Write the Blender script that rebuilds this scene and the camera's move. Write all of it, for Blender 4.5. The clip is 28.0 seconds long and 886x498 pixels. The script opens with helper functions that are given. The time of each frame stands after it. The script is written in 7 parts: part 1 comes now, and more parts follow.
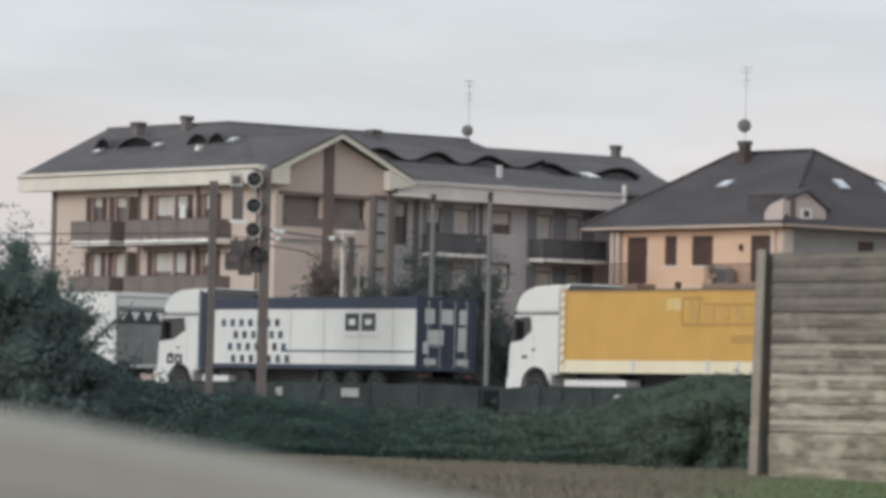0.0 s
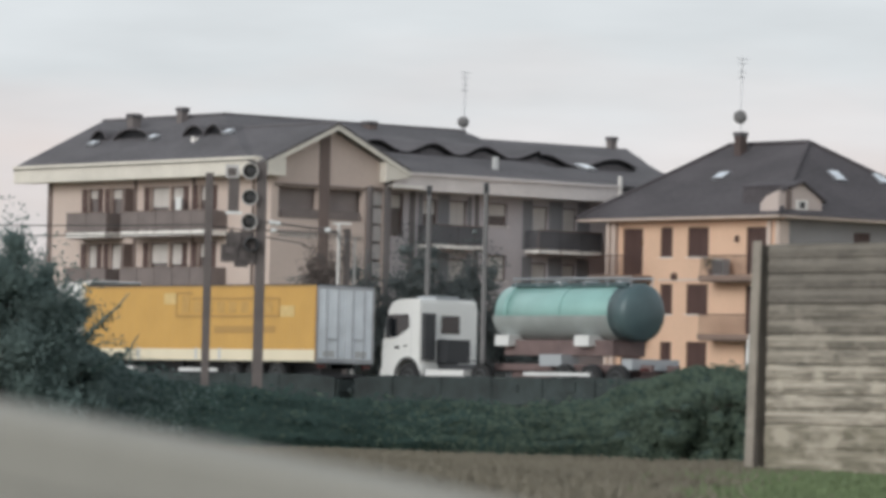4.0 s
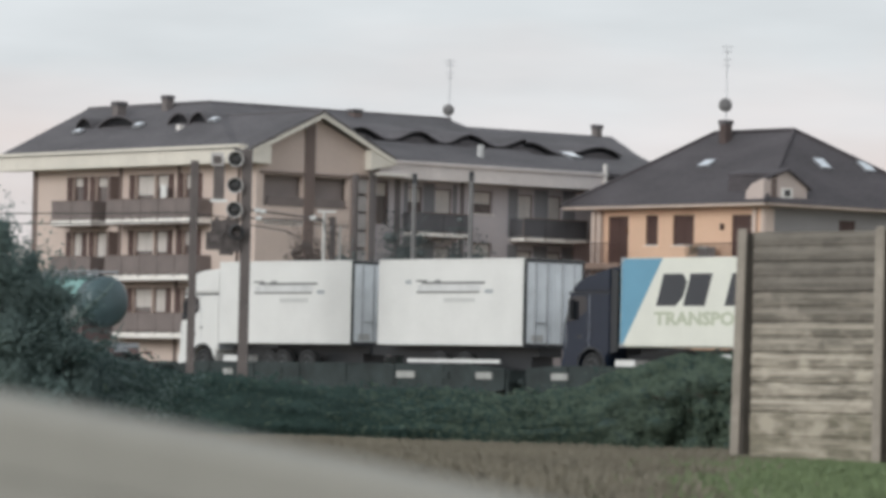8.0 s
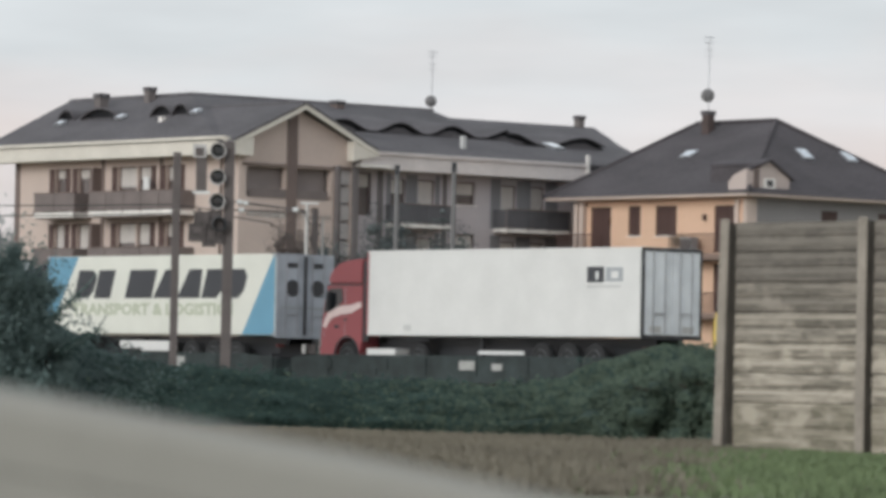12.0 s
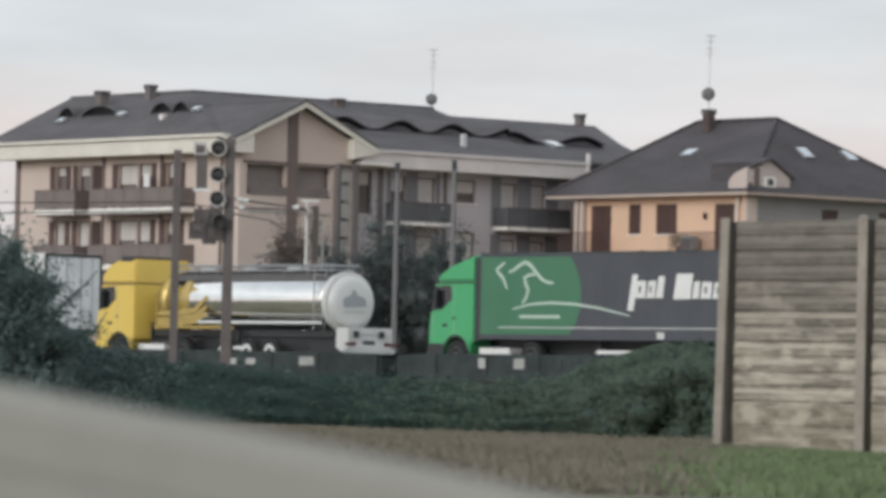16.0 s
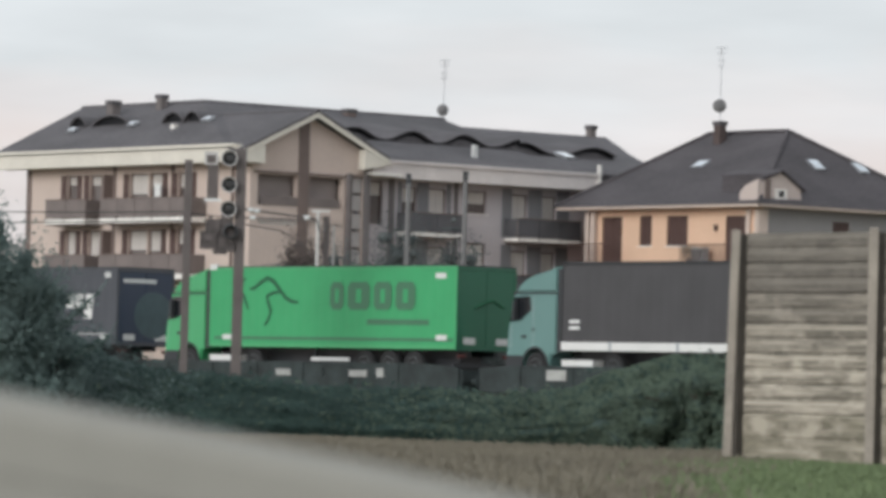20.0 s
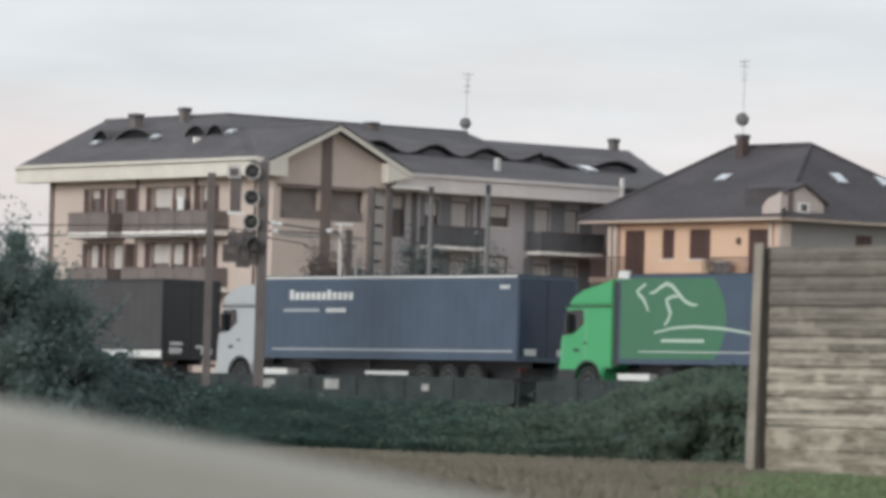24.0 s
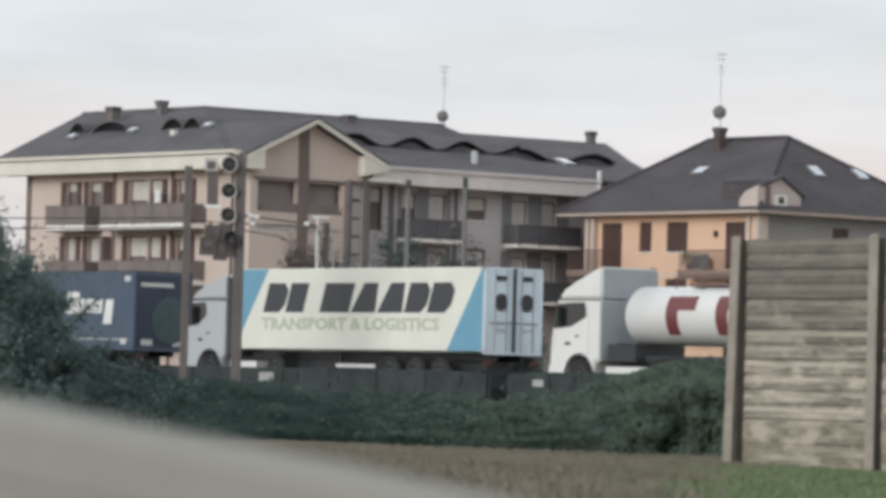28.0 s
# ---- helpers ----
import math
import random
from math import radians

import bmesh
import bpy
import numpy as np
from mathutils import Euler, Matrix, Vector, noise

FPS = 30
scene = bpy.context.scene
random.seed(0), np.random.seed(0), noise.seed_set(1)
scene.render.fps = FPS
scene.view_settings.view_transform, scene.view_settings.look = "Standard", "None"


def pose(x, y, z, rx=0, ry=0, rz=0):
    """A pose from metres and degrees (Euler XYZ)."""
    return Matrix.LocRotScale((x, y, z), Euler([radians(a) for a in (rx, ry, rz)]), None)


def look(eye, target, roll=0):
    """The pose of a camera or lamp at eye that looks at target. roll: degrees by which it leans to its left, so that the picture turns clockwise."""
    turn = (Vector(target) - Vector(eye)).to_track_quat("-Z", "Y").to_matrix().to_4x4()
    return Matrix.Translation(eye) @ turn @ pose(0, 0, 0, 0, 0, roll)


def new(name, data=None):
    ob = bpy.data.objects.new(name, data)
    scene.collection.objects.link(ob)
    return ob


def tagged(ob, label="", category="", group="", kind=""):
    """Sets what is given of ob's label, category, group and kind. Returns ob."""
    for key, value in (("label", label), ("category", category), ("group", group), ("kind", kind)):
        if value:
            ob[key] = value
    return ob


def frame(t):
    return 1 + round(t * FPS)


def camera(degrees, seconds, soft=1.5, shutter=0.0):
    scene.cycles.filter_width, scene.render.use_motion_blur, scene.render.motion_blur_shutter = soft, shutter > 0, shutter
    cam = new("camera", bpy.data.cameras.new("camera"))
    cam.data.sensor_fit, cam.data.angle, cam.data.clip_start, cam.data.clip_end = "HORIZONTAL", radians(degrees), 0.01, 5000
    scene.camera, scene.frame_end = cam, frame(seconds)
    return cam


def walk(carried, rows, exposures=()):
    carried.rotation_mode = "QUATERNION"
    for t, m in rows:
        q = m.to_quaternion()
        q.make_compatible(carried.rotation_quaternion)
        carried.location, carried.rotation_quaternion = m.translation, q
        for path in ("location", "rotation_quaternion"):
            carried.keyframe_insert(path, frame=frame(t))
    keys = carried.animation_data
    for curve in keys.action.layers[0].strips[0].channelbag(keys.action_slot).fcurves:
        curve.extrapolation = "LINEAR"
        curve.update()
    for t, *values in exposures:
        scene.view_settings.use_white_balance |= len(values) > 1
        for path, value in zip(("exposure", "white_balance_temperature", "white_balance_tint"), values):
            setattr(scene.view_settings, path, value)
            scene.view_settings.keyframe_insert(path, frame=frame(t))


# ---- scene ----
# ---------------------------------------------------------------- camera
EYE = 1.3
cam = camera(10.54, 28.0, soft=4.0)
cam.data.dof.use_dof = True
cam.data.dof.focus_distance = 170.0
cam.data.dof.aperture_fstop = 5.6
# seconds, yaw, pitch, roll of a long lens held by hand at one spot
CAM_ROWS = [
    (0, 0.265, 2.035, -1.37),
    (0.5, 0.277, 2.019, -1.34),
    (1, 0.183, 1.998, -1.31),
    (1.5, 0.310, 2.110, -1.29),
    (2, 0.352, 2.049, -1.28),
    (2.5, 0.269, 1.993, -1.30),
    (3, 0.264, 1.884, -1.31),
    (3.5, 0.309, 1.871, -1.33),
    (4, 0.217, 1.935, -1.34),
    (4.5, 0.103, 1.837, -1.33),
    (6.5, 0.032, 1.812, -1.32),
    (7, 0.165, 1.869, -1.32),
    (7.5, 0.114, 1.879, -1.32),
    (8, 0.041, 1.795, -1.33),
    (8.5, 0.041, 1.776, -1.35),
    (9, 0.057, 1.749, -1.34),
    (9.5, 0.042, 1.693, -1.31),
    (10, -0.141, 1.726, -1.28),
    (10.5, -0.181, 1.688, -1.23),
    (11, -0.202, 1.742, -1.21),
    (11.5, -0.194, 1.694, -1.20),
    (13.5, -0.041, 1.768, -1.21),
    (14, -0.110, 1.849, -1.23),
    (14.5, -0.097, 1.832, -1.24),
    (15, -0.083, 1.821, -1.25),
    (15.5, -0.003, 1.651, -1.26),
    (16, -0.161, 1.671, -1.31),
    (16.5, 0.064, 1.785, -1.32),
    (17, 0.094, 1.945, -1.36),
    (17.5, 0.137, 2.030, -1.38),
    (18, 0.068, 2.065, -1.41),
    (18.5, 0.042, 1.937, -1.43),
    (19, -0.022, 1.825, -1.47),
    (19.5, 0.000, 1.758, -1.49),
    (20, -0.039, 1.797, -1.52),
    (20.5, -0.050, 1.927, -1.52),
    (21, -0.064, 2.056, -1.52),
    (21.5, 0.075, 2.168, -1.52),
    (23.5, 0.255, 2.045, -1.54),
    (24, 0.230, 1.948, -1.56),
    (24.5, 0.016, 1.785, -1.58),
    (25, -0.056, 1.722, -1.58),
    (25.5, 0.008, 1.791, -1.58),
    (26, -0.061, 1.786, -1.57),
    (26.5, -0.079, 1.810, -1.55),
    (27, -0.094, 1.846, -1.53),
    (27.5, -0.070, 1.847, -1.54),
    (28, -0.041, 1.871, -1.53),
]
walk(cam, [(t, pose(0, 0, EYE, 90 + p, r, y)) for t, y, p, r in CAM_ROWS], [(0, -0.09), (2, -0.09), (3, -0.05), (7, -0.02), (12, -0.04), (16, -0.04), (18, 0.02), (28, 0.05)])

# ---------------------------------------------------------------- world and light
SUN_DIR = (-0.58, -0.72, 0.36)          # towards the bright evening sky


def build_world():
    w = bpy.data.worlds.new("overcast_sky")
    scene.world = w
    w.use_nodes = True
    nt = w.node_tree
    nt.nodes.clear()
    N, L = nt.nodes.new, nt.links.new
    out, bg = N("ShaderNodeOutputWorld"), N("ShaderNodeBackground")
    sky = N("ShaderNodeTexSky")
    sky.sky_type, sky.sun_disc = "NISHITA", False
    sky.sun_elevation, sky.sun_rotation = radians(21), radians(-141)
    sky.air_density, sky.dust_density = 1.0, 4.0
    dim = N("ShaderNodeVectorMath")
    dim.operation = "SCALE"
    dim.inputs["Scale"].default_value = 0.10
    L(sky.outputs[0], dim.inputs[0])
    # cloud deck: pink at the horizon, pale blue-grey above
    co, sep = N("ShaderNodeTexCoord"), N("ShaderNodeSeparateXYZ")
    L(co.outputs["Generated"], sep.inputs[0])
    mp = N("ShaderNodeMapping")
    mp.inputs["Scale"].default_value = (11, 11, 46)
    L(co.outputs["Generated"], mp.inputs[0])
    no = N("ShaderNodeTexNoise")
    no.inputs["Scale"].default_value, no.inputs["Detail"].default_value, no.inputs["Roughness"].default_value = 1.0, 3, 0.45
    L(mp.outputs[0], no.inputs[0])
    ad = N("ShaderNodeMath")
    ad.operation = "MULTIPLY_ADD"
    ad.inputs[1].default_value, ad.inputs[2].default_value = 0.085, -0.042
    L(no.outputs["Fac"], ad.inputs[0])
    su = N("ShaderNodeMath")
    L(sep.outputs["Z"], su.inputs[0])
    L(ad.outputs[0], su.inputs[1])
    ramp = N("ShaderNodeValToRGB")
    e = ramp.color_ramp.elements
    e[0].position, e[0].color = 0.0, (0.80, 0.70, 0.67, 1)
    e[1].position, e[1].color = 1.0, (0.52, 0.57, 0.62, 1)
    for pos, col in ((0.034, (0.85, 0.77, 0.75, 1)), (0.056, (0.82, 0.80, 0.81, 1)), (0.078, (0.76, 0.80, 0.83, 1)), (0.16, (0.80, 0.85, 0.89, 1)), (0.30, (1.0, 1.05, 1.08, 1)), (0.55, (0.72, 0.78, 0.83, 1))):
        n = e.new(pos)
        n.color = col
    L(su.outputs[0], ramp.inputs[0])
    mix = N("ShaderNodeMix")
    mix.data_type = "RGBA"
    mix.inputs["Factor"].default_value = 0.9
    L(dim.outputs[0], mix.inputs[6])
    L(ramp.outputs[0], mix.inputs[7])
    L(mix.outputs[2], bg.inputs[0])
    mp2, n2, mr = N("ShaderNodeMapping"), N("ShaderNodeTexNoise"), N("ShaderNodeMapRange")
    mp2.inputs["Scale"].default_value = (14, 14, 70)
    mp2.inputs["Location"].default_value = (3.1, 0.4, 1.7)
    L(co.outputs["Generated"], mp2.inputs[0])
    n2.inputs["Scale"].default_value, n2.inputs["Detail"].default_value = 1.0, 4
    L(mp2.outputs[0], n2.inputs[0])
    mr.inputs[1].default_value, mr.inputs[2].default_value, mr.inputs[3].default_value, mr.inputs[4].default_value = 0.3, 0.7, 0.95, 1.10
    L(n2.outputs["Fac"], mr.inputs[0])
    L(mr.outputs[0], bg.inputs[1])
    L(bg.outputs[0], out.inputs[0])
    sun = bpy.data.lights.new("sun", "SUN")
    sun.energy, sun.angle, sun.color = 1.65, radians(30), (0.965, 0.985, 0.985)
    ob = new("sun", sun)
    ob.matrix_world = look((0, 0, 60), (-SUN_DIR[0] * 50, -SUN_DIR[1] * 50, 60 - SUN_DIR[2] * 50))


build_world()

# ---------------------------------------------------------------- materials
MATS = {}


def mat(name, col, rough=0.6, metal=0.0, vary=0.12, scale=3.0, fine=0.06, fscale=40.0, bump=0.0, bscale=60.0, coat=0.0, stretch=(1, 1, 1), island=0.0, spec=0.5):
    """Base colour varied at two scales, with relief."""
    if name in MATS:
        return MATS[name]
    m = bpy.data.materials.new(name)
    m.use_nodes = True
    nt = m.node_tree
    N, L = nt.nodes.new, nt.links.new
    bsdf = nt.nodes["Principled BSDF"]
    bsdf.inputs["Roughness"].default_value = rough
    bsdf.inputs["Metallic"].default_value = metal
    bsdf.inputs["Coat Weight"].default_value = coat
    bsdf.inputs["Specular IOR Level"].default_value = spec
    co = N("ShaderNodeTexCoord")
    mp = N("ShaderNodeMapping")
    mp.inputs["Scale"].default_value = stretch
    L(co.outputs["Object"], mp.inputs[0])
    big, small = N("ShaderNodeTexNoise"), N("ShaderNodeTexNoise")
    for n, s in ((big, scale), (small, fscale)):
        n.inputs["Scale"].default_value, n.inputs["Detail"].default_value = s, 4
        L(mp.outputs[0], n.inputs[0])
    a = N("ShaderNodeMapRange")
    a.inputs[1].default_value, a.inputs[2].default_value = 0.25, 0.75
    a.inputs[3].default_value, a.inputs[4].default_value = 1 - vary, 1 + vary
    L(big.outputs["Fac"], a.inputs[0])
    b = N("ShaderNodeMapRange")
    b.inputs[1].default_value, b.inputs[2].default_value = 0.25, 0.75
    b.inputs[3].default_value, b.inputs[4].default_value = 1 - fine, 1 + fine
    L(small.outputs["Fac"], b.inputs[0])
    mu = N("ShaderNodeMath")
    mu.operation = "MULTIPLY"
    L(a.outputs[0], mu.inputs[0])
    L(b.outputs[0], mu.inputs[1])
    last = mu
    if island:
        geo, c = N("ShaderNodeNewGeometry"), N("ShaderNodeMapRange")
        c.inputs[3].default_value, c.inputs[4].default_value = 1 - island, 1 + island
        L(geo.outputs["Random Per Island"], c.inputs[0])
        m2 = N("ShaderNodeMath")
        m2.operation = "MULTIPLY"
        L(mu.outputs[0], m2.inputs[0])
        L(c.outputs[0], m2.inputs[1])
        last = m2
    sc = N("ShaderNodeVectorMath")
    sc.operation = "SCALE"
    sc.inputs[0].default_value = col
    L(last.outputs[0], sc.inputs["Scale"])
    L(sc.outputs[0], bsdf.inputs["Base Color"])
    if bump:
        bn, bu = N("ShaderNodeTexNoise"), N("ShaderNodeBump")
        bn.inputs["Scale"].default_value, bn.inputs["Detail"].default_value = bscale, 5
        L(mp.outputs[0], bn.inputs[0])
        bu.inputs["Strength"].default_value, bu.inputs["Distance"].default_value = bump, 0.02
        L(bn.outputs["Fac"], bu.inputs["Height"])
        L(bu.outputs[0], bsdf.inputs["Normal"])
    MATS[name] = m
    return m


def paint(name, col, rough=0.35, vary=0.05):
    return mat(name, col, rough, 0, vary, 0.9, 0.03, 14.0, coat=0.15)


def leafy(name, col, island):
    """A leaf that also lets light through."""
    m = mat(name, col, 0.75, 0, 0.30, 0.9, 0.15, 6, island=island, spec=0.25)
    nt = m.node_tree
    bsdf, out = nt.nodes["Principled BSDF"], nt.nodes["Material Output"]
    tr, mx = nt.nodes.new("ShaderNodeBsdfTranslucent"), nt.nodes.new("ShaderNodeMixShader")
    nt.links.new(bsdf.inputs["Base Color"].links[0].from_socket, tr.inputs["Color"])
    mx.inputs[0].default_value = 0.48
    nt.links.new(bsdf.outputs[0], mx.inputs[1])
    nt.links.new(tr.outputs[0], mx.inputs[2])
    nt.links.new(mx.outputs[0], out.inputs["Surface"])
    return m


WHITE = paint("white_paint", (0.70, 0.695, 0.68))
OFFWHITE = paint("aged_white_paint", (0.66, 0.66, 0.65), 0.5)
GREYP = paint("grey_paint", (0.36, 0.38, 0.40), 0.5)
DARKP = paint("dark_plastic", (0.03, 0.032, 0.036), 0.6)
BLACK = paint("black_paint", (0.018, 0.019, 0.022), 0.5)
NAVY = paint("navy_paint", (0.022, 0.035, 0.065), 0.4)
SLATE = paint("slate_blue_curtain", (0.058, 0.085, 0.128), 0.6, 0.1)
CHAR = paint("charcoal_curtain", (0.062, 0.066, 0.079), 0.6, 0.1)
BLACKC = paint("black_curtain", (0.055, 0.053, 0.057), 0.65, 0.12)
YELLOW = paint("amber_curtain", (0.56, 0.325, 0.088), 0.6, 0.07)
YELDK = paint("ochre_print", (0.42, 0.245, 0.075), 0.6)
YELCAB = paint("yellow_paint", (0.70, 0.50, 0.11), 0.35)
CREAM = paint("cream_board", (0.74, 0.66, 0.50), 0.5)
GREEN = paint("green_paint", (0.065, 0.36, 0.150), 0.35)
GREENC = paint("bright_green_curtain", (0.040, 0.340, 0.132), 0.55, 0.06)
GREENM = paint("mid_green_print", (0.054, 0.168, 0.094), 0.55)
GREEND = paint("deep_green_print", (0.006, 0.095, 0.04), 0.55)
TEALD = paint("deep_green_door", (0.016, 0.108, 0.060), 0.5)
TEALCAB = paint("pale_teal_paint", (0.130, 0.245, 0.232), 0.4)
TEAL = mat("teal_tank_paint", (0.25, 0.43, 0.40), 0.32, 0.15, 0.12, 1.2, 0.05, 12, coat=0.2)
TANKG = mat("worn_grey_cladding", (0.36, 0.385, 0.38), 0.5, 0.2, 0.2, 1.0)
REDP = paint("red_paint", (0.31, 0.075, 0.085), 0.35)
LAMPRED = paint("dull_red_lens", (0.10, 0.018, 0.016), 0.3)
REDCH = mat("rusty_red_chassis", (0.150, 0.103, 0.099), 0.7, 0, 0.3, 2.0, 0.1)
PINKW = paint("pale_pink_stripe", (0.75, 0.60, 0.58), 0.4)
BLUE = paint("light_blue_print", (0.135, 0.315, 0.44), 0.5)
IVORY = paint("ivory_paint", (0.70, 0.70, 0.635), 0.45)
INK = paint("dark_print", (0.045, 0.047, 0.055), 0.55)
PALEGR = paint("pale_green_white_print", (0.45, 0.54, 0.47), 0.55)
SAGE = paint("pale_sage_print", (0.46, 0.49, 0.38), 0.55)
LGREY = paint("light_grey_print", (0.55, 0.55, 0.54), 0.55)
STEEL = mat("galvanised_steel", (0.42, 0.43, 0.45), 0.42, 0.7, 0.18, 2.0, 0.08)
CHROME = mat("polished_steel", (0.95, 0.94, 0.92), 0.11, 1.0, 0.05, 2.0, 0.02)
DOORG = mat("grey_door_sheet", (0.76, 0.79, 0.82), 0.5, 0.0, 0.12, 1.5, 0.05)
RUBBER = mat("tyre_rubber", (0.022, 0.022, 0.023), 0.85, 0, 0.15, 6, 0.1)
WAGON = mat("grimy_wagon_steel", (0.033, 0.044, 0.044), 0.75, 0.1, 0.55, 1.0, 0.15, 9)
WAGBOX = mat("pale_wagon_plate", (0.36, 0.36, 0.345), 0.7, 0, 0.25, 2.0, 0.1)
RAILM = mat("worn_rail_steel", (0.20, 0.16, 0.13), 0.5, 0.6, 0.2)
BALLAST = mat("ballast_stone", (0.22, 0.20, 0.18), 0.95, 0, 0.3, 4, 0.3, 25, 1.0, 12)
# greyer copy of STUCCO for the wing, its shade put into the colour
MAUVE = mat("shaded_mauve_grey_plaster", (0.46, 0.42, 0.43), 0.9, 0, 0.07, 0.35, 0.05, 6, 0.3, 30)
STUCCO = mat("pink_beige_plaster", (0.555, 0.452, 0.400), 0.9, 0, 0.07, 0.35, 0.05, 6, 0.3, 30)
CORNICE = mat("cream_cornice_plaster", (0.655, 0.61, 0.54), 0.85, 0, 0.10, 0.5, 0.06, 5, 0.2, 25)
ROOFH = mat("brown_roof_tiles", (0.073, 0.064, 0.069), 0.85, 0, 0.25, 0.3, 0.25, 4.5, 0.8, 5, stretch=(1, 1, 3))
ROOF = mat("dark_roof_tiles", (0.098, 0.090, 0.095), 0.8, 0, 0.25, 0.3, 0.25, 4.5, 0.8, 5, stretch=(1, 1, 3))
# copy of CORNICE for the wing, greyed to carry that side's shade
CORNICEB = mat("shaded_grey_pink_cornice", (0.645, 0.590, 0.572), 0.85, 0, 0.10, 0.5, 0.06, 5, 0.2, 25)
TRIMH = mat("pale_peach_trim", (0.60, 0.49, 0.43), 0.85, 0, 0.10, 0.6)
LOGGIA = mat("recess_shade_grey", (0.20, 0.195, 0.205), 0.9, 0, 0.10, 0.5)
# the wing's panels and strips: browns greyed and darkened for its shade
PANELB = mat("shaded_slate_balcony_panel", (0.088, 0.086, 0.094), 0.75, 0, 0.15, 0.9, 0.08, 8)
STRIPG = mat("shaded_grey_brown_strip", (0.150, 0.134, 0.134), 0.8, 0, 0.12, 0.6)
BROWN = mat("brown_facade_strip", (0.17, 0.128, 0.115), 0.8, 0, 0.12, 0.6)
PARAPET = mat("brown_balcony_panel", (0.18, 0.148, 0.140), 0.75, 0, 0.15, 0.9, 0.08, 8)
SLABW = mat("pale_balcony_edge", (0.78, 0.74, 0.70), 0.8, 0, 0.10, 0.8)
GREYR = mat("grey_plaster", (0.30, 0.285, 0.285), 0.9, 0, 0.08, 0.4, 0.05, 6, 0.3, 30)
ORANGE = mat("peach_plaster", (0.69, 0.465, 0.335), 0.9, 0, 0.06, 0.4, 0.05, 6, 0.3, 30)
SHUTTER = mat("dark_brown_shutter", (0.085, 0.048, 0.042), 0.6, 0, 0.15, 1.0)
CURTW = mat("white_window_blind", (0.54, 0.50, 0.47), 0.8, 0, 0.08, 1.0)


def concrete(name, base, pale, amount, crest_light=1.0):
    """Cast concrete with pale runs and painted light along the ribs, blotches and grime."""
    m = mat(name, base, 0.95, 0, 0.30, 2.6, 0.18, 16, 0.5, 40, stretch=(1, 0.6, 1.6))
    nt = m.node_tree
    N, L = nt.nodes.new, nt.links.new
    bsdf = nt.nodes["Principled BSDF"]
    co, info = N("ShaderNodeTexCoord"), N("ShaderNodeObjectInfo")
    off = N("ShaderNodeVectorMath")
    off.operation = "SCALE"
    off.inputs[0].default_value = (7.0, 31.0, 13.0)
    L(info.outputs["Random"], off.inputs["Scale"])
    fac = None
    for stretch, lo, hi in (((1, 1.3, 22), 0.56, 0.72), ((1, 2.6, 5.0), 0.57, 0.70)):
        add, mp, no, mr = N("ShaderNodeVectorMath"), N("ShaderNodeMapping"), N("ShaderNodeTexNoise"), N("ShaderNodeMapRange")
        L(co.outputs["Object"], add.inputs[0])
        L(off.outputs[0], add.inputs[1])
        mp.inputs["Scale"].default_value = stretch
        L(add.outputs[0], mp.inputs[0])
        no.inputs["Scale"].default_value, no.inputs["Detail"].default_value = 1.0, 4
        L(mp.outputs[0], no.inputs[0])
        mr.inputs[1].default_value, mr.inputs[2].default_value = lo - amount * 0.12, hi - amount * 0.06
        mr.inputs[3].default_value, mr.inputs[4].default_value = 0.0, 0.55 + 0.45 * amount
        L(no.outputs["Fac"], mr.inputs[0])
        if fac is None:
            # light on every rib's upper ledge painted as a pale worn band, broken by the noise
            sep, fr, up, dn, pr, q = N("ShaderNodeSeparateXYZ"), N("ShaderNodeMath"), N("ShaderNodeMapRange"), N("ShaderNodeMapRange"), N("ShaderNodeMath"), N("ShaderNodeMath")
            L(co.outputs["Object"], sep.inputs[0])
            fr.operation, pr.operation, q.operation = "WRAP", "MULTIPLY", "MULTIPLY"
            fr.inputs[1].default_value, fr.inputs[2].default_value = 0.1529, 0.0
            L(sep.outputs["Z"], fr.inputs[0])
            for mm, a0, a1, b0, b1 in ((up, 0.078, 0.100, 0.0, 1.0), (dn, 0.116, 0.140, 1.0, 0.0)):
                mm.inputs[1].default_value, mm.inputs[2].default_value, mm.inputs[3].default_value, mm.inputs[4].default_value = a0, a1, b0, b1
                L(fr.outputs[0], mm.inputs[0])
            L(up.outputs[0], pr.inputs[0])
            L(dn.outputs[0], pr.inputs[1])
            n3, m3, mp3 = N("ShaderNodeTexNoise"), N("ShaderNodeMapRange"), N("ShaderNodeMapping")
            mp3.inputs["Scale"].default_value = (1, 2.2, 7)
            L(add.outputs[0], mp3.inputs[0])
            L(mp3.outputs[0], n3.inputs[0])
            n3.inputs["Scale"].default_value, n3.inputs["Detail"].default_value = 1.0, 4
            m3.inputs[1].default_value, m3.inputs[2].default_value, m3.inputs[3].default_value, m3.inputs[4].default_value = 0.38 - 0.1 * amount, 0.54, 0.0, crest_light * (0.35 + 0.65 * amount)
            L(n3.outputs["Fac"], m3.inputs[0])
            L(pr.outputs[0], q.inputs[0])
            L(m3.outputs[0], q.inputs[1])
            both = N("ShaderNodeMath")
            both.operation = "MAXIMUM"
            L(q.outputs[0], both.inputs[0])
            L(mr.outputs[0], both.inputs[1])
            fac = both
        else:
            mx = N("ShaderNodeMath")
            mx.operation = "MAXIMUM"
            L(fac.outputs[0], mx.inputs[0])
            L(mr.outputs[0], mx.inputs[1])
            fac = mx
    mix = N("ShaderNodeMix")
    mix.data_type = "RGBA"
    L(fac.outputs[0], mix.inputs["Factor"])
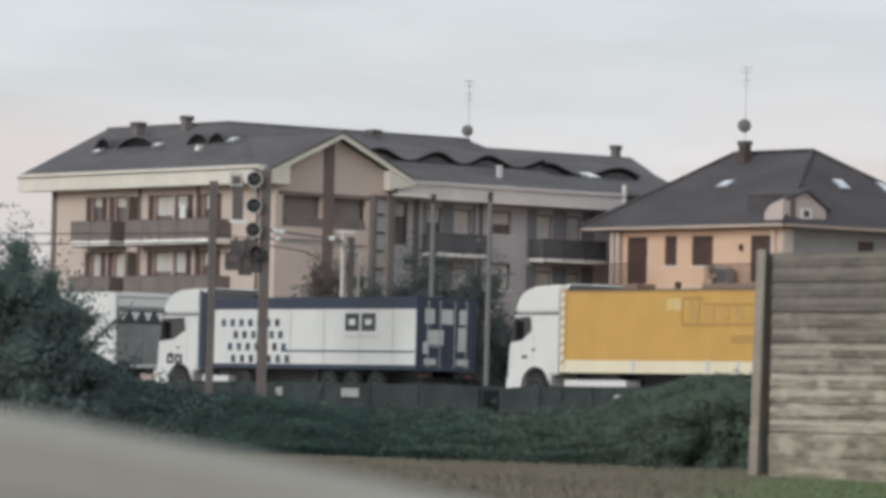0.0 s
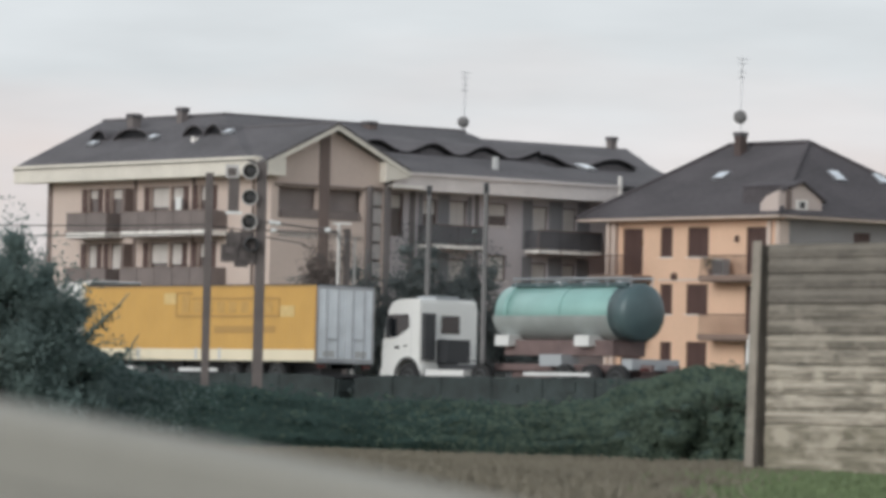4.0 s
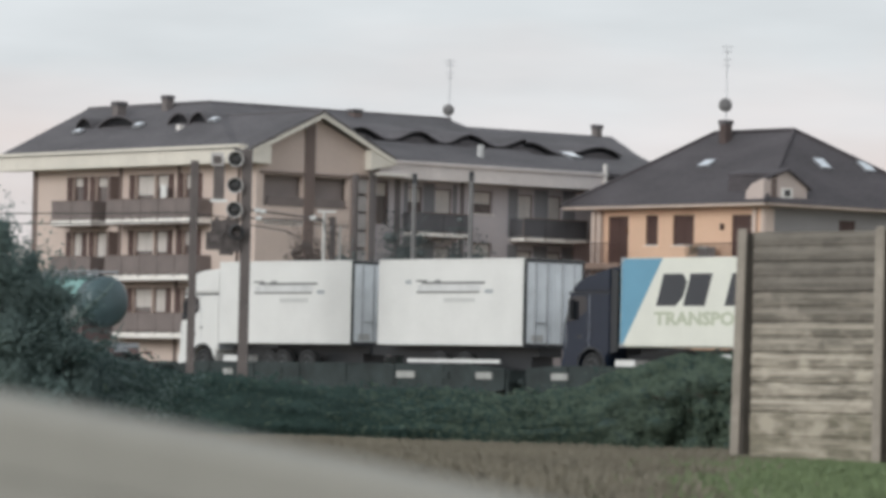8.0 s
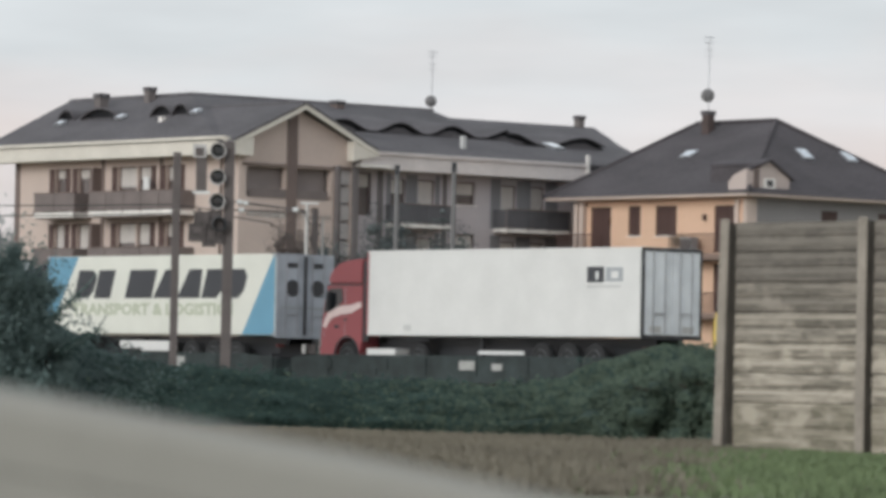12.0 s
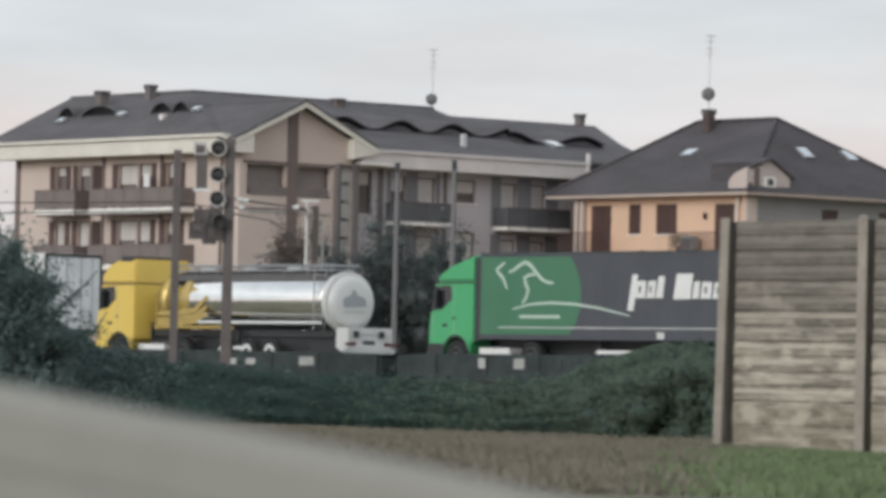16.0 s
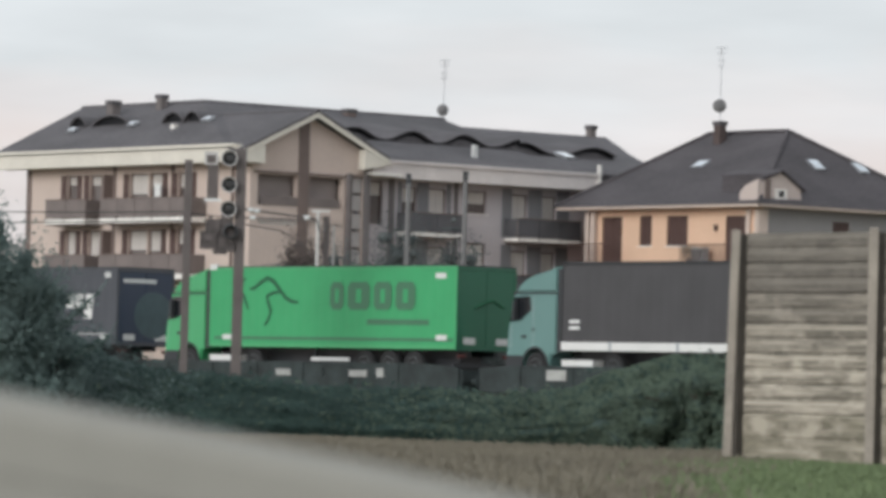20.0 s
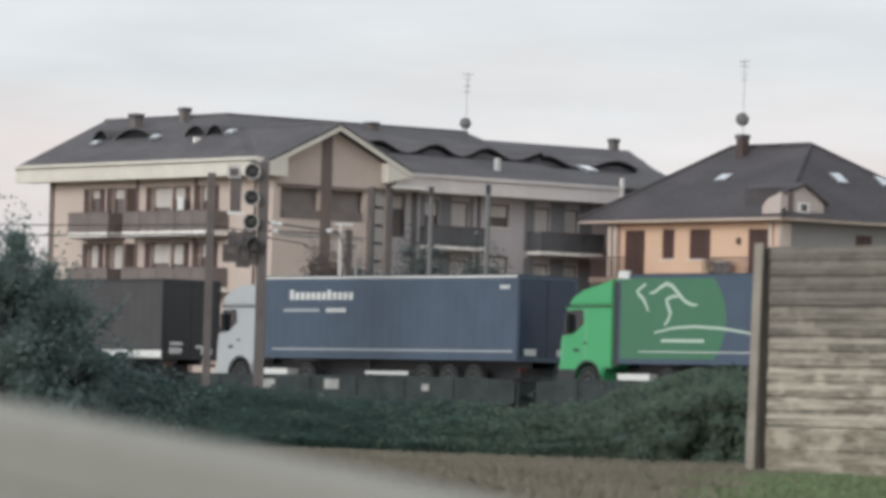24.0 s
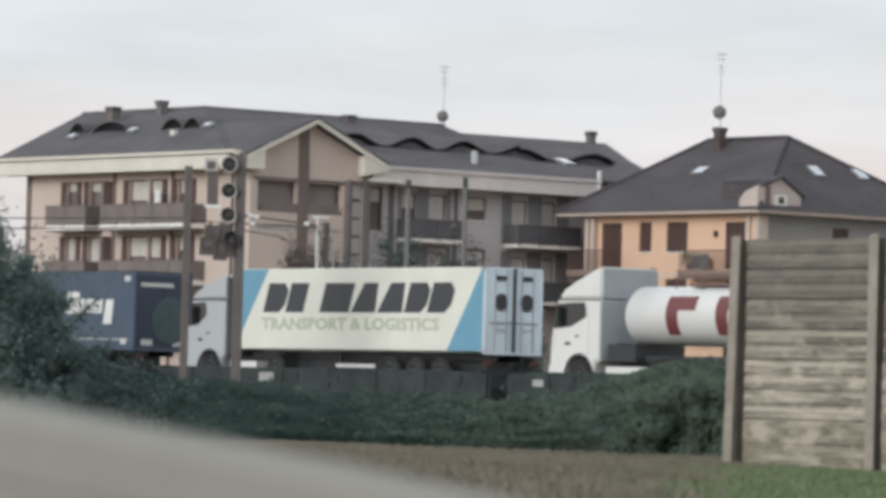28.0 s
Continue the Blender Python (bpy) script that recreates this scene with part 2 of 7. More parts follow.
    L(bsdf.inputs["Base Color"].links[0].from_socket, mix.inputs[6])
    mix.inputs[7].default_value = (*pale, 1)
    L(mix.outputs[2], bsdf.inputs["Base Color"])
    return m


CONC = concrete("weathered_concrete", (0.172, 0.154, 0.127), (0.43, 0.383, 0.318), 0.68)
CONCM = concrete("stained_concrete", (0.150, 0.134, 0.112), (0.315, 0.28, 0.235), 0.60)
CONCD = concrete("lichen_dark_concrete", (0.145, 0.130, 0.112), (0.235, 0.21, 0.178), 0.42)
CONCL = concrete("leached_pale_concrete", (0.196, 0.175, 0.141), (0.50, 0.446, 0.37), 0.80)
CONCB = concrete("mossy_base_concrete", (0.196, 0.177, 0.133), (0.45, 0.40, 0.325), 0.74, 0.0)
CONCP = mat("pale_concrete_post", (0.30, 0.265, 0.225), 0.95, 0, 0.22, 2.0, 0.1, 16, 0.4, 40)
# post web: the shade of flank and slot put into a dark concrete
CONCS = mat("shaded_concrete_web", (0.075, 0.066, 0.056), 0.95, 0, 0.3, 3.0)
PARMAT = mat("smooth_grey_plaster", (0.298, 0.287, 0.257), 0.9, 0, 0.06, 2.0, 0.03, 20)
MASTM = mat("weathered_brown_steel", (0.120, 0.102, 0.099), 0.7, 0.2, 0.2, 1.5)
POLEM = mat("grey_concrete_pole", (0.17, 0.165, 0.165), 0.8, 0, 0.15, 1.5)
RIM = mat("pale_lamp_hood", (0.46, 0.44, 0.43), 0.5, 0, 0.1)
HEDGE = leafy("hedge_leaf", (0.060, 0.100, 0.088), 0.08)
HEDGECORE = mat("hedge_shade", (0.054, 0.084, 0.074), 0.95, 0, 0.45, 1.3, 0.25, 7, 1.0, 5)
HEDGEB = leafy("grey_green_shrub_leaf", (0.160, 0.215, 0.202), 0.08)
HEDGEO = leafy("olive_bramble_leaf", (0.130, 0.172, 0.128), 0.08)
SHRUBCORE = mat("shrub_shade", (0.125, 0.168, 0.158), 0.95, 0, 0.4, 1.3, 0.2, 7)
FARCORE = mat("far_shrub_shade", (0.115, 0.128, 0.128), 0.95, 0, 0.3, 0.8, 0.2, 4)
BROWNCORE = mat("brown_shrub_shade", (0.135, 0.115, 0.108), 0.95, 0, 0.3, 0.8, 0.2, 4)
BUSHM = leafy("shrub_leaf", (0.125, 0.142, 0.140), 0.08)
BUSHR = leafy("brown_shrub_leaf", (0.150, 0.125, 0.115), 0.12)
LEAFPOT = mat("pale_plant_leaf", (0.16, 0.17, 0.13), 0.8, 0, 0.2, 2.0)
BARK = mat("bark", (0.07, 0.055, 0.045), 0.9, 0, 0.25, 3)
GRASSD = mat("dry_grass", (0.165, 0.147, 0.113), 0.9, 0, 0.22, 0.5, 0.1, 4, island=0.12)
GRASSG = mat("green_grass", (0.135, 0.180, 0.088), 0.85, 0, 0.28, 0.6, 0.1, 4, island=0.15)
SOIL = mat("grassy_soil", (0.13, 0.125, 0.080), 0.95, 0, 0.3, 0.25, 0.15, 3, 0.6, 6)
CABLE = mat("cable_sheath", (0.03, 0.03, 0.03), 0.7)


def glass(name, col, rough=0.08):
    m = mat(name, col, rough, 0.0, 0.05, 1.0, coat=0.6)
    return m


GLASS = glass("dark_glass", (0.012, 0.014, 0.017))
DIMGLASS = glass("curtained_glass", (0.13, 0.11, 0.105), 0.15)
LAMPGLASS = glass("lamp_glass", (0.010, 0.012, 0.014), 0.25)

# ---------------------------------------------------------------- mesh helpers


def box(bm, x0, x1, y0, y1, z0, z1):
    v = [bm.verts.new((x, y, z)) for z in (z0, z1) for y in (y0, y1) for x in (x0, x1)]
    for f in ((0, 2, 3, 1), (4, 5, 7, 6), (0, 1, 5, 4), (2, 6, 7, 3), (0, 4, 6, 2), (1, 3, 7, 5)):
        bm.faces.new([v[i] for i in f])
    return v


def prism(bm, pts, x0, x1):
    """A profile of (y, z) points run from x0 to x1."""
    a = [bm.verts.new((x0, y, z)) for y, z in pts]
    b = [bm.verts.new((x1, y, z)) for y, z in pts]
    n = len(pts)
    bm.faces.new(a)
    bm.faces.new(b[::-1])
    for i in range(n):
        j = (i + 1) % n
        bm.faces.new((a[j], a[i], b[i], b[j]))
    bmesh.ops.recalc_face_normals(bm, faces=bm.faces[:])


def tube(bm, p, q, r, seg=10, r2=None, caps=True):
    p, q = Vector(p), Vector(q)
    d = (q - p).normalized()
    s = d.orthogonal().normalized()
    u = d.cross(s)
    ring = []
    for c, rr in ((p, r), (q, r if r2 is None else r2)):
        ring.append([bm.verts.new(c + rr * (math.cos(k * math.tau / seg) * s + math.sin(k * math.tau / seg) * u)) for k in range(seg)])
    for k in range(seg):
        j = (k + 1) % seg
        bm.faces.new((ring[0][k], ring[0][j], ring[1][j], ring[1][k]))
    if caps:
        bm.faces.new(ring[0][::-1])
        bm.faces.new(ring[1])


def sweep(bm, pts, r, seg=6):
    """One unbroken tube through the points."""
    pts = [Vector(p) for p in pts]
    rings = []
    for i, c in enumerate(pts):
        d = (pts[min(i + 1, len(pts) - 1)] - pts[max(i - 1, 0)]).normalized()
        s = d.cross(Vector((0, 0, 1))).normalized()
        u = d.cross(s)
        rings.append([bm.verts.new(c + r * (math.cos(k * math.tau / seg) * s + math.sin(k * math.tau / seg) * u)) for k in range(seg)])
    for a, b in zip(rings, rings[1:]):
        for k in range(seg):
            j = (k + 1) % seg
            bm.faces.new((a[k], a[j], b[j], b[k]))
    bm.faces.new(rings[0][::-1])
    bm.faces.new(rings[-1])
    bmesh.ops.recalc_face_normals(bm, faces=bm.faces[:])


def lathe(bm, prof, seg=28, cx=0.0, cz=0.0, y=0.0, kx=1.0, kz=1.0):
    """Rings of (along y, radius) about an axis that runs along y."""
    rings = []
    for yy, r in prof:
        rings.append([bm.verts.new((cx + kx * r * math.cos(k * math.tau / seg), y + yy, cz + kz * r * math.sin(k * math.tau / seg))) for k in range(seg)])
    for a, b in zip(rings, rings[1:]):
        for k in range(seg):
            j = (k + 1) % seg
            bm.faces.new((a[k], a[j], b[j], b[k]))
    bm.faces.new(rings[0][::-1])
    bm.faces.new(rings[-1])
    bmesh.ops.recalc_face_normals(bm, faces=bm.faces[:])


def soften(bm, w, seg=2):
    es = [e for e in bm.edges if len(e.link_faces) == 2 and e.calc_face_angle(0) > 0.5]
    bmesh.ops.bevel(bm, geom=es, offset=w, segments=seg, affect="EDGES", clamp_overlap=True)


def meshed(bm, material, smooth=False):
    me = bpy.data.meshes.new("mesh")
    bm.to_mesh(me)
    bm.free()
    me.materials.append(material)
    if smooth:
        for p in me.polygons:
            p.use_smooth = True
    return me


def part(name, bm, material, parent, label="", soft=0.0, smooth=False):
    """Links a bmesh, or a mesh that is shared, as one part under a thing or a part."""
    if isinstance(bm, bpy.types.Mesh):
        me = bm
    else:
        if soft:
            soften(bm, soft)
        me = meshed(bm, material, smooth)
    ob = new(name, me)
    ob.parent = parent
    if label:
        ob["label"] = label
    return ob


def slab(name, parent, material, *b, label="", soft=0.0):
    bm = bmesh.new()
    box(bm, *b)
    return part(name, bm, material, parent, label, soft)


def thing(name, label, category, m, group="", kind=""):
    ob = new(name)
    ob.matrix_basis = m
    return tagged(ob, label, category, group, kind)


# ---------------------------------------------------------------- the plan
# u runs across the railway (away from the camera), v along it in the train's direction
TURN = 39.29
ORIGIN = Vector((0.0, 158.8, 0.0))
UU = Vector((math.cos(radians(TURN)), math.sin(radians(TURN)), 0))
VV = Vector((-math.sin(radians(TURN)), math.cos(radians(TURN)), 0))


def site(u, v, z=0.0):
    p = ORIGIN + UU * u + VV * v
    return pose(p.x, p.y, z, 0, 0, TURN)


def spot(u, v, z=0.0):
    p = ORIGIN + UU * u + VV * v
    return Vector((p.x, p.y, z))


RAIL_Z = 1.49
DECK_Z = 1.90
FIELD_Z = 0.80


def ground_z(x, y):
    """Level field, lower where the camera stands."""
    k = min(1.0, max(0.0, (y - 8.0) / 30.0))
    dip = 0.075 * min(1.0, max(0.0, (62.5 - y) / 3.0)) * min(1.0, max(0.0, (y - 38.0) / 6.0))
    return FIELD_Z * k * k * (3 - 2 * k) - dip + 0.03 * math.sin(x * 0.7) * math.sin(y * 0.31) * (1 if y < 140 else 0)


def build_ground():
    ys = [-3000, -800, -200, -60, -20, -5, 0, 4] + [8 + 2 * i for i in range(36)] + [90, 110, 130, 160, 200, 260, 340, 500, 900, 1800, 4000]
    xs = [-4000, -1500, -600, -250, -120, -60, -30] + [-16 + 2 * i for i in range(17)] + [30, 60, 120, 250, 600, 1500, 4000]
    bm = bmesh.new()
    g = [[bm.verts.new((x, y, ground_z(x, y))) for x in xs] for y in ys]
    for j in range(len(ys) - 1):
        for i in range(len(xs) - 1):
            bm.faces.new((g[j][i], g[j][i + 1], g[j + 1][i + 1], g[j + 1][i]))
    ob = new("ground", meshed(bm, SOIL, True))
    tagged(ob, "level rough field of dry and green grass", "ground", kind="structure")


build_ground()


def build_track():
    """Ballast bed, sleepers and two rails, mostly behind the hedge."""
    bm = bmesh.new()
    prism(bm, [(-2.9, 0.75), (-1.9, RAIL_Z - 0.17), (1.9, RAIL_Z - 0.17), (2.9, 0.75)], -330, 260)
    ob = new("ballast_bed", meshed(bm, BALLAST))
    ob.matrix_basis = site(1.3, 0) @ pose(0, 0, 0, 0, 0, 90)
    tagged(ob, "grey stone ballast bed of the railway", "ballast", kind="structure")
    for k in (-0.75, 0.75):
        bm = bmesh.new()
        prism(bm, [(-0.07, 0), (0.07, 0), (0.02, 0.02), (0.02, 0.13), (0.036, 0.135), (0.036, 0.17), (-0.036, 0.17), (-0.036, 0.135), (-0.02, 0.13), (-0.02, 0.02)], -330, 260)
        r = new("rail", meshed(bm, RAILM))
        r.matrix_basis = site(1.3 + k, 0, RAIL_Z - 0.17) @ pose(0, 0, 0, 0, 0, 90)
        tagged(r, "worn steel rail on the ballast", "rail", "rails of the track", "structure")


build_track()

# ---------------------------------------------------------------- lorries
def turned_mesh(prof, material, seg=22):
    bm = bmesh.new()
    lathe(bm, prof, seg)
    for v in bm.verts:
        v.co = (v.co.y, v.co.x, v.co.z)
    bmesh.ops.recalc_face_normals(bm, faces=bm.faces[:])
    return meshed(bm, material, False)


TYRE = turned_mesh([(-0.15, 0.30), (-0.16, 0.42), (-0.13, 0.49), (-0.06, 0.51), (0.06, 0.51), (0.13, 0.49), (0.16, 0.42), (0.15, 0.30)], RUBBER)
WRIM = turned_mesh([(-0.165, 0.05), (-0.17, 0.10), (-0.12, 0.14), (-0.10, 0.24), (-0.165, 0.295), (-0.15, 0.31), (0.14, 0.31), (0.14, 0.05)], mat("dull_grey_rim", (0.13, 0.133, 0.137), 0.6, 0.2, 0.2, 3.0))
HUBW = turned_mesh([(-0.10, 0.05), (-0.175, 0.22), (-0.165, 0.295), (-0.15, 0.31), (0.14, 0.31), (0.14, 0.05)], OFFWHITE)


def wheel(parent, x, y, pale=False):
    t = part("wheel", TYRE, None, parent)
    t.matrix_basis = pose(x, y, 0.51, 0, 0, 0 if x < 0 else 180)
    part("rim", HUBW if pale else WRIM, None, t)
    return t


def panel(name, parent, material, pts, x=-1.27, d=0.008, label=""):
    """A flat print or sheet of (y, z) points on the near side, standing d proud."""
    bm = bmesh.new()
    prism(bm, pts, x - d, x)
    return part(name, bm, material, parent, label)


def stroke(name, parent, material, pts, w, x=-1.27, d=0.008, label=""):
    """A painted line of changing width through (y, z) points."""
    bm = bmesh.new()
    n = len(pts)
    L, R = [], []
    for i, (y, z) in enumerate(pts):
        a, b = pts[max(0, i - 1)], pts[min(n - 1, i + 1)]
        dy, dz = b[0] - a[0], b[1] - a[1]
        k = math.hypot(dy, dz)
        ww = w * (0.45 + 0.55 * math.sin(math.pi * (i + 0.5) / n)) / 2
        L.append((y - dz / k * ww, z + dy / k * ww))
        R.append((y + dz / k * ww, z - dy / k * ww))
    ring = [[bm.verts.new((xx, *p)) for xx, p in ((x, L[i]), (x - d, L[i]), (x - d, R[i]), (x, R[i]))] for i in range(n)]
    for a, b in zip(ring, ring[1:]):
        for j in range(4):
            bm.faces.new((a[j], b[j], b[(j + 1) % 4], a[(j + 1) % 4]))
    bm.faces.new(ring[0])
    bm.faces.new(ring[-1][::-1])
    bmesh.ops.recalc_face_normals(bm, faces=bm.faces[:])
    return part(name, bm, material, parent, label)


def words(parent, text, material, y0, z0, height, length, x=-1.276, name="lettering", label=""):
    """Raised lettering on the near side; it reads towards the rear, from y0."""
    cu = bpy.data.curves.new("text", "FONT")
    cu.body, cu.extrude, cu.resolution_u, cu.offset = text, 0.003, 2, 0.038
    tmp = new("text", cu)
    bpy.context.view_layer.update()
    me = bpy.data.meshes.new_from_object(tmp.evaluated_get(bpy.context.evaluated_depsgraph_get()))
    bpy.data.objects.remove(tmp)
    co = np.array([v.co[:] for v in me.vertices])
    lo, hi = co.min(0), co.max(0)
    for v, c in zip(me.vertices, co):
        k = (c - lo) / np.maximum(hi - lo, 1e-6)
        v.co = (x - 0.006 + 0.006 * (1 - k[2]), y0 - k[0] * length, z0 + k[1] * height)
    me.materials.clear()
    me.materials.append(material)
    ob = new(name, me)
    ob.parent = parent
    if label:
        ob["label"] = label
    return ob


def cab(lorry, material, y1, y0, top, trim=None, roof="high", visor=None, tankm=WHITE, tanklen=1.5, fairing=True, skirt=None, win=1.05):
    """A forward-control cab between y1 (rear) and y0 (front): shell, glass, lamps, mirrors, wheels."""
    trim = trim or material
    ax, r = y0 - 1.42, 0.64
    belt = -0.18 if roof == "low" else 0.0
    arch = [(ax + r * math.cos(a), 0.50 + r * math.sin(a)) for a in [math.pi * k / 10 for k in range(11)]]
    arch = [p for p in arch if p[1] > 0.52]
    if roof == "high":
        up = [(y0 - 0.30, 2.92), (y0 - 0.30, 3.08), (y0 - 0.37, 3.28), (y0 - 0.55, top - 0.33), (y0 - 0.82, top - 0.17), (y0 - 1.25, top - 0.06), (y1 + 0.3, top), (y1, top)]
    elif roof == "swept":
        up = [(y0 - 0.32, 2.92), (y0 - 0.40, 3.06), (y0 - 0.62, 3.25), (y0 - 1.05, 3.45), (y1 + 0.4, top - 0.12), (y1, top)]
    else:
        up = [(y0 - 0.30, 2.72), (y0 - 0.38, 2.90), (y0 - 0.60, top - 0.07), (y0 - 1.1, top), (y1 + 0.1, top), (y1, top - 0.08)]
    prof = [(y0 - 0.02, 0.42), (y0, 0.60), (y0, 1.25), (y0 - 0.03, 1.70)] + up + [(y1, 0.95), (ax - r - 0.12, 0.95), (ax - r - 0.05, 0.52)] + arch[::-1] + [(ax + r + 0.04, 0.42)]
    if roof != "low":
        prof = prof[:4] + [up[0], (y1, 2.92)] + prof[4 + len(up):]
    bm = bmesh.new()
    prism(bm, prof, -1.22, 1.22)
    body = part("cab_body", bm, material, lorry, soft=0.05)
    # backs of white cabs: their shade put into a grey copy of the paint
    back = mat("shaded_grey_cab_back", (0.34, 0.365, 0.39), 0.6, 0, 0.1, 1.0) if material in (WHITE, OFFWHITE) and roof != "low" else material
    slab("rear_panel", body, back, -1.21, 1.21, y1 - 0.02, y1 - 0.004, 0.98, 2.90, soft=0.005)
    slab("rear_trunking", body, DARKP, -0.5, 0.35, y1 - 0.12, y1 - 0.022, 0.95, 1.55, soft=0.03)
    if roof != "low":
        bm = bmesh.new()
        prism(bm, [(y0 - 0.34, 2.945)] + up[1:] + [(y1, 2.945)], -1.205, 1.205)
        shell = part("roof_fairing", bm, material, body, soft=0.07)
        slab("fairing_back", shell, back, -1.16, 1.16, y1 - 0.02, y1 - 0.004, 2.97, top - 0.07, soft=0.005)
        for x in (-0.62, 0.62):
            slab("roof_lamp", shell, LGREY, x - 0.11, x + 0.11, y0 - 0.33, y0 - 0.26, 3.04, 3.13, soft=0.02)
    # glass
    for s in (-1, 1):
        x = s * 1.222
        bm = bmesh.new()
        e = y0 - 0.14 - win
        pts = [(y0 - 0.14, 1.98), (y0 - 0.33, 2.79), (e + 0.11, 2.83), (e + 0.02, 2.72), (e, 2.36), (y0 - 0.14 - win * 0.55, 2.05)]
        prism(bm, [(y, z + belt) for y, z in pts], min(x, x + s * 0.006), max(x, x + s * 0.006))
        part("side_window", bm, GLASS, body)
    bm = bmesh.new()
    v = [bm.verts.new(c) for c in ((-1.08, y0 - 0.035, 1.90 + belt), (1.08, y0 - 0.035, 1.90 + belt), (1.02, y0 - 0.245, 2.84 + belt), (-1.02, y0 - 0.245, 2.84 + belt))]
    w = [bm.verts.new((c.co.x, c.co.y - 0.08, c.co.z)) for c in v]
    bm.faces.new(v), bm.faces.new(w[::-1])
    for i in range(4):
        bm.faces.new((v[i], w[i], w[(i + 1) % 4], v[(i + 1) % 4]))
    bmesh.ops.recalc_face_normals(bm, faces=bm.faces[:])
    part("windscreen", bm, GLASS, body)
    # door seam, handle, step, visor, grille, bumper, lamps
    for yy in (y0 - 0.20, y0 - 0.25 - win):
        slab("door_seam", body, GREYP, -1.2225, -1.2205, yy - 0.009, yy + 0.009, 1.16, 2.86 + belt if yy < y0 - 1 else 1.88 + belt)
    if roof != "low":
        slab("roof_seam", body, DARKP, -1.2225, -1.2205, y1 + 0.04, y0 - 0.36, 2.895, 2.94)
    slab("door_handle", body, DARKP, -1.250, -1.221, y0 - 1.40, y0 - 1.22, 1.72 + belt, 1.77 + belt)
    slab("badge_plate", body, DARKP, -1.228, -1.221, y0 - 0.98, y0 - 0.72, 1.46, 1.56)
    slab("step_panel", body, trim, -1.235, -1.10, ax + 0.64, y0 - 0.06, 0.42, 0.90, soft=0.03)
    slab("bumper", body, trim, -1.20, 1.20, y0 - 0.05, y0 + 0.06, 0.36, 0.80, soft=0.04)
    slab("grille", body, DARKP, -0.80, 0.80, y0 - 0.02, y0 + 0.02, 0.86, 1.38, soft=0.01)
    slab("sun_visor", body, visor or DARKP, -1.05, 1.05, y0 - 0.27, y0 - 0.08, 2.86 + belt, 2.96 + belt, soft=0.02)
    for s in (-1, 1):
        slab("headlight", body, STEEL, s * 0.95 - 0.2, s * 0.95 + 0.2, y0 + 0.0, y0 + 0.045, 0.84, 1.02, soft=0.02)
        bm = bmesh.new()
        box(bm, s * 1.34 - 0.08, s * 1.34 + 0.08, y0 - 0.58, y0 - 0.47, 2.06 + belt, 2.66 + belt)
        mr = part("mirror", bm, DARKP, body, soft=0.03)
        bm = bmesh.new()
        tube(bm, (s * 1.2, y0 - 0.42, 2.74 + belt), (s * 1.34, y0 - 0.52, 2.64 + belt), 0.02, 6)
        part("mirror_arm", bm, DARKP, mr)
    if fairing:
        bm = bmesh.new()
        prism(bm, [(y1 - 0.01, top - 0.30), (y1 - 0.01, top - 0.03), (y1 - 0.40, top + 0.03), (y1 - 0.44, top)], -1.12, 1.12)
        part("roof_spoiler", bm, material, body)
        for x in (-1.20, 1.16):
            bm = bmesh.new()
            prism(bm, [(y1 - 0.02, 1.0), (y1 - 0.34, 1.05), (y1 - 0.34, top - 0.16), (y1 - 0.02, top - 0.06)], x, x + 0.04)
            part("side_fairing", bm, skirt or DARKP, body)
    for s in (-1, 1):
        wheel(lorry, s * 1.05, ax)
        bm = bmesh.new()
        o = [(ax + 0.70 * math.cos(a), 0.50 + 0.70 * math.sin(a)) for a in [math.pi * k / 10 for k in range(11)]]
        i = [(ax + 0.63 * math.cos(a), 0.50 + 0.63 * math.sin(a)) for a in [math.pi * k / 10 for k in range(11)]]
        prism(bm, o + i[::-1], s * 1.225 - 0.012, s * 1.225 + 0.012)
        part("wheel_arch", bm, DARKP, body)
    # tractor chassis, tank box and drive axle
    drive = ax - 3.75
    bm = bmesh.new()
    for s in (-1, 1):
        box(bm, s * 0.42 - 0.05, s * 0.42 + 0.05, drive - 0.9, y1, 0.72, 0.98)
    part("chassis_rail", bm, DARKP, lorry)
    slab("fuel_tank", lorry, tankm, -1.20, -0.60, y1 - 0.30 - tanklen, y1 - 0.28, 0.52, 0.78, soft=0.05)
    slab("battery_box", lorry, tankm, 0.60, 1.20, y1 - 0.30 - tanklen, y1 - 0.28, 0.46, 0.98, soft=0.05)
    for s in (-1, 1):
        wheel(lorry, s * 1.02, drive)
        slab("mudguard", lorry, DARKP, s * 1.02 - 0.2, s * 1.02 + 0.2, drive - 0.62, drive + 0.62, 1.06, 1.10, soft=0.01)
    return body


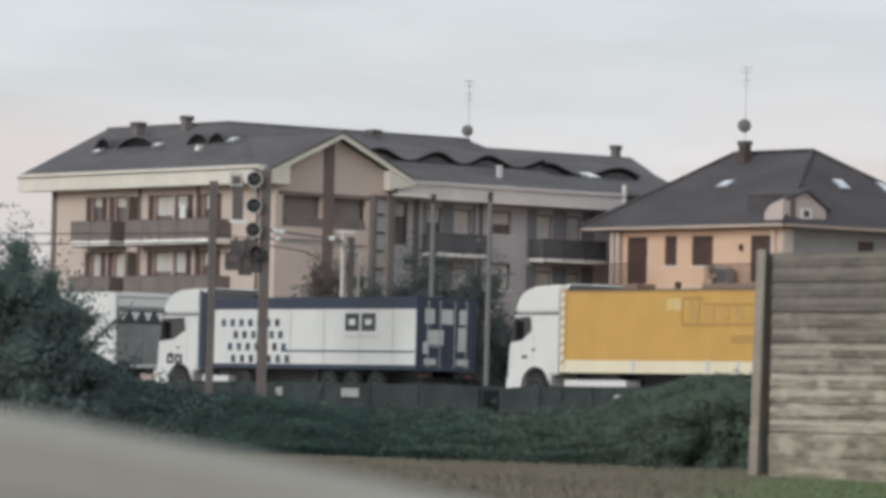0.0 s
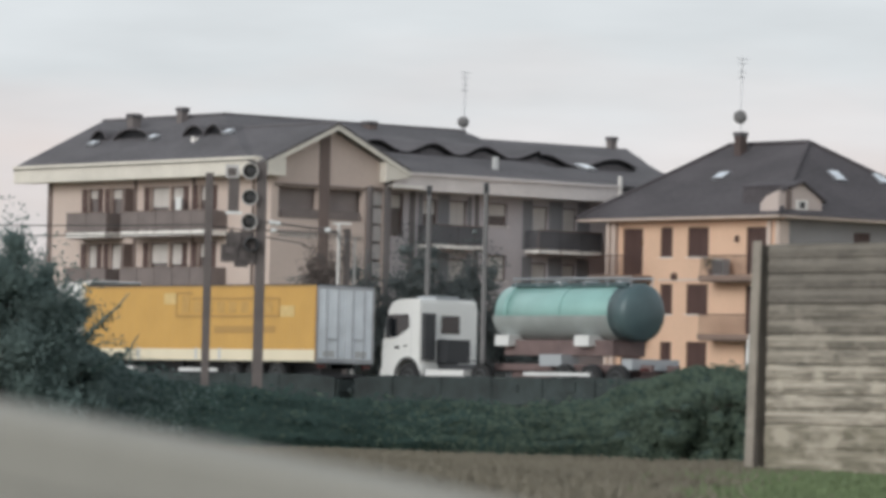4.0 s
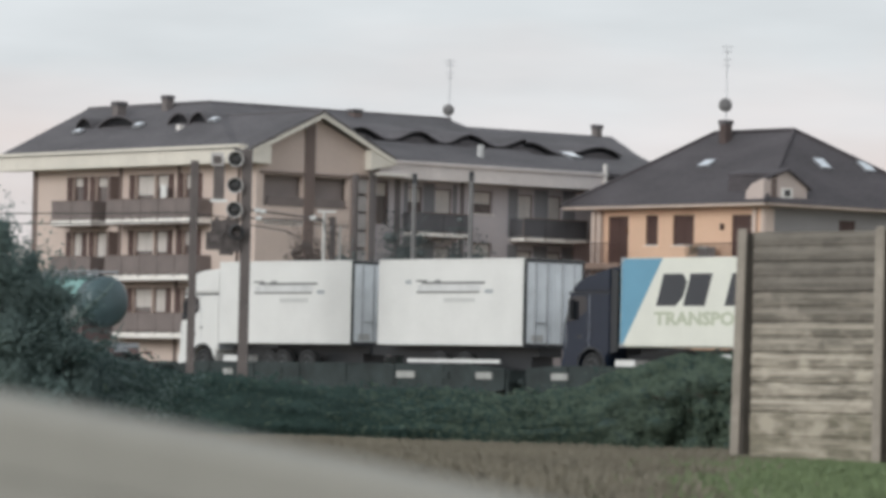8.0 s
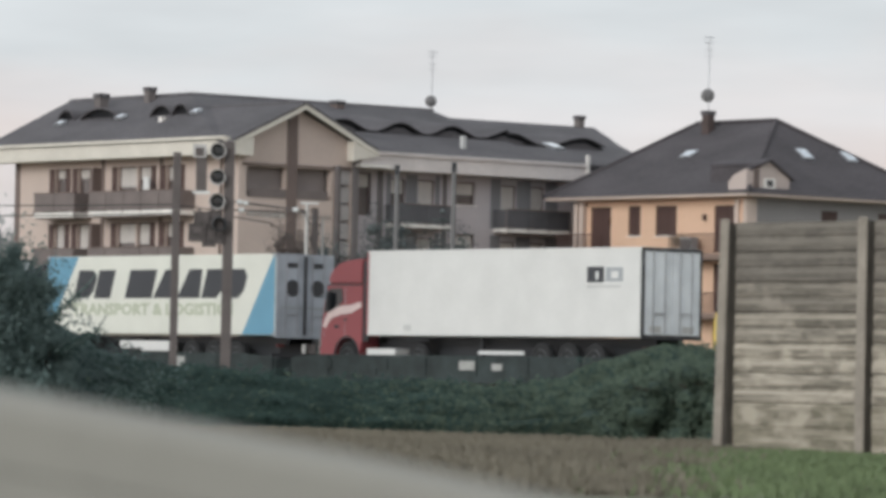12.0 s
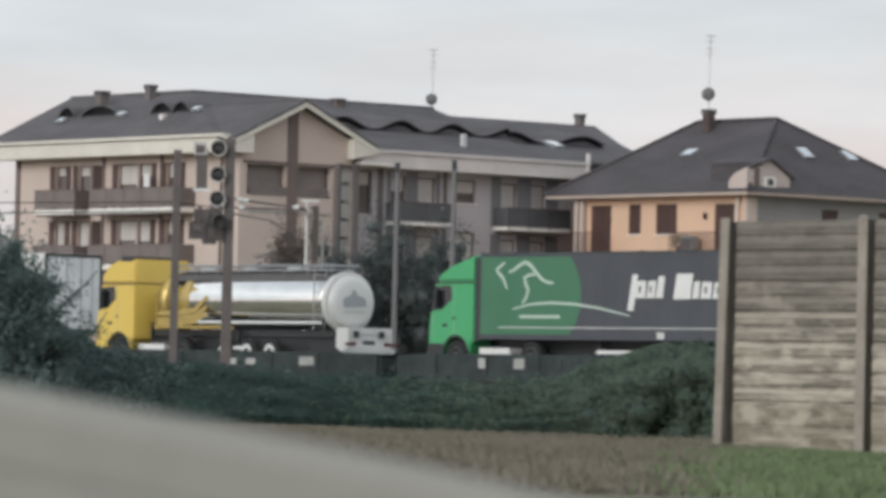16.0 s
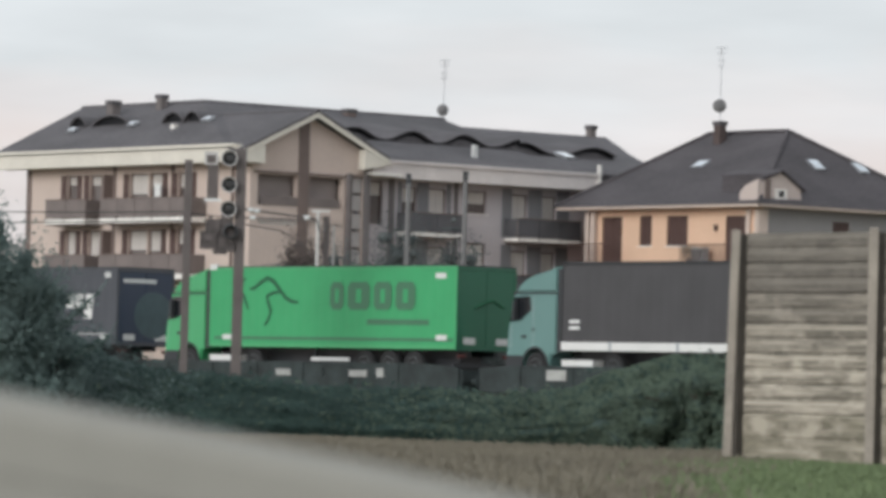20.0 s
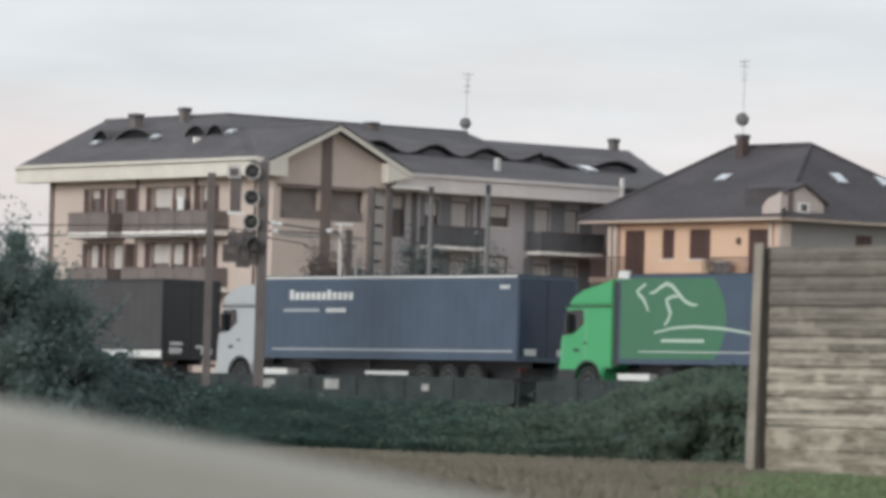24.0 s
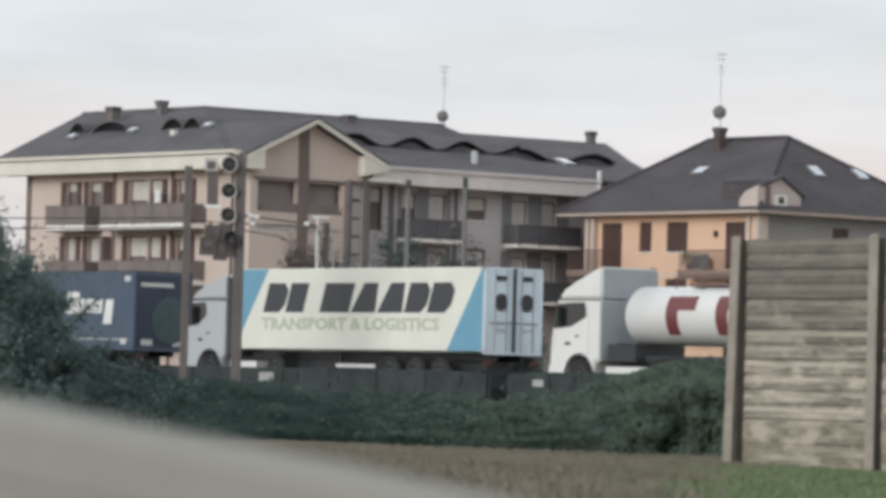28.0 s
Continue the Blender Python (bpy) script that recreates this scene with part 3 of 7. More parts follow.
def running_gear(lorry, L, z0, axles=3, pale=False, first=None, guard=OFFWHITE, chm=DARKP):
    """Chassis beams, bogie, landing legs, guards and lamps under a trailer."""
    bm = bmesh.new()
    for s in (-1, 1):
        box(bm, s * 0.55 - 0.06, s * 0.55 + 0.06, -L + 0.1, -0.3, z0 - 0.22, z0)
    part("chassis_beam", bm, chm, lorry)
    # box added to block the view beneath and keep that gap dark
    slab("underbody_block", lorry, chm, -0.46, 0.46, -L + 0.7, -1.0, 0.42, z0 - 0.225, soft=0.04)
    c = first if first is not None else -L + 4.9
    for k in range(axles):
        for s in (-1, 1):
            wheel(lorry, s * 1.05, c - 1.31 * k, pale)
        bm = bmesh.new()
        tube(bm, (-0.9, c - 1.31 * k, 0.5), (0.9, c - 1.31 * k, 0.5), 0.07, 8)
        part("axle", bm, chm, lorry)
    for s in (-1, 1):
        slab("landing_leg", lorry, DARKP, s * 0.8 - 0.06, s * 0.8 + 0.06, -5.6, -5.45, 0.02, z0 - 0.02)
        slab("side_guard", lorry, guard, s * 1.2 - 0.02, s * 1.2 + 0.02, -L + 5.7, -5.8, 0.62, 0.74)
    slab("underrun_bar", lorry, DARKP, -1.15, 1.15, -L + 0.25, -L + 0.35, 0.48, 0.60, soft=0.02)
    for s in (-1, 1):
        slab("rear_lamp", lorry, LAMPRED, s * 0.98 - 0.16, s * 0.98 + 0.16, -L - 0.02, -L + 0.05, 0.80, 0.90)


def rear_doors(lorry, L, z0, z1, material, frame_m=STEEL, bars=True, plates=True, w=1.24):
    bm = bmesh.new()
    for b in ((-w - 0.02, -w + 0.06, z0, z1), (w - 0.06, w + 0.02, z0, z1), (-w, w, z1 - 0.10, z1 + 0.01), (-w, w, z0 - 0.08, z0 + 0.06)):
        box(bm, b[0], b[1], -L - 0.05, -L + 0.06, b[2], b[3])
    part("rear_frame", bm, frame_m, lorry)
    for s in (-1, 1):
        d = slab("rear_door", lorry, material, min(s * 0.012, s * (w - 0.065)), max(s * 0.012, s * (w - 0.065)), -L - 0.03, -L + 0.02, z0 + 0.065, z1 - 0.105, soft=0.012)
        if bars:
            for k in (0.32, 0.82):
                bm = bmesh.new()
                tube(bm, (s * k, -L - 0.06, z0 + 0.02), (s * k, -L - 0.06, z1 - 0.06), 0.022, 6)
                part("locking_bar", bm, STEEL, d)
            slab("bar_handle", d, STEEL, s * 0.55 - 0.22, s * 0.55 + 0.22, -L - 0.085, -L - 0.06, z0 + 0.72, z0 + 0.76)
        if plates:
            slab("marker_plate", d, LGREY, s * 0.7 - 0.25, s * 0.7 + 0.25, -L - 0.038, -L - 0.031, z0 + 0.12, z0 + 0.34)


def curtain_trailer(lorry, L, z0, z1, side, rear, band=None, band_h=0.33, roofm=None, edge=None, bars=True, railm=None, plates=True, frame_m=None):
    """A curtain-sided body: floor, roof, two curtains, front wall, rear doors."""
    slab("front_wall", lorry, railm or side, -1.24, 1.24, -0.06, 0.0, z0, z1)
    slab("load_floor", lorry, DARKP, -1.24, 1.24, -L, -0.06, z0 - 0.06, z0 + 0.05)
    slab("roof", lorry, roofm or DARKP, -1.25, 1.25, -L, 0, z1 - 0.02, z1 + 0.06, soft=0.02)
    for s in (-1, 1):
        # gently rippled curtain
        bm = bmesh.new()
        n, rows = 92, 5
        g = []
        for j in range(rows + 1):
            z = z0 + 0.02 + (z1 - 0.06 - z0) * j / rows
            g.append([bm.verts.new((s * (1.262 + 0.006 * math.sin(i * 1.9) * math.sin(math.pi * j / rows) ** 0.6), -0.05 - (L - 0.10) * i / n, z)) for i in range(n + 1)])
        for j in range(rows):
            for i in range(n):
                bm.faces.new((g[j][i], g[j][i + 1], g[j + 1][i + 1], g[j + 1][i]) if s < 0 else (g[j][i], g[j + 1][i], g[j + 1][i + 1], g[j][i + 1]))
        ext = bmesh.ops.extrude_face_region(bm, geom=bm.faces[:])
        for v in ext["geom"]:
            if isinstance(v, bmesh.types.BMVert):
                v.co.x -= s * 0.02
        bmesh.ops.recalc_face_normals(bm, faces=bm.faces[:])
        part("curtain", bm, side, lorry, smooth=False)
        slab("curtain_rail", lorry, edge or railm or STEEL, s * 1.262 - 0.016, s * 1.262 + 0.016, -L, 0, z1 - 0.05, z1 + 0.02)
        if band:
            slab("side_board", lorry, band, s * 1.27 - 0.012, s * 1.27 + 0.012, -L, -0.02, z0 - 0.04, z0 + band_h)
        else:
            slab("side_rave", lorry, railm or STEEL, s * 1.265 - 0.012, s * 1.265 + 0.012, -L, -0.02, z0 - 0.06, z0 + 0.06)
    for y in (-0.02, -L):
        for s in (-1, 1):
            slab("corner_post", lorry, railm or STEEL, s * 1.255 - 0.025, s * 1.255 + 0.025, y - 0.03, y + 0.03, z0, z1)
    rear_doors(lorry, L, z0, z1, rear, frame_m or (STEEL if band else railm or STEEL), bars=bars, plates=plates)


def box_body(lorry, L, z0, z1, side, rear, y=0.0, name="box_body", corner=None, bars=True):
    """A smooth-sided box with corner posts, rails and rear doors."""
    bm = bmesh.new()
    box(bm, -1.26, 1.26, y - L, y, z0, z1)
    b = part(name, bm, side, lorry, soft=0.05)
    for s in (-1, 1):
        slab("bottom_rail", b, corner or OFFWHITE, s * 1.266 - 0.008, s * 1.266 + 0.008, y - L + 0.03, y - 0.03, z0 + 0.01, z0 + 0.09)
        slab("top_rail", b, corner or side, s * 1.264 - 0.008, s * 1.264 + 0.008, y - L + 0.03, y - 0.03, z1 - 0.09, z1 - 0.02)
    rear_doors(lorry, L - y, z0 + 0.02, z1 - 0.02, rear, DARKP, bars=bars)
    return b


def container(lorry, L, z0, z1, side, rear):
    """A 45 foot high-cube box with corner castings and shallow side corrugation."""
    bm = bmesh.new()
    box(bm, -1.20, 1.20, -L + 0.02, -0.02, z0 + 0.02, z1 - 0.02)
    b = part("box_core", bm, side, lorry)
    for s in (-1, 1):
        slab("side_panel", lorry, side, min(s * 1.20, s * 1.262), max(s * 1.20, s * 1.262), -L + 0.06, -0.06, z0 + 0.06, z1 - 0.05, soft=0.006)
        for yy in (-0.06, -L + 0.06):
            slab("corner_post", lorry, side, s * 1.235 - 0.032, s * 1.235 + 0.032, yy - 0.055, yy + 0.055, z0, z1, soft=0.01)
            for zz in (z0, z1 - 0.12):
                slab("corner_casting", lorry, STEEL, s * 1.24 - 0.034, s * 1.24 + 0.034, yy - 0.085, yy + 0.085, zz, zz + 0.12, soft=0.01)
    rear_doors(lorry, L, z0 + 0.02, z1 - 0.02, rear, rear, bars=True, plates=False, w=1.22)


def container_door_fittings(t, L):
    """Round vents, plates, straps and the dark meeting edge of the container's doors."""
    for s in (-0.55, 0.55):
        bm = bmesh.new()
        lathe(bm, [(0.0, 0.05), (0.0, 0.27), (0.02, 0.29), (0.03, 0.05)], 20, s, 2.85, -L - 0.075)
        part("door_vent", bm, DARKP, t)
        slab("door_plate", t, DARKP, s - 0.22, s + 0.22, -L - 0.06, -L - 0.04, 3.55, 3.72, soft=0.02)
        slab("door_strap", t, GREYP, s - 0.5, s + 0.5, -L - 0.055, -L - 0.04, 2.12, 2.2)
    slab("door_gap", t, DARKP, -0.05, 0.05, -L - 0.10, -L - 0.04, 1.22, 3.96)


TRAIN = []           # every keyed vehicle with its place along the train


def lorry(label, off, kind="lorry"):
    t = thing("lorry", label, kind, site(1.25, off, DECK_Z), "lorries on the train")
    TRAIN.append((t, 1.25, off, DECK_Z))
    return t


def slanted(lorry_, letters, material, y, z0, z1, slant, x=-1.27):
    """Bold slanted blocks for a name that stays unlettered."""
    for w, holes in letters:
        if holes == "taper":
            pts = [(y, z0), (y - slant - w * 0.30, z1), (y - slant - w * 0.86, z1), (y - w, z0)]
        elif holes == "round":
            c = 0.26
            pts = [(y, z0), (y - slant, z1), (y - slant - w + c, z1), (y - slant * 0.8 - w, z1 - c), (y - slant * 0.3 - w + 0.02, z0 + c), (y - w + c, z0)]
        else:
            pts = [(y, z0), (y - slant, z1), (y - slant - w, z1), (y - w, z0)]
        panel("name_block", lorry_, material, pts, x, 0.008)
        y -= w + 0.10


def slant_livery(t, L, z0, z1):
    H = z1 - z0
    panel("blue_front_panel", t, BLUE, [(-0.02, z0 + 0.04), (-0.10, z0 + 0.04), (-1.95, z1 - 0.04), (-0.02, z1 - 0.04)], -1.262)
    panel("blue_rear_panel", t, BLUE, [(-L + 0.02, z1 - 0.06), (-L + 0.10, z1 - 0.06), (-L + 1.85, z0 + 0.04), (-L + 0.02, z0 + 0.04)], -1.262)
    zb, zt = z0 + 0.46 * H, z0 + 0.815 * H
    slanted(t, [(1.16, "round"), (1.0, "")], INK, -1.68, zb, zt, 0.34, -1.262)
    slanted(t, [(1.62, ""), (1.34, "taper"), (1.34, "taper"), (1.12, "round"), (1.18, "round")], INK, -4.85, zb, zt, 0.34, -1.262)
    words(t, "TRANSPORT & LOGISTICS", SAGE, -1.60, z0 + 0.245 * H, 0.155 * H, 9.75, -1.262)


def stroke_emblem(t, material, y, z, k=1.0):
    """An animal outline in four brush strokes."""
    S = lambda pts, w: stroke("brush_stroke", t, material, [(y - a * k, z + b * k) for a, b in pts], w * k, -1.272)
    S([(0.55, 0.42), (0.30, 0.28), (0.0, 0.10), (0.15, -0.05), (0.42, -0.22), (0.60, -0.50), (0.72, -0.72)], 0.16)
    S([(0.82, 0.02), (1.10, 0.06), (1.45, 0.26), (1.85, 0.42), (2.20, 0.32), (2.60, 0.0), (3.0, -0.32), (3.45, -0.46), (3.75, -0.46)], 0.17)
    S([(2.62, -0.10), (2.2, -0.12), (1.85, -0.25), (1.92, -0.45), (2.12, -0.78), (2.0, -1.08), (1.75, -1.32)], 0.17)


def group_trailer(t, L, z0, z1, strip=True):
    """Dark curtain with a green sun, white strokes and a white script."""
    arc = [(-3.35 - 1.7 * math.cos(a), z0 + 1.35 + 1.7 * math.sin(a)) for a in [-0.82 + 1.70 * k / 20 for k in range(21)]]
    panel("green_sun", t, GREENM, [(-0.08, z0 + 0.10)] + [(y, min(max(z, z0 + 0.10), z1 - 0.09)) for y, z in arc] + [(-0.08, z1 - 0.09)], -1.268, 0.004)
    stroke_emblem(t, PALEGR, -0.85, z1 - 0.58, 0.76)
    stroke("hill_line", t, PALEGR, [(-1.7, z0 + 0.92), (-2.6, z0 + 1.08), (-3.6, z0 + 1.13), (-4.8, z0 + 1.08), (-6.0, z0 + 0.95), (-7.4, z0 + 0.72)], 0.085, -1.274)
    slab("small_sign", t, PALEGR, -1.278, -1.270, -4.05, -2.05, z0 + 0.63, z0 + 0.73)
    if strip:
        slab("white_line", t, LGREY, -1.278, -1.270, -L + 0.3, -1.0, z0 + 0.31, z0 + 0.345)
    zz = z0 + 1.30
    blobs = [(-7.28, .30, -.42, .72), (-7.62, .48, -.02, .52), (-8.16, .40, -.02, .52), (-8.60, .34, -.02, .66),
             (-9.42, .80, -.06, .74), (-10.28, .32, -.04, .50), (-10.66, .50, -.04, .48), (-11.22, .50, -.04, .46), (-11.80, .52, -.42, .46)]
    for y, w, b0, b1 in blobs:
        bm = bmesh.new()
        prism(bm, [(y, zz + b0), (y - 0.20 * (b1 - b0), zz + b1), (y - w - 0.20 * (b1 - b0) + 0.05, zz + b1), (y - w, zz + b0)], -1.280, -1.270)
        part("script_block", bm, WHITE, t, soft=0.003)
        if b1 - b0 < 0.8 and w > 0.38:
            slab("script_slot", t, CHAR, -1.283, -1.280, y - w * 0.62, y - w * 0.42, zz + b0 + 0.16, zz + b1 - 0.16)
    for y, z in ((-13.1, z1 - 0.25), (-8.7, z0 + 0.08), (-12.9, z0 + 0.24)):
        slab("white_label", t, LGREY, -1.280, -1.270, y - 0.35, y, z - 0.08, z + 0.12)


def group_doors(t, L, z0, z1):
    slab("door_sign", t, LGREY, -1.0, 0.45, -L - 0.043, -L - 0.035, z1 - 0.50, z1 - 0.36)
    bm = bmesh.new()
    pts = [(0.35 + 0.85 * math.cos(k * math.tau / 32), z0 + 1.05 + 0.85 * math.sin(k * math.tau / 32)) for k in range(32)]
    f = [bm.verts.new((min(x, 1.12), -L - 0.048, z)) for x, z in pts]
    g = [bm.verts.new((min(x, 1.12), -L - 0.040, z)) for x, z in pts]
    bm.faces.new(f), bm.faces.new(g[::-1])
    for i in range(32):
        bm.faces.new((f[i], g[i], g[(i + 1) % 32], f[(i + 1) % 32]))
    bmesh.ops.recalc_face_normals(bm, faces=bm.faces[:])
    part("teal_disc", bm, mat("dull_teal_print", (0.052, 0.082, 0.092), 0.5), t)


def tank_body(t, y_front, y_rear, r, zc, material, seg=40, dish=0.35):
    bm = bmesh.new()
    L = y_front - y_rear
    lathe(bm, [(0, r * 0.25), (dish * 0.3, r * 0.62), (dish * 0.65, r * 0.88), (dish, r), (L - dish, r), (L - dish * 0.65, r * 0.88), (L - dish * 0.3, r * 0.62), (L, r * 0.25)], seg, 0, zc, y_rear)
    return part("tank_shell", bm, material, t, smooth=True)


def build_lorries():
    # leading white trailer
    t = lorry("white curtain-sided lorry with a grey rear", 33.85)
    cab(t, WHITE, 0.36, 2.45, 3.80)
    curtain_trailer(t, 13.6, 1.10, 3.70, WHITE, mat("grey_rear_sheet", (0.24, 0.245, 0.245), 0.55, 0, 0.2, 1.2), roofm=OFFWHITE, railm=WHITE, bars=False, plates=False)
    slab("door_band", t, INK, -1.12, 1.12, -13.648, -13.640, 2.62, 3.12)
    for x in (-0.92, -0.36, 0.2, 0.76):
        bm = bmesh.new()
        f = [bm.verts.new((x + a, y, z)) for y in (-13.656, -13.650) for a, z in ((-0.2, 3.05), (0.2, 3.05), (0.0, 2.72))]
        bm.faces.new(f[:3]), bm.faces.new(f[3:][::-1])
        for k in range(3):
            bm.faces.new((f[k], f[3 + k], f[3 + (k + 1) % 3], f[(k + 1) % 3]))
        bmesh.ops.recalc_face_normals(bm, faces=bm.faces[:])
        part("white_wedge", bm, WHITE, t)
    slab("door_header", t, OFFWHITE, -1.15, 1.15, -13.646, -13.640, 3.25, 3.55)
    running_gear(t, 13.6, 1.05)
    # white and navy lorry
    t = lorry("white and navy curtain-sided lorry with dark window print", 14.15)
    cab(t, OFFWHITE, 0.95, 3.45, 3.85, roof="high", skirt=NAVY, win=1.55)
    curtain_trailer(t, 11.5, 1.10, 3.45, OFFWHITE, NAVY, roofm=NAVY, railm=NAVY, edge=NAVY)
    slab("navy_top_band", t, NAVY, -1.282, -1.272, -11.5, 0, 3.10, 3.46)
    slab("navy_bottom_band", t, NAVY, -1.282, -1.272, -11.5, 0, 1.04, 1.20)
    slab("thin_navy_line", t, SLATE, -1.280, -1.272, -11.4, -4.0, 1.62, 1.68)
    rnd = random.Random(4)
    for r in range(4):
        for c in range(7):
            if c > 0 or r != 1:
                y = -0.50 - c * 0.52 - r * 0.20
                slab("window_print", t, SLATE if rnd.random() < 0.5 else INK, -1.280, -1.272, y - 0.24, y, 2.76 - r * 0.42 - 0.26, 2.76 - r * 0.42)
    for y in (-4.5, -6.4, -8.4, -10.2):
        slab("curtain_seam", t, LGREY, -1.279, -1.272, y - 0.02, y + 0.02, 1.2, 3.1)
    for y, w in ((-7.6, 0.75), (-8.5, 0.75)):
        slab("badge_block", t, INK, -1.281, -1.272, y - w, y, 2.35, 2.95)
        slab("badge_slot", t, OFFWHITE, -1.284, -1.281, y - w + 0.2, y - 0.2, 2.55, 2.75)
    slab("badge_line", t, LGREY, -1.281, -1.272, -9.4, -7.6, 2.12, 2.2)
    for x, z0, z1, w in ((-0.75, 2.6, 3.1, 0.4), (0.0, 2.6, 3.1, 0.5), (0.7, 2.6, 3.1, 0.35), (-0.5, 1.9, 2.4, 0.7), (0.65, 1.7, 2.5, 0.35), (-0.9, 1.6, 2.0, 0.25)):
        slab("pale_panel", t, LGREY, x - w / 2, x + w / 2, -11.548, -11.540, z0, z1)
    for y in (3.45 - 0.62, 3.45 - 1.12):
        slab("badge_block", t, INK, -1.232, -1.222, y - 0.42, y, 1.18, 1.52)
        slab("badge_slot", t, OFFWHITE, -1.235, -1.232, y - 0.28, y - 0.14, 1.28, 1.40)
    running_gear(t, 11.5, 1.05)
    # amber trailer
    t = lorry("white-cabbed lorry with an amber curtain-sided trailer", -5.0)
    body = cab(t, WHITE, 0.34, 2.92, 3.85, roof="high", tanklen=3.0, skirt=CREAM)
    for k in range(9):
        z = 1.25 + 0.29 * k
        panel("fairing_stripe", body, mat("tan_stripe", (0.50, 0.38, 0.25), 0.5), [(0.30, z), (0.04, z + 0.08), (0.04, z + 0.20), (0.30, z + 0.12)], -1.206, 0.004)
    curtain_trailer(t, 13.8, 1.05, 3.62, YELLOW, DOORG, band=CREAM, band_h=0.36, edge=YELDK, railm=mat("amber_rail", (0.45, 0.23, 0.05), 0.5))
    bm = bmesh.new()
    for b in ((-5.68, -5.60, 2.55, 3.40), (-11.75, -11.67, 2.55, 3.20), (-11.7, -5.65, 2.52, 2.60), (-11.7, -6.6, 3.15, 3.22), (-6.6, -5.65, 3.34, 3.42)):
        box(bm, -1.281, -1.272, b[0], b[1], b[2], b[3])
    part("name_outline", bm, YELDK, t)
    for k in range(8):
        y = -6.0 - k * 0.70
        slab("name_block", t, mat("soft_ochre_print", (0.49, 0.295, 0.095), 0.6), -1.280, -1.272, y - 0.44, y, 2.68, 3.08 if k else 3.3)
    slab("sub_sign", t, YELDK, -1.281, -1.272, -11.52, -7.95, 1.98, 2.22)
    for y, z in ((-5.2, 3.2), (-12.1, 2.75)):
        slab("pale_label", t, mat("light_amber_label", (0.62, 0.45, 0.20), 0.6), -1.281, -1.272, y - 0.5, y + 0.3, z - 0.2, z + 0.18)
    for y in (-3.4, -6.9, -8.3, -10.4):
        slab("board_post", t, LGREY, -1.292, -1.272, y - 0.08, y + 0.08, 1.03, 1.44)
    running_gear(t, 13.8, 1.0)
    # low white tractor with a teal tank
    t = lorry("low white tractor with a teal tank on a red chassis", -27.4)
    body = cab(t, WHITE, 2.9, 4.98, 3.15, roof="low", fairing=False, tanklen=2.0, win=1.35)
    slab("intake_stack", body, DARKP, -1.17, -0.74, 2.68, 2.878, 1.10, 2.66, soft=0.03)
    slab("rear_window", body, GLASS, -0.34, 0.44, 2.862, 2.876, 2.00, 2.60, soft=0.02)
    slab("equipment_box", t, DARKP, -0.52, 0.46, 2.30, 2.86, 1.02, 1.80, soft=0.03)
    slab("roof_hatch", body, GREYP, -0.5, 0.5, 3.0, 4.0, 3.15, 3.26, soft=0.04)
    tank_body(t, -0.30, -7.2, 0.90, 2.70, TEAL, dish=0.30)
    bm = bmesh.new()
    lathe(bm, [(0.0, 0.26), (0.08, 0.58), (0.18, 0.82), (0.30, 0.925), (1.0, 0.925), (1.0, 0.902)], 40, 0, 2.70, -7.24)
    part("rear_cladding", bm, mat("dark_teal_paint", (0.070, 0.108, 0.116), 0.4, 0.1, 0.2, 1.5), t, "darker teal rear end", smooth=True)
    for y in (-1.1, -3.8):
        bm = bmesh.new()
        lathe(bm, [(-0.09, 0.89), (-0.09, 0.925), (0.09, 0.925), (0.09, 0.89)], 40, 0, 2.70, y)
        part("tank_band", bm, TEAL, t, smooth=False)
    bm = bmesh.new()
    arc = [math.pi * (1.04 + 0.92 * i / 16) for i in range(17)]
    out = [(0.93 * math.cos(a), 2.70 + 0.93 * math.sin(a)) for a in arc]
    ins = [(0.905 * math.cos(a), 2.70 + 0.905 * math.sin(a)) for a in arc]
    ends_ = [[bm.verts.new((x, y, z)) for x, z in out + ins[::-1]] for y in (-0.5, -6.2)]
    m = len(ends_[0])
    for i in range(m):
        bm.faces.new((ends_[0][i], ends_[0][(i + 1) % m], ends_[1][(i + 1) % m], ends_[1][i]))
    bm.faces.new(ends_[0]), bm.faces.new(ends_[1][::-1])
    bmesh.ops.recalc_face_normals(bm, faces=bm.faces[:])
    part("lower_cladding", bm, TANKG, t)
    slab("walkway", t, mat("dark_teal_paint", (0.070, 0.108, 0.116)), -0.45, 0.45, -6.6, -0.9, 3.54, 3.66)
    for s in (-0.45, 0.45):
        bm = bmesh.new()
        tube(bm, (s, -6.9, 3.80), (s, -1.0, 3.80), 0.04, 6)
        for k in range(6):
            tube(bm, (s, -1.1 - k * 1.15, 3.52), (s, -1.1 - k * 1.15, 3.80), 0.02, 6)
        part("walkway_rail", bm, STEEL, t)
    for y in (-2.9, -4.4, -5.9):
        bm = bmesh.new()
        tube(bm, (0, y, 3.54), (0, y, 3.74), 0.25, 14)
        part("tank_hatch", bm, STEEL, t)
    for y in (-0.9, -4.9):
        slab("saddle", t, OFFWHITE, -1.0, 1.0, y - 0.55, y + 0.15, 1.60, 1.95, soft=0.03)
    slab("tank_cradle", t, REDCH, -0.70, 0.70, -6.3, -0.9, 1.30, 1.80, soft=0.03)
    slab("pump_box", t, GREYP, -1.15, -0.4, -4.3, -3.2, 0.95, 1.32, soft=0.03)
    slab("end_box", t, GREYP, -1.0, 1.0, -7.6, -7.1, 0.85, 1.2, soft=0.04)
    running_gear(t, 8.2, 1.02, first=-4.4, chm=REDCH)
    # two white boxes, lorry and drawbar
    t = lorry("white box lorry with a matching white drawbar trailer", -42.90)
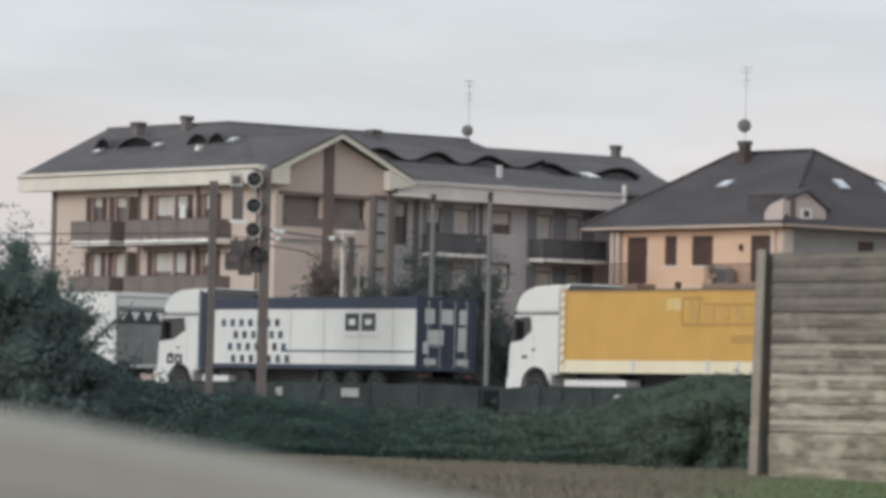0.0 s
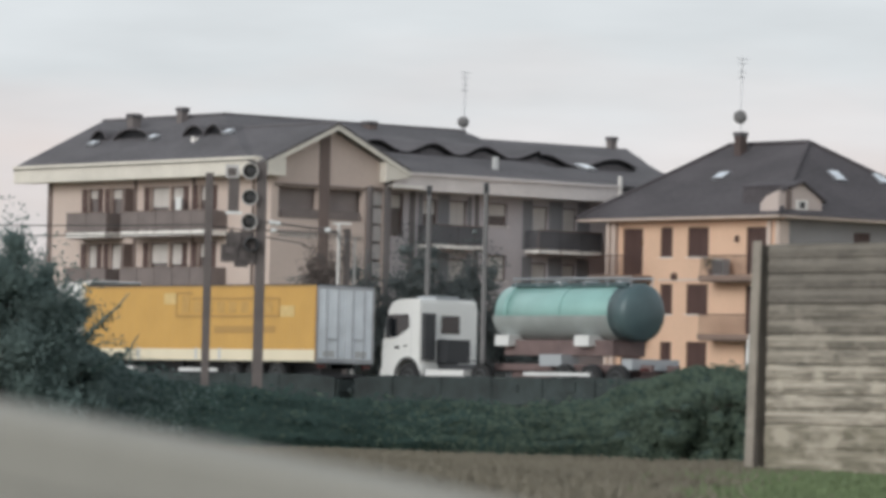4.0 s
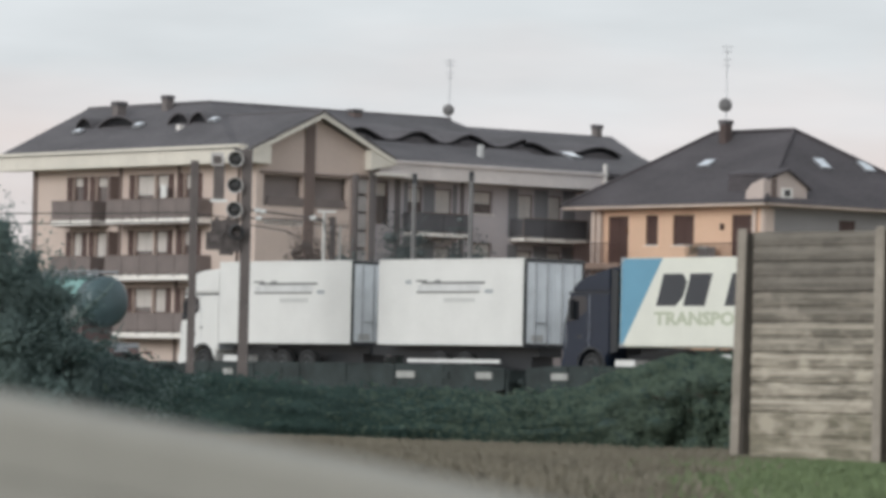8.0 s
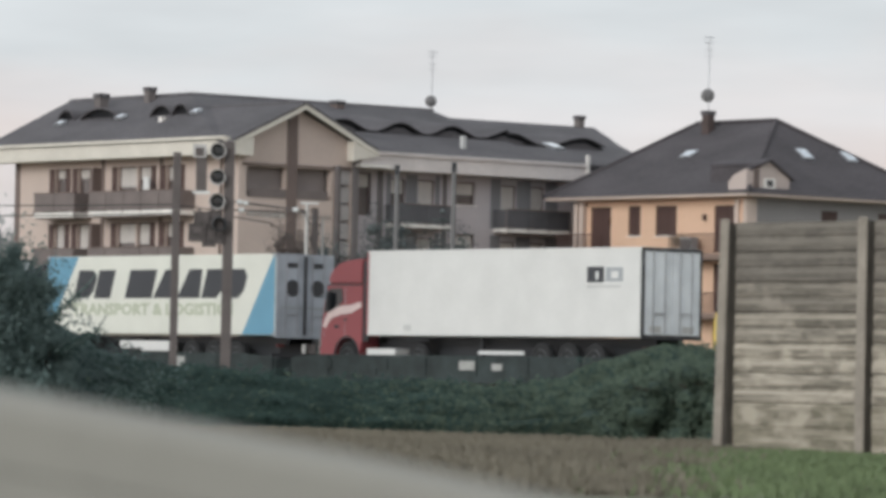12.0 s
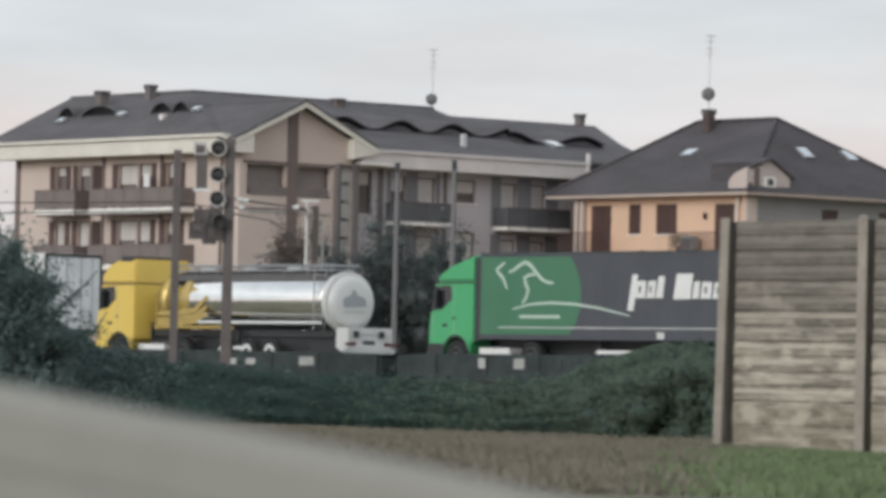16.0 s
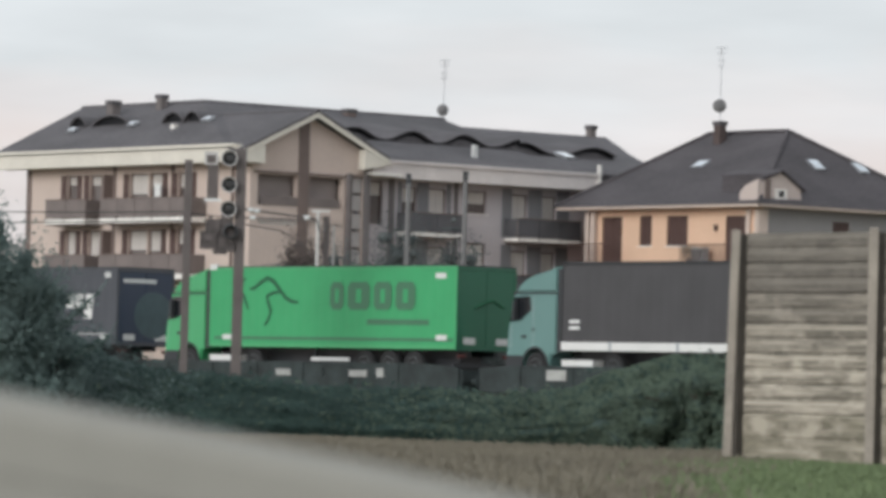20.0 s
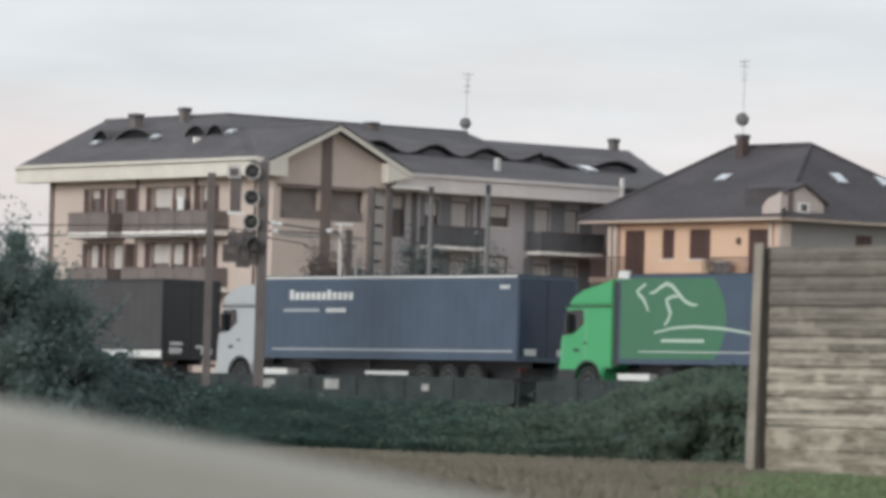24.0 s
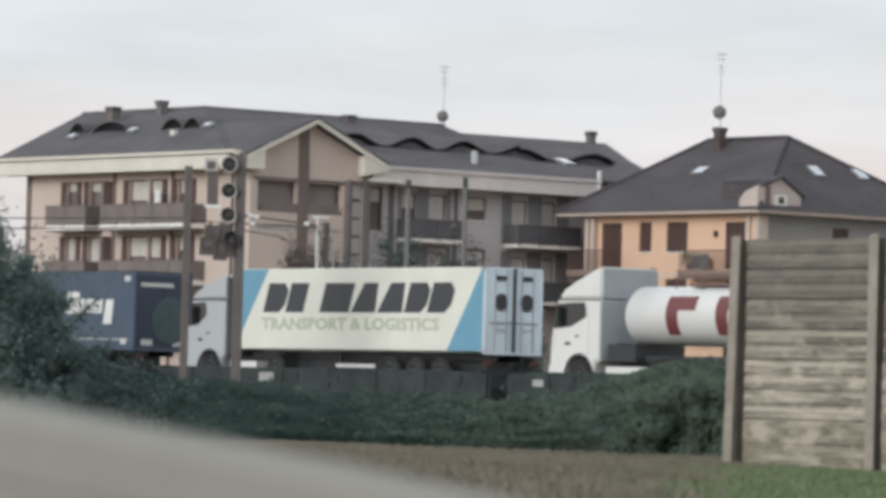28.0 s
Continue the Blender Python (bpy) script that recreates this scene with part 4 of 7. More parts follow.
    cab(t, WHITE, 0.04, 2.4, 3.80, fairing=False, tanklen=1.2)
    box_body(t, 7.5, 1.20, 4.05, WHITE, DOORG)
    bm = bmesh.new()
    for y in (-3.6, -5.0):
        for s in (-1, 1):
            wheel(t, s * 1.05, y)
    box(bm, -0.5, 0.5, -7.6, 0, 0.9, 1.2)
    part("chassis_beam", bm, DARKP, t)
    # added filler box, so that no light shows under the lorry's body
    slab("underbody_block", t, DARKP, -0.46, 0.46, -7.2, -0.6, 0.42, 0.898, soft=0.04)
    def livery(o, yb):
        bm = bmesh.new()
        for b in ((-2.3, -5.6, 3.22, 3.30), (-2.05, -5.3, 2.92, 2.98), (-2.0, -2.6, 3.30, 3.36), (-3.0, -3.3, 3.30, 3.36)):
            box(bm, -1.272, -1.262, yb + b[1], yb + b[0], b[2], b[3])
        part("name_outline", bm, paint("mid_grey_print", (0.19, 0.19, 0.19), 0.55), o)
        slab("name_fill", o, mat("silver_print", (0.60, 0.60, 0.60), 0.5), -1.270, -1.262, yb - 5.4, yb - 2.1, 2.99, 3.21)
        slab("sub_sign", o, LGREY, -1.270, -1.262, yb - 5.1, yb - 3.5, 2.62, 2.76)
        for y0, y1, z in ((-1.75, -1.45, 3.3), (-6.0, -5.6, 2.98)):
            slab("name_dash", o, GREYP, -1.270, -1.262, yb + min(y0, y1), yb + max(y0, y1), z - 0.07, z + 0.06)
    livery(t, 0.0)
    t2 = lorry("white drawbar box trailer behind a white lorry", -51.87, "trailer")
    box_body(t2, 7.6, 1.20, 4.05, WHITE, DOORG)
    livery(t2, 0.0)
    bm = bmesh.new()
    box(bm, -0.5, 0.5, -7.5, 1.2, 0.85, 1.2)
    part("drawbar_frame", bm, DARKP, t2)
    # added filler box that darkens the gap under the drawbar trailer
    slab("underbody_block", t2, DARKP, -0.46, 0.46, -7.1, -0.4, 0.42, 0.848, soft=0.04)
    for y in (-3.2, -4.5):
        for s in (-1, 1):
            wheel(t2, s * 1.05, y)
    slab("side_guard", t2, OFFWHITE, -1.24, -1.20, -6.4, -1.6, 0.62, 0.74)
    # blue and white container
    t = lorry("navy-cabbed lorry with a white and light blue container", -64.22)
    cab(t, paint("midnight_paint", (0.012, 0.019, 0.036), 0.25), 0.55, 2.85, 3.75, roof="swept", tanklen=0.9)
    container(t, 13.72, 1.18, 4.03, IVORY, mat("dull_blue_grey_door", (0.40, 0.43, 0.47), 0.5, 0.1, 0.2, 1.5))
    container_door_fittings(t, 13.72)
    slant_livery(t, 13.72, 1.18, 4.03)
    running_gear(t, 13.7, 1.14, guard=WHITE)
    slab("side_locker", t, WHITE, -1.24, -0.9, -7.6, -4.6, 0.72, 0.98, soft=0.03)
    # red cab, plain white box
    t = lorry("red-cabbed lorry with a plain white box trailer", -83.05)
    body = cab(t, REDP, 0.34, 2.55, 3.80, trim=REDP)
    stroke("pale_swoosh", body, PINKW, [(2.38, 1.50), (2.10, 1.88), (1.55, 2.06), (0.95, 2.10), (0.38, 2.26)], 0.30, -1.229)
    slab("red_front_post", t, REDP, -1.275, -1.20, -0.04, 0.04, 1.22, 4.02)
    box_body(t, 13.8, 1.22, 4.06, WHITE, DOORG)
    slab("name_block", t, INK, -1.272, -1.262, -12.0, -11.2, 2.95, 3.45)
    slab("name_slot", t, OFFWHITE, -1.276, -1.272, -11.75, -11.6, 3.05, 3.3)
    slab("name_block", t, GREYP, -1.272, -1.262, -12.9, -12.1, 2.98, 3.42)
    slab("name_slot", t, WHITE, -1.276, -1.272, -12.7, -12.35, 3.08, 3.3)
    slab("sub_sign", t, LGREY, -1.272, -1.262, -12.8, -11.2, 2.78, 2.86)
    slab("small_vent", t, LGREY, -1.272, -1.262, -2.35, -1.95, 1.38, 1.58)
    running_gear(t, 13.8, 1.18)
    # yellow cab, polished tank
    t = lorry("yellow-cabbed lorry with a polished steel tank trailer", -102.60)
    body = cab(t, YELCAB, 0.12, 2.5, 3.80, roof="high", tanklen=1.5, fairing=False)
    slab("roof_intake", body, DARKP, -1.16, 0.6, 0.35, 1.05, 3.72, 3.90, soft=0.06)
    slab("tank_front_guard", t, mat("dull_ochre_sheet", (0.40, 0.28, 0.08), 0.5), -0.7, 0.7, -0.52, -0.42, 1.3, 2.6, soft=0.05)
    tank_body(t, -0.65, -10.75, 1.00, 2.33, CHROME, dish=0.35)
    bm = bmesh.new()
    lathe(bm, [(0, 1.005), (0.0, 1.02), (0.30, 1.02), (0.42, 0.96), (0.42, 0.9)], 40, 0, 2.33, -1.42)
    part("ochre_collar", bm, mat("ochre_foil", (0.55, 0.40, 0.14), 0.35, 0.5), t, smooth=True)
    bm = bmesh.new()
    lathe(bm, [(0, 1.003), (0, 1.012), (0.36, 1.012), (0.36, 1.003)], 40, 0, 2.33, -2.75)
    part("ochre_band", bm, mat("ochre_foil", (0.55, 0.40, 0.14), 0.35, 0.5), t)
    for z, a in ((2.02, 0.42), (1.80, 0.30), (1.66, 0.2)):
        stroke("ochre_swoosh", t, mat("ochre_foil", (0.55, 0.40, 0.14), 0.35, 0.5), [(-1.0, z - 0.15), (-2.2, z - 0.12), (-3.2, z - 0.05), (-3.9, z + a), ], 0.20, -1.01)
    bm = bmesh.new()
    lathe(bm, [(0, 0.3), (0.03, 0.72), (0.10, 0.90), (0.42, 0.97), (0.55, 0.90)], 40, 0, 2.25, -11.0)
    e = part("white_tank_end", bm, WHITE, t, smooth=True)
    bm = bmesh.new()
    lathe(bm, [(0.0, 0.985), (0.0, 1.06), (0.22, 1.06), (0.22, 0.985)], 40, 0, 2.27, -10.72)
    part("white_end_ring", bm, WHITE, t)
    bm = bmesh.new()
    pts = [(-0.5, 2.25), (-0.5, 2.42), (-0.2, 2.52), (-0.05, 2.74), (0.1, 2.54), (0.45, 2.42), (0.5, 2.15), (-0.45, 2.1)]
    f = [bm.verts.new((x, -11.03, z)) for x, z in pts]
    g = [bm.verts.new((x, -11.01, z)) for x, z in pts]
    bm.faces.new(f), bm.faces.new(g[::-1])
    for i in range(len(pts)):
        j = (i + 1) % len(pts)
        bm.faces.new((f[i], g[i], g[j], f[j]))
    bmesh.ops.recalc_face_normals(bm, faces=bm.faces[:])
    part("grey_emblem", bm, GREYP, e)
    slab("emblem_line", e, LGREY, -0.45, 0.4, -11.03, -11.01, 1.92, 2.0)
    slab("rear_cabinet", t, WHITE, -0.85, 1.05, -11.75, -11.1, 0.7, 1.42, soft=0.08)
    slab("rear_plate", t, INK, -0.2, 0.3, -11.77, -11.74, 0.85, 0.98)
    for x in (-0.65, 0.85):
        slab("rear_marker", t, LAMPRED, x - 0.13, x + 0.13, -11.77, -11.745, 0.80, 0.92)
    slab("cabinet_line", t, GREYP, -0.6, 0.8, -11.765, -11.745, 1.16, 1.20)
    slab("rear_bumper", t, OFFWHITE, -1.1, 1.1, -11.85, -11.6, 0.55, 0.72, soft=0.04)
    for s in (-0.5, 0.5):
        bm = bmesh.new()
        tube(bm, (s, -10.6, 3.56), (s, -1.0, 3.56), 0.035, 6)
        for k in range(8):
            tube(bm, (s, -1.2 - k * 1.3, 3.25), (s, -1.2 - k * 1.3, 3.56), 0.022, 6)
        part("top_rail", bm, STEEL, t)
    slab("walkway", t, STEEL, -0.4, 0.4, -10.4, -1.2, 3.36, 3.42)
    # dark spill tray wrapped over the top of the tank
    bm = bmesh.new()
    arc = [math.pi * (0.235 + 0.53 * i / 14) for i in range(15)]
    ring = [(1.03 * math.cos(a), 2.33 + 1.03 * math.sin(a)) for a in arc] + [(1.004 * math.cos(a), 2.33 + 1.004 * math.sin(a)) for a in arc[::-1]]
    two = [[bm.verts.new((x, y, z)) for x, z in ring] for y in (-1.45, -10.35)]
    m = len(ring)
    for i in range(m):
        bm.faces.new((two[0][i], two[0][(i + 1) % m], two[1][(i + 1) % m], two[1][i]))
    bm.faces.new(two[0]), bm.faces.new(two[1][::-1])
    bmesh.ops.recalc_face_normals(bm, faces=bm.faces[:])
    part("spill_tray", bm, mat("dull_grey_tray", (0.10, 0.092, 0.088), 0.7, 0.1, 0.2, 1.5), t)
    for y in (-2.6, -5.1, -7.6):
        bm = bmesh.new()
        tube(bm, (0, y, 3.30), (0, y, 3.50), 0.26, 14)
        part("tank_hatch", bm, OFFWHITE, t)
    bm = bmesh.new()
    for s in (-0.25, 0.25):
        tube(bm, (s - 0.9, -10.2, 1.3), (s - 0.9, -10.2, 3.5), 0.025, 6)
    for k in range(8):
        tube(bm, (-1.15, -10.2, 1.4 + 0.3 * k), (-0.65, -10.2, 1.4 + 0.3 * k), 0.018, 6)
    part("ladder", bm, STEEL, t)
    bm = bmesh.new()
    tube(bm, (-1.12, -10.6, 1.56), (-1.12, -3.6, 1.56), 0.06, 8)
    part("side_tube", bm, OFFWHITE, t)
    slab("ochre_rail", t, mat("dull_ochre_sheet", (0.40, 0.28, 0.08), 0.5), -1.15, -1.05, -5.6, -1.0, 1.34, 1.44)
    running_gear(t, 12.0, 1.30, first=-5.2, pale=True)
    # dark trailer with the green sun
    t = lorry("green-cabbed lorry with a charcoal curtain-sided trailer", -121.75)
    cab(t, GREEN, 0.30, 2.65, 3.82, roof="swept", trim=DARKP)
    curtain_trailer(t, 13.85, 1.12, 3.82, CHAR, NAVY, railm=CHAR, bars=False)
    group_trailer(t, 13.85, 1.12, 3.82)
    group_doors(t, 13.85, 1.12, 3.82)
    running_gear(t, 13.85, 1.08)
    # all green
    t = lorry("bright green lorry with a bright green curtain-sided trailer", -141.27)
    cab(t, GREEN, 0.32, 2.70, 3.80, roof="swept", visor=GREEND, trim=DARKP)
    curtain_trailer(t, 13.6, 1.12, 3.80, GREENC, TEALD, railm=GREEN, edge=GREEN, bars=False, frame_m=TEALD)
    slab("pale_flag", t, OFFWHITE, -1.29, -1.20, -0.36, 0.02, 3.74, 3.94, soft=0.03)
    stroke_emblem(t, GREEND, -1.55, 3.05, 0.94)
    y = -6.85
    for w in (0.75, 1.20, 0.95, 1.05):
        c = 0.16
        panel("name_block", t, GREENM, [(y - c, 2.36), (y, 2.36 + c), (y, 3.30 - c), (y - c, 3.30), (y - w + c, 3.30), (y - w, 3.30 - c), (y - w, 2.36 + c), (y - w + c, 2.36)], -1.272, 0.010)
        slab("name_slot", t, GREENC, -1.286, -1.283, y - w * 0.62, y - w * 0.38, 2.60, 3.06)
        y -= w + 0.22
    slab("sub_sign", t, GREENM, -1.280, -1.272, -12.2, -8.9, 1.86, 2.04)
    slab("lower_line", t, GREENM, -1.279, -1.272, -13.5, -0.3, 1.32, 1.42)
    for y, z in ((-12.6, 3.50), (-12.7, 1.45), (-0.9, 1.4)):
        slab("pale_label", t, OFFWHITE, -1.281, -1.272, y - 0.45, y + 0.1, z - 0.09, z + 0.09)
    bm = bmesh.new()
    group = [(-0.5, 2.45), (-0.1, 2.62), (0.3, 2.72), (0.75, 2.5)]
    for a, b in zip(group, group[1:]):
        tube(bm, (a[0], -13.64, a[1]), (b[0], -13.64, b[1]), 0.05, 6)
    part("door_stroke", bm, GREEND, t)
    running_gear(t, 13.6, 1.08)
    # black trailer, pale board
    t = lorry("pale teal-cabbed lorry with a black curtain-sided trailer", -160.2)
    cab(t, TEALCAB, 0.30, 2.75, 3.80, roof="swept", trim=DARKP)
    curtain_trailer(t, 13.7, 1.12, 3.86, BLACKC, BLACK, band=WHITE, band_h=0.23, railm=BLACK, bars=False, frame_m=BLACK)
    for y in (-2.4, -5.6, -8.6, -11.0):
        slab("board_post", t, GREYP, -1.292, -1.272, y - 0.06, y + 0.06, 1.07, 1.36)
    for z in (1.75, 1.95):
        slab("white_label", t, OFFWHITE, -1.281, -1.272, -0.9, -0.4, z, z + 0.11)
    for x, z in ((-0.65, 1.55), (-0.65, 1.30), (0.5, 1.45)):
        slab("white_label", t, LGREY, x - 0.28, x + 0.28, -13.748, -13.740, z, z + 0.12)
    running_gear(t, 13.7, 1.08)
    # slate blue trailer
    t = lorry("grey-cabbed lorry with a slate blue curtain-sided trailer", -179.9)
    cab(t, paint("silver_grey_paint", (0.42, 0.44, 0.46), 0.35), 0.40, 2.75, 3.70)
    curtain_trailer(t, 13.8, 1.20, 3.92, SLATE, NAVY, railm=SLATE, edge=OFFWHITE, bars=False)
    for k in range(12):
        y = -1.55 - k * 0.30
        slab("script_block", t, OFFWHITE, -1.281, -1.272, y - 0.22, y, 3.15, 3.48 if k in (0, 7) else 3.40)
    slab("sub_sign", t, LGREY, -1.280, -1.272, -4.7, -3.6, 2.72, 2.86)
    slab("sub_sign", t, GREYP, -1.280, -1.272, -3.2, -1.2, 2.74, 2.84)
    slab("white_line", t, GREYP, -1.279, -1.272, -13.6, -0.6, 1.42, 1.48)
    slab("white_label", t, LGREY, -1.281, -1.272, -13.4, -12.9, 3.5, 3.62)
    running_gear(t, 13.8, 1.14)
    # second dark trailer with the green sun
    t = lorry("bright green-cabbed lorry with a charcoal and green trailer", -198.75)
    cab(t, GREEN, 0.36, 2.95, 3.82, roof="swept", visor=GREEND, trim=DARKP)
    curtain_trailer(t, 13.7, 1.16, 3.90, SLATE, NAVY, railm=SLATE, bars=False)
    group_trailer(t, 13.7, 1.16, 3.90)
    group_doors(t, 13.7, 1.16, 3.90)
    slab("pale_flag", t, OFFWHITE, -1.29, -1.20, -0.45, 0.05, 3.80, 4.05, soft=0.03)
    running_gear(t, 13.7, 1.12)
    # second blue and white container
    t = lorry("grey-cabbed lorry with a white and light blue container", -218.43)
    cab(t, paint("silver_grey_paint", (0.42, 0.44, 0.46), 0.35), 0.50, 2.85, 3.80, roof="swept")
    container(t, 13.6, 1.18, 4.00, IVORY, mat("pale_blue_door", (0.68, 0.76, 0.83), 0.45, 0.1, 0.1, 1.5))
    slant_livery(t, 13.6, 1.18, 4.00)
    running_gear(t, 13.6, 1.14, guard=WHITE)
    container_door_fittings(t, 13.6)
# white tractor, white tank with dark red shapes
    t = lorry("white lorry with a white tank trailer bearing dark red shapes", -237.88)
    cab(t, WHITE, 0.06, 2.5, 3.98, roof="swept", fairing=False, tanklen=2.2, win=1.6)
    slab("equipment_box", t, DARKP, -1.1, 1.0, -1.5, -0.2, 0.95, 1.50, soft=0.06)
    tank_body(t, -0.4, -11.5, 0.94, 2.42, WHITE, dish=0.4)
    darkred = paint("dark_red_print", (0.16, 0.045, 0.045), 0.5)
    for y in (-2.7, -5.0, -7.0):
        bm = bmesh.new()
        ang = [0.78 + 0.0275 * k for k in range(17)]
        row = [[bm.verts.new((0.952 * math.cos(math.pi * a), yy, 2.42 + 0.952 * math.sin(math.pi * a))) for yy in (y, y - 0.55, y - 1.35)] for a in ang]
        for k in range(16):
            for c in (0, 1):
                if c == 0 or k < 6:
                    bm.faces.new((row[k][c], row[k][c + 1], row[k + 1][c + 1], row[k + 1][c]))
        bmesh.ops.delete(bm, geom=[v for v in bm.verts if not v.link_faces], context="VERTS")
        ext = bmesh.ops.extrude_face_region(bm, geom=bm.faces[:])
        for v in ext["geom"]:
            if isinstance(v, bmesh.types.BMVert):
                v.co.x *= 0.994
                v.co.z = 2.42 + (v.co.z - 2.42) * 0.994
        bmesh.ops.recalc_face_normals(bm, faces=bm.faces[:])
        part("red_shape", bm, darkred, t)
    slab("walkway", t, mat("brown_walkway", (0.16, 0.10, 0.09), 0.6), -0.4, 0.4, -10.5, -3.2, 3.36, 3.46)
    for s in (-0.5, 0.5):
        bm = bmesh.new()
        tube(bm, (s, -10.5, 3.62), (s, -2.6, 3.62), 0.03, 6)
        for k in range(7):
            tube(bm, (s, -2.7 - k * 1.25, 3.25), (s, -2.7 - k * 1.25, 3.62), 0.02, 6)
        part("top_rail", bm, mat("brown_walkway", (0.16, 0.10, 0.09), 0.6), t)
    running_gear(t, 12.0, 1.15, first=-6.5)


build_lorries()


def build_wagons():
    """Low flat wagons with raised side beams, one under each lorry."""
    first = None
    for k in range(15):
        v = 36.7 - 19.3 * k
        w = thing("rail_wagon", "low grimy flat rail wagon carrying a lorry", "wagon", site(1.25, v, DECK_Z), "wagons of the train")
        slab("deck", w, WAGON, -1.38, 1.38, -18.4, 0.0, -0.14, 0.0)
        for s in (-1, 1):
            bm = bmesh.new()
            prism(bm, [(-0.1, -0.24), (-0.6, -0.33), (-17.8, -0.33), (-18.3, -0.24), (-18.3, 0.46), (-16.6, 0.57), (-1.8, 0.57), (-0.1, 0.46)], s * 1.42 - 0.05, s * 1.42 + 0.05)
            beam = part("side_beam", bm, WAGON, w)
            rnd = random.Random(100 + k)
            for j in range(6):
                slab("stiffener", beam, WAGON, s * 1.49 - 0.018, s * 1.49 + 0.018, -2.2 - j * 2.6, -2.1 - j * 2.6, -0.10, 0.52)
            y = -1.4
            while y > -17.2:
                wd = rnd.choice((0.35, 0.5, 0.8, 0.95))
                if rnd.random() < 0.6:
                    slab("side_plate", beam, WAGBOX if rnd.random() < 0.4 else WAGON, s * 1.49 - 0.025, s * 1.49 + 0.025, y - wd, y, 0.10, 0.10 + rnd.choice((0.22, 0.3, 0.34)), soft=0.01)
                y -= wd + rnd.uniform(0.5, 1.6)
        for yb in (-2.2, -9.2, -16.2):
            bm = bmesh.new()
            box(bm, -1.0, 1.0, yb - 1.1, yb + 1.1, -0.28, -0.16)
            bogie = part("bogie", bm, WAGON, w)
            for dy in (-0.75, 0.0, 0.75):
                for s in (-1, 1):
                    bm = bmesh.new()
                    tube(bm, (s * 0.68, yb + dy, -0.225), (s * 0.82, yb + dy, -0.225), 0.18, 16)
                    part("wheel", bm, RAILM, bogie)
        TRAIN.append((w, 1.25, v, DECK_Z))
        slab("coupler", w, WAGON, -0.15, 0.15, -18.95, -18.4, -0.1, 0.1)
        for y in (-0.12, -18.40):
            slab("end_sill", w, WAGON, -1.36, 1.36, y, y + 0.12, -0.34, 0.40, soft=0.02)
        for x in (-0.9, 0.9):
            bm = bmesh.new()
            tube(bm, (x, -18.41, 0.02), (x, -18.78, 0.02), 0.10, 10)
            tube(bm, (x, -18.78, 0.02), (x, -18.84, 0.02), 0.24, 14)
            part("buffer", bm, WAGON, w)


build_wagons()


def run(t):
    """Metres that the train has gone since the start."""
    return 6.446 * t + 0.0630 * t * t


def motions():
    for ob, u, off, z in TRAIN:
        rows = []
        for k in range(0, 29, 2):
            p = spot(u, off + run(k), z)
            rows.append((k, pose(p.x, p.y, z, 0, 0, TURN)))
        walk(ob, rows)

# ---------------------------------------------------------------- buildings
def cells(bm, axis, lo, hi, z0, z1, holes, d0, d1):
    """A wall from lo to hi and z0 to z1, with rectangular holes, between the depths d0 and d1."""
    us = sorted({lo, hi, *[h[0] for h in holes], *[h[1] for h in holes]})
    zs = sorted({z0, z1, *[h[2] for h in holes], *[h[3] for h in holes]})
    us, zs = [u for u in us if lo <= u <= hi], [z for z in zs if z0 <= z <= z1]
    grid = {}
    inside = lambda i, j: 0 <= i < len(us) - 1 and 0 <= j < len(zs) - 1 and not any(h[0] <= (us[i] + us[i + 1]) / 2 <= h[1] and h[2] <= (zs[j] + zs[j + 1]) / 2 <= h[3] for h in holes)

    def v(i, j, d):
        k = (i, j, d)
        if k not in grid:
            u, z = us[i], zs[j]
            grid[k] = bm.verts.new((d, u, z) if axis == "y" else (u, d, z))
        return grid[k]

    for i in range(len(us) - 1):
        for j in range(len(zs) - 1):
            if not inside(i, j):
                continue
            for d in (d0, d1):
                bm.faces.new((v(i, j, d), v(i + 1, j, d), v(i + 1, j + 1, d), v(i, j + 1, d)))
            for di, dj, a, b in ((-1, 0, (i, j), (i, j + 1)), (1, 0, (i + 1, j), (i + 1, j + 1)), (0, -1, (i, j), (i + 1, j)), (0, 1, (i, j + 1), (i + 1, j + 1))):
                if not inside(i + di, j + dj):
                    bm.faces.new((v(*a, d0), v(*b, d0), v(*b, d1), v(*a, d1)))
    bmesh.ops.recalc_face_normals(bm, faces=bm.faces[:])


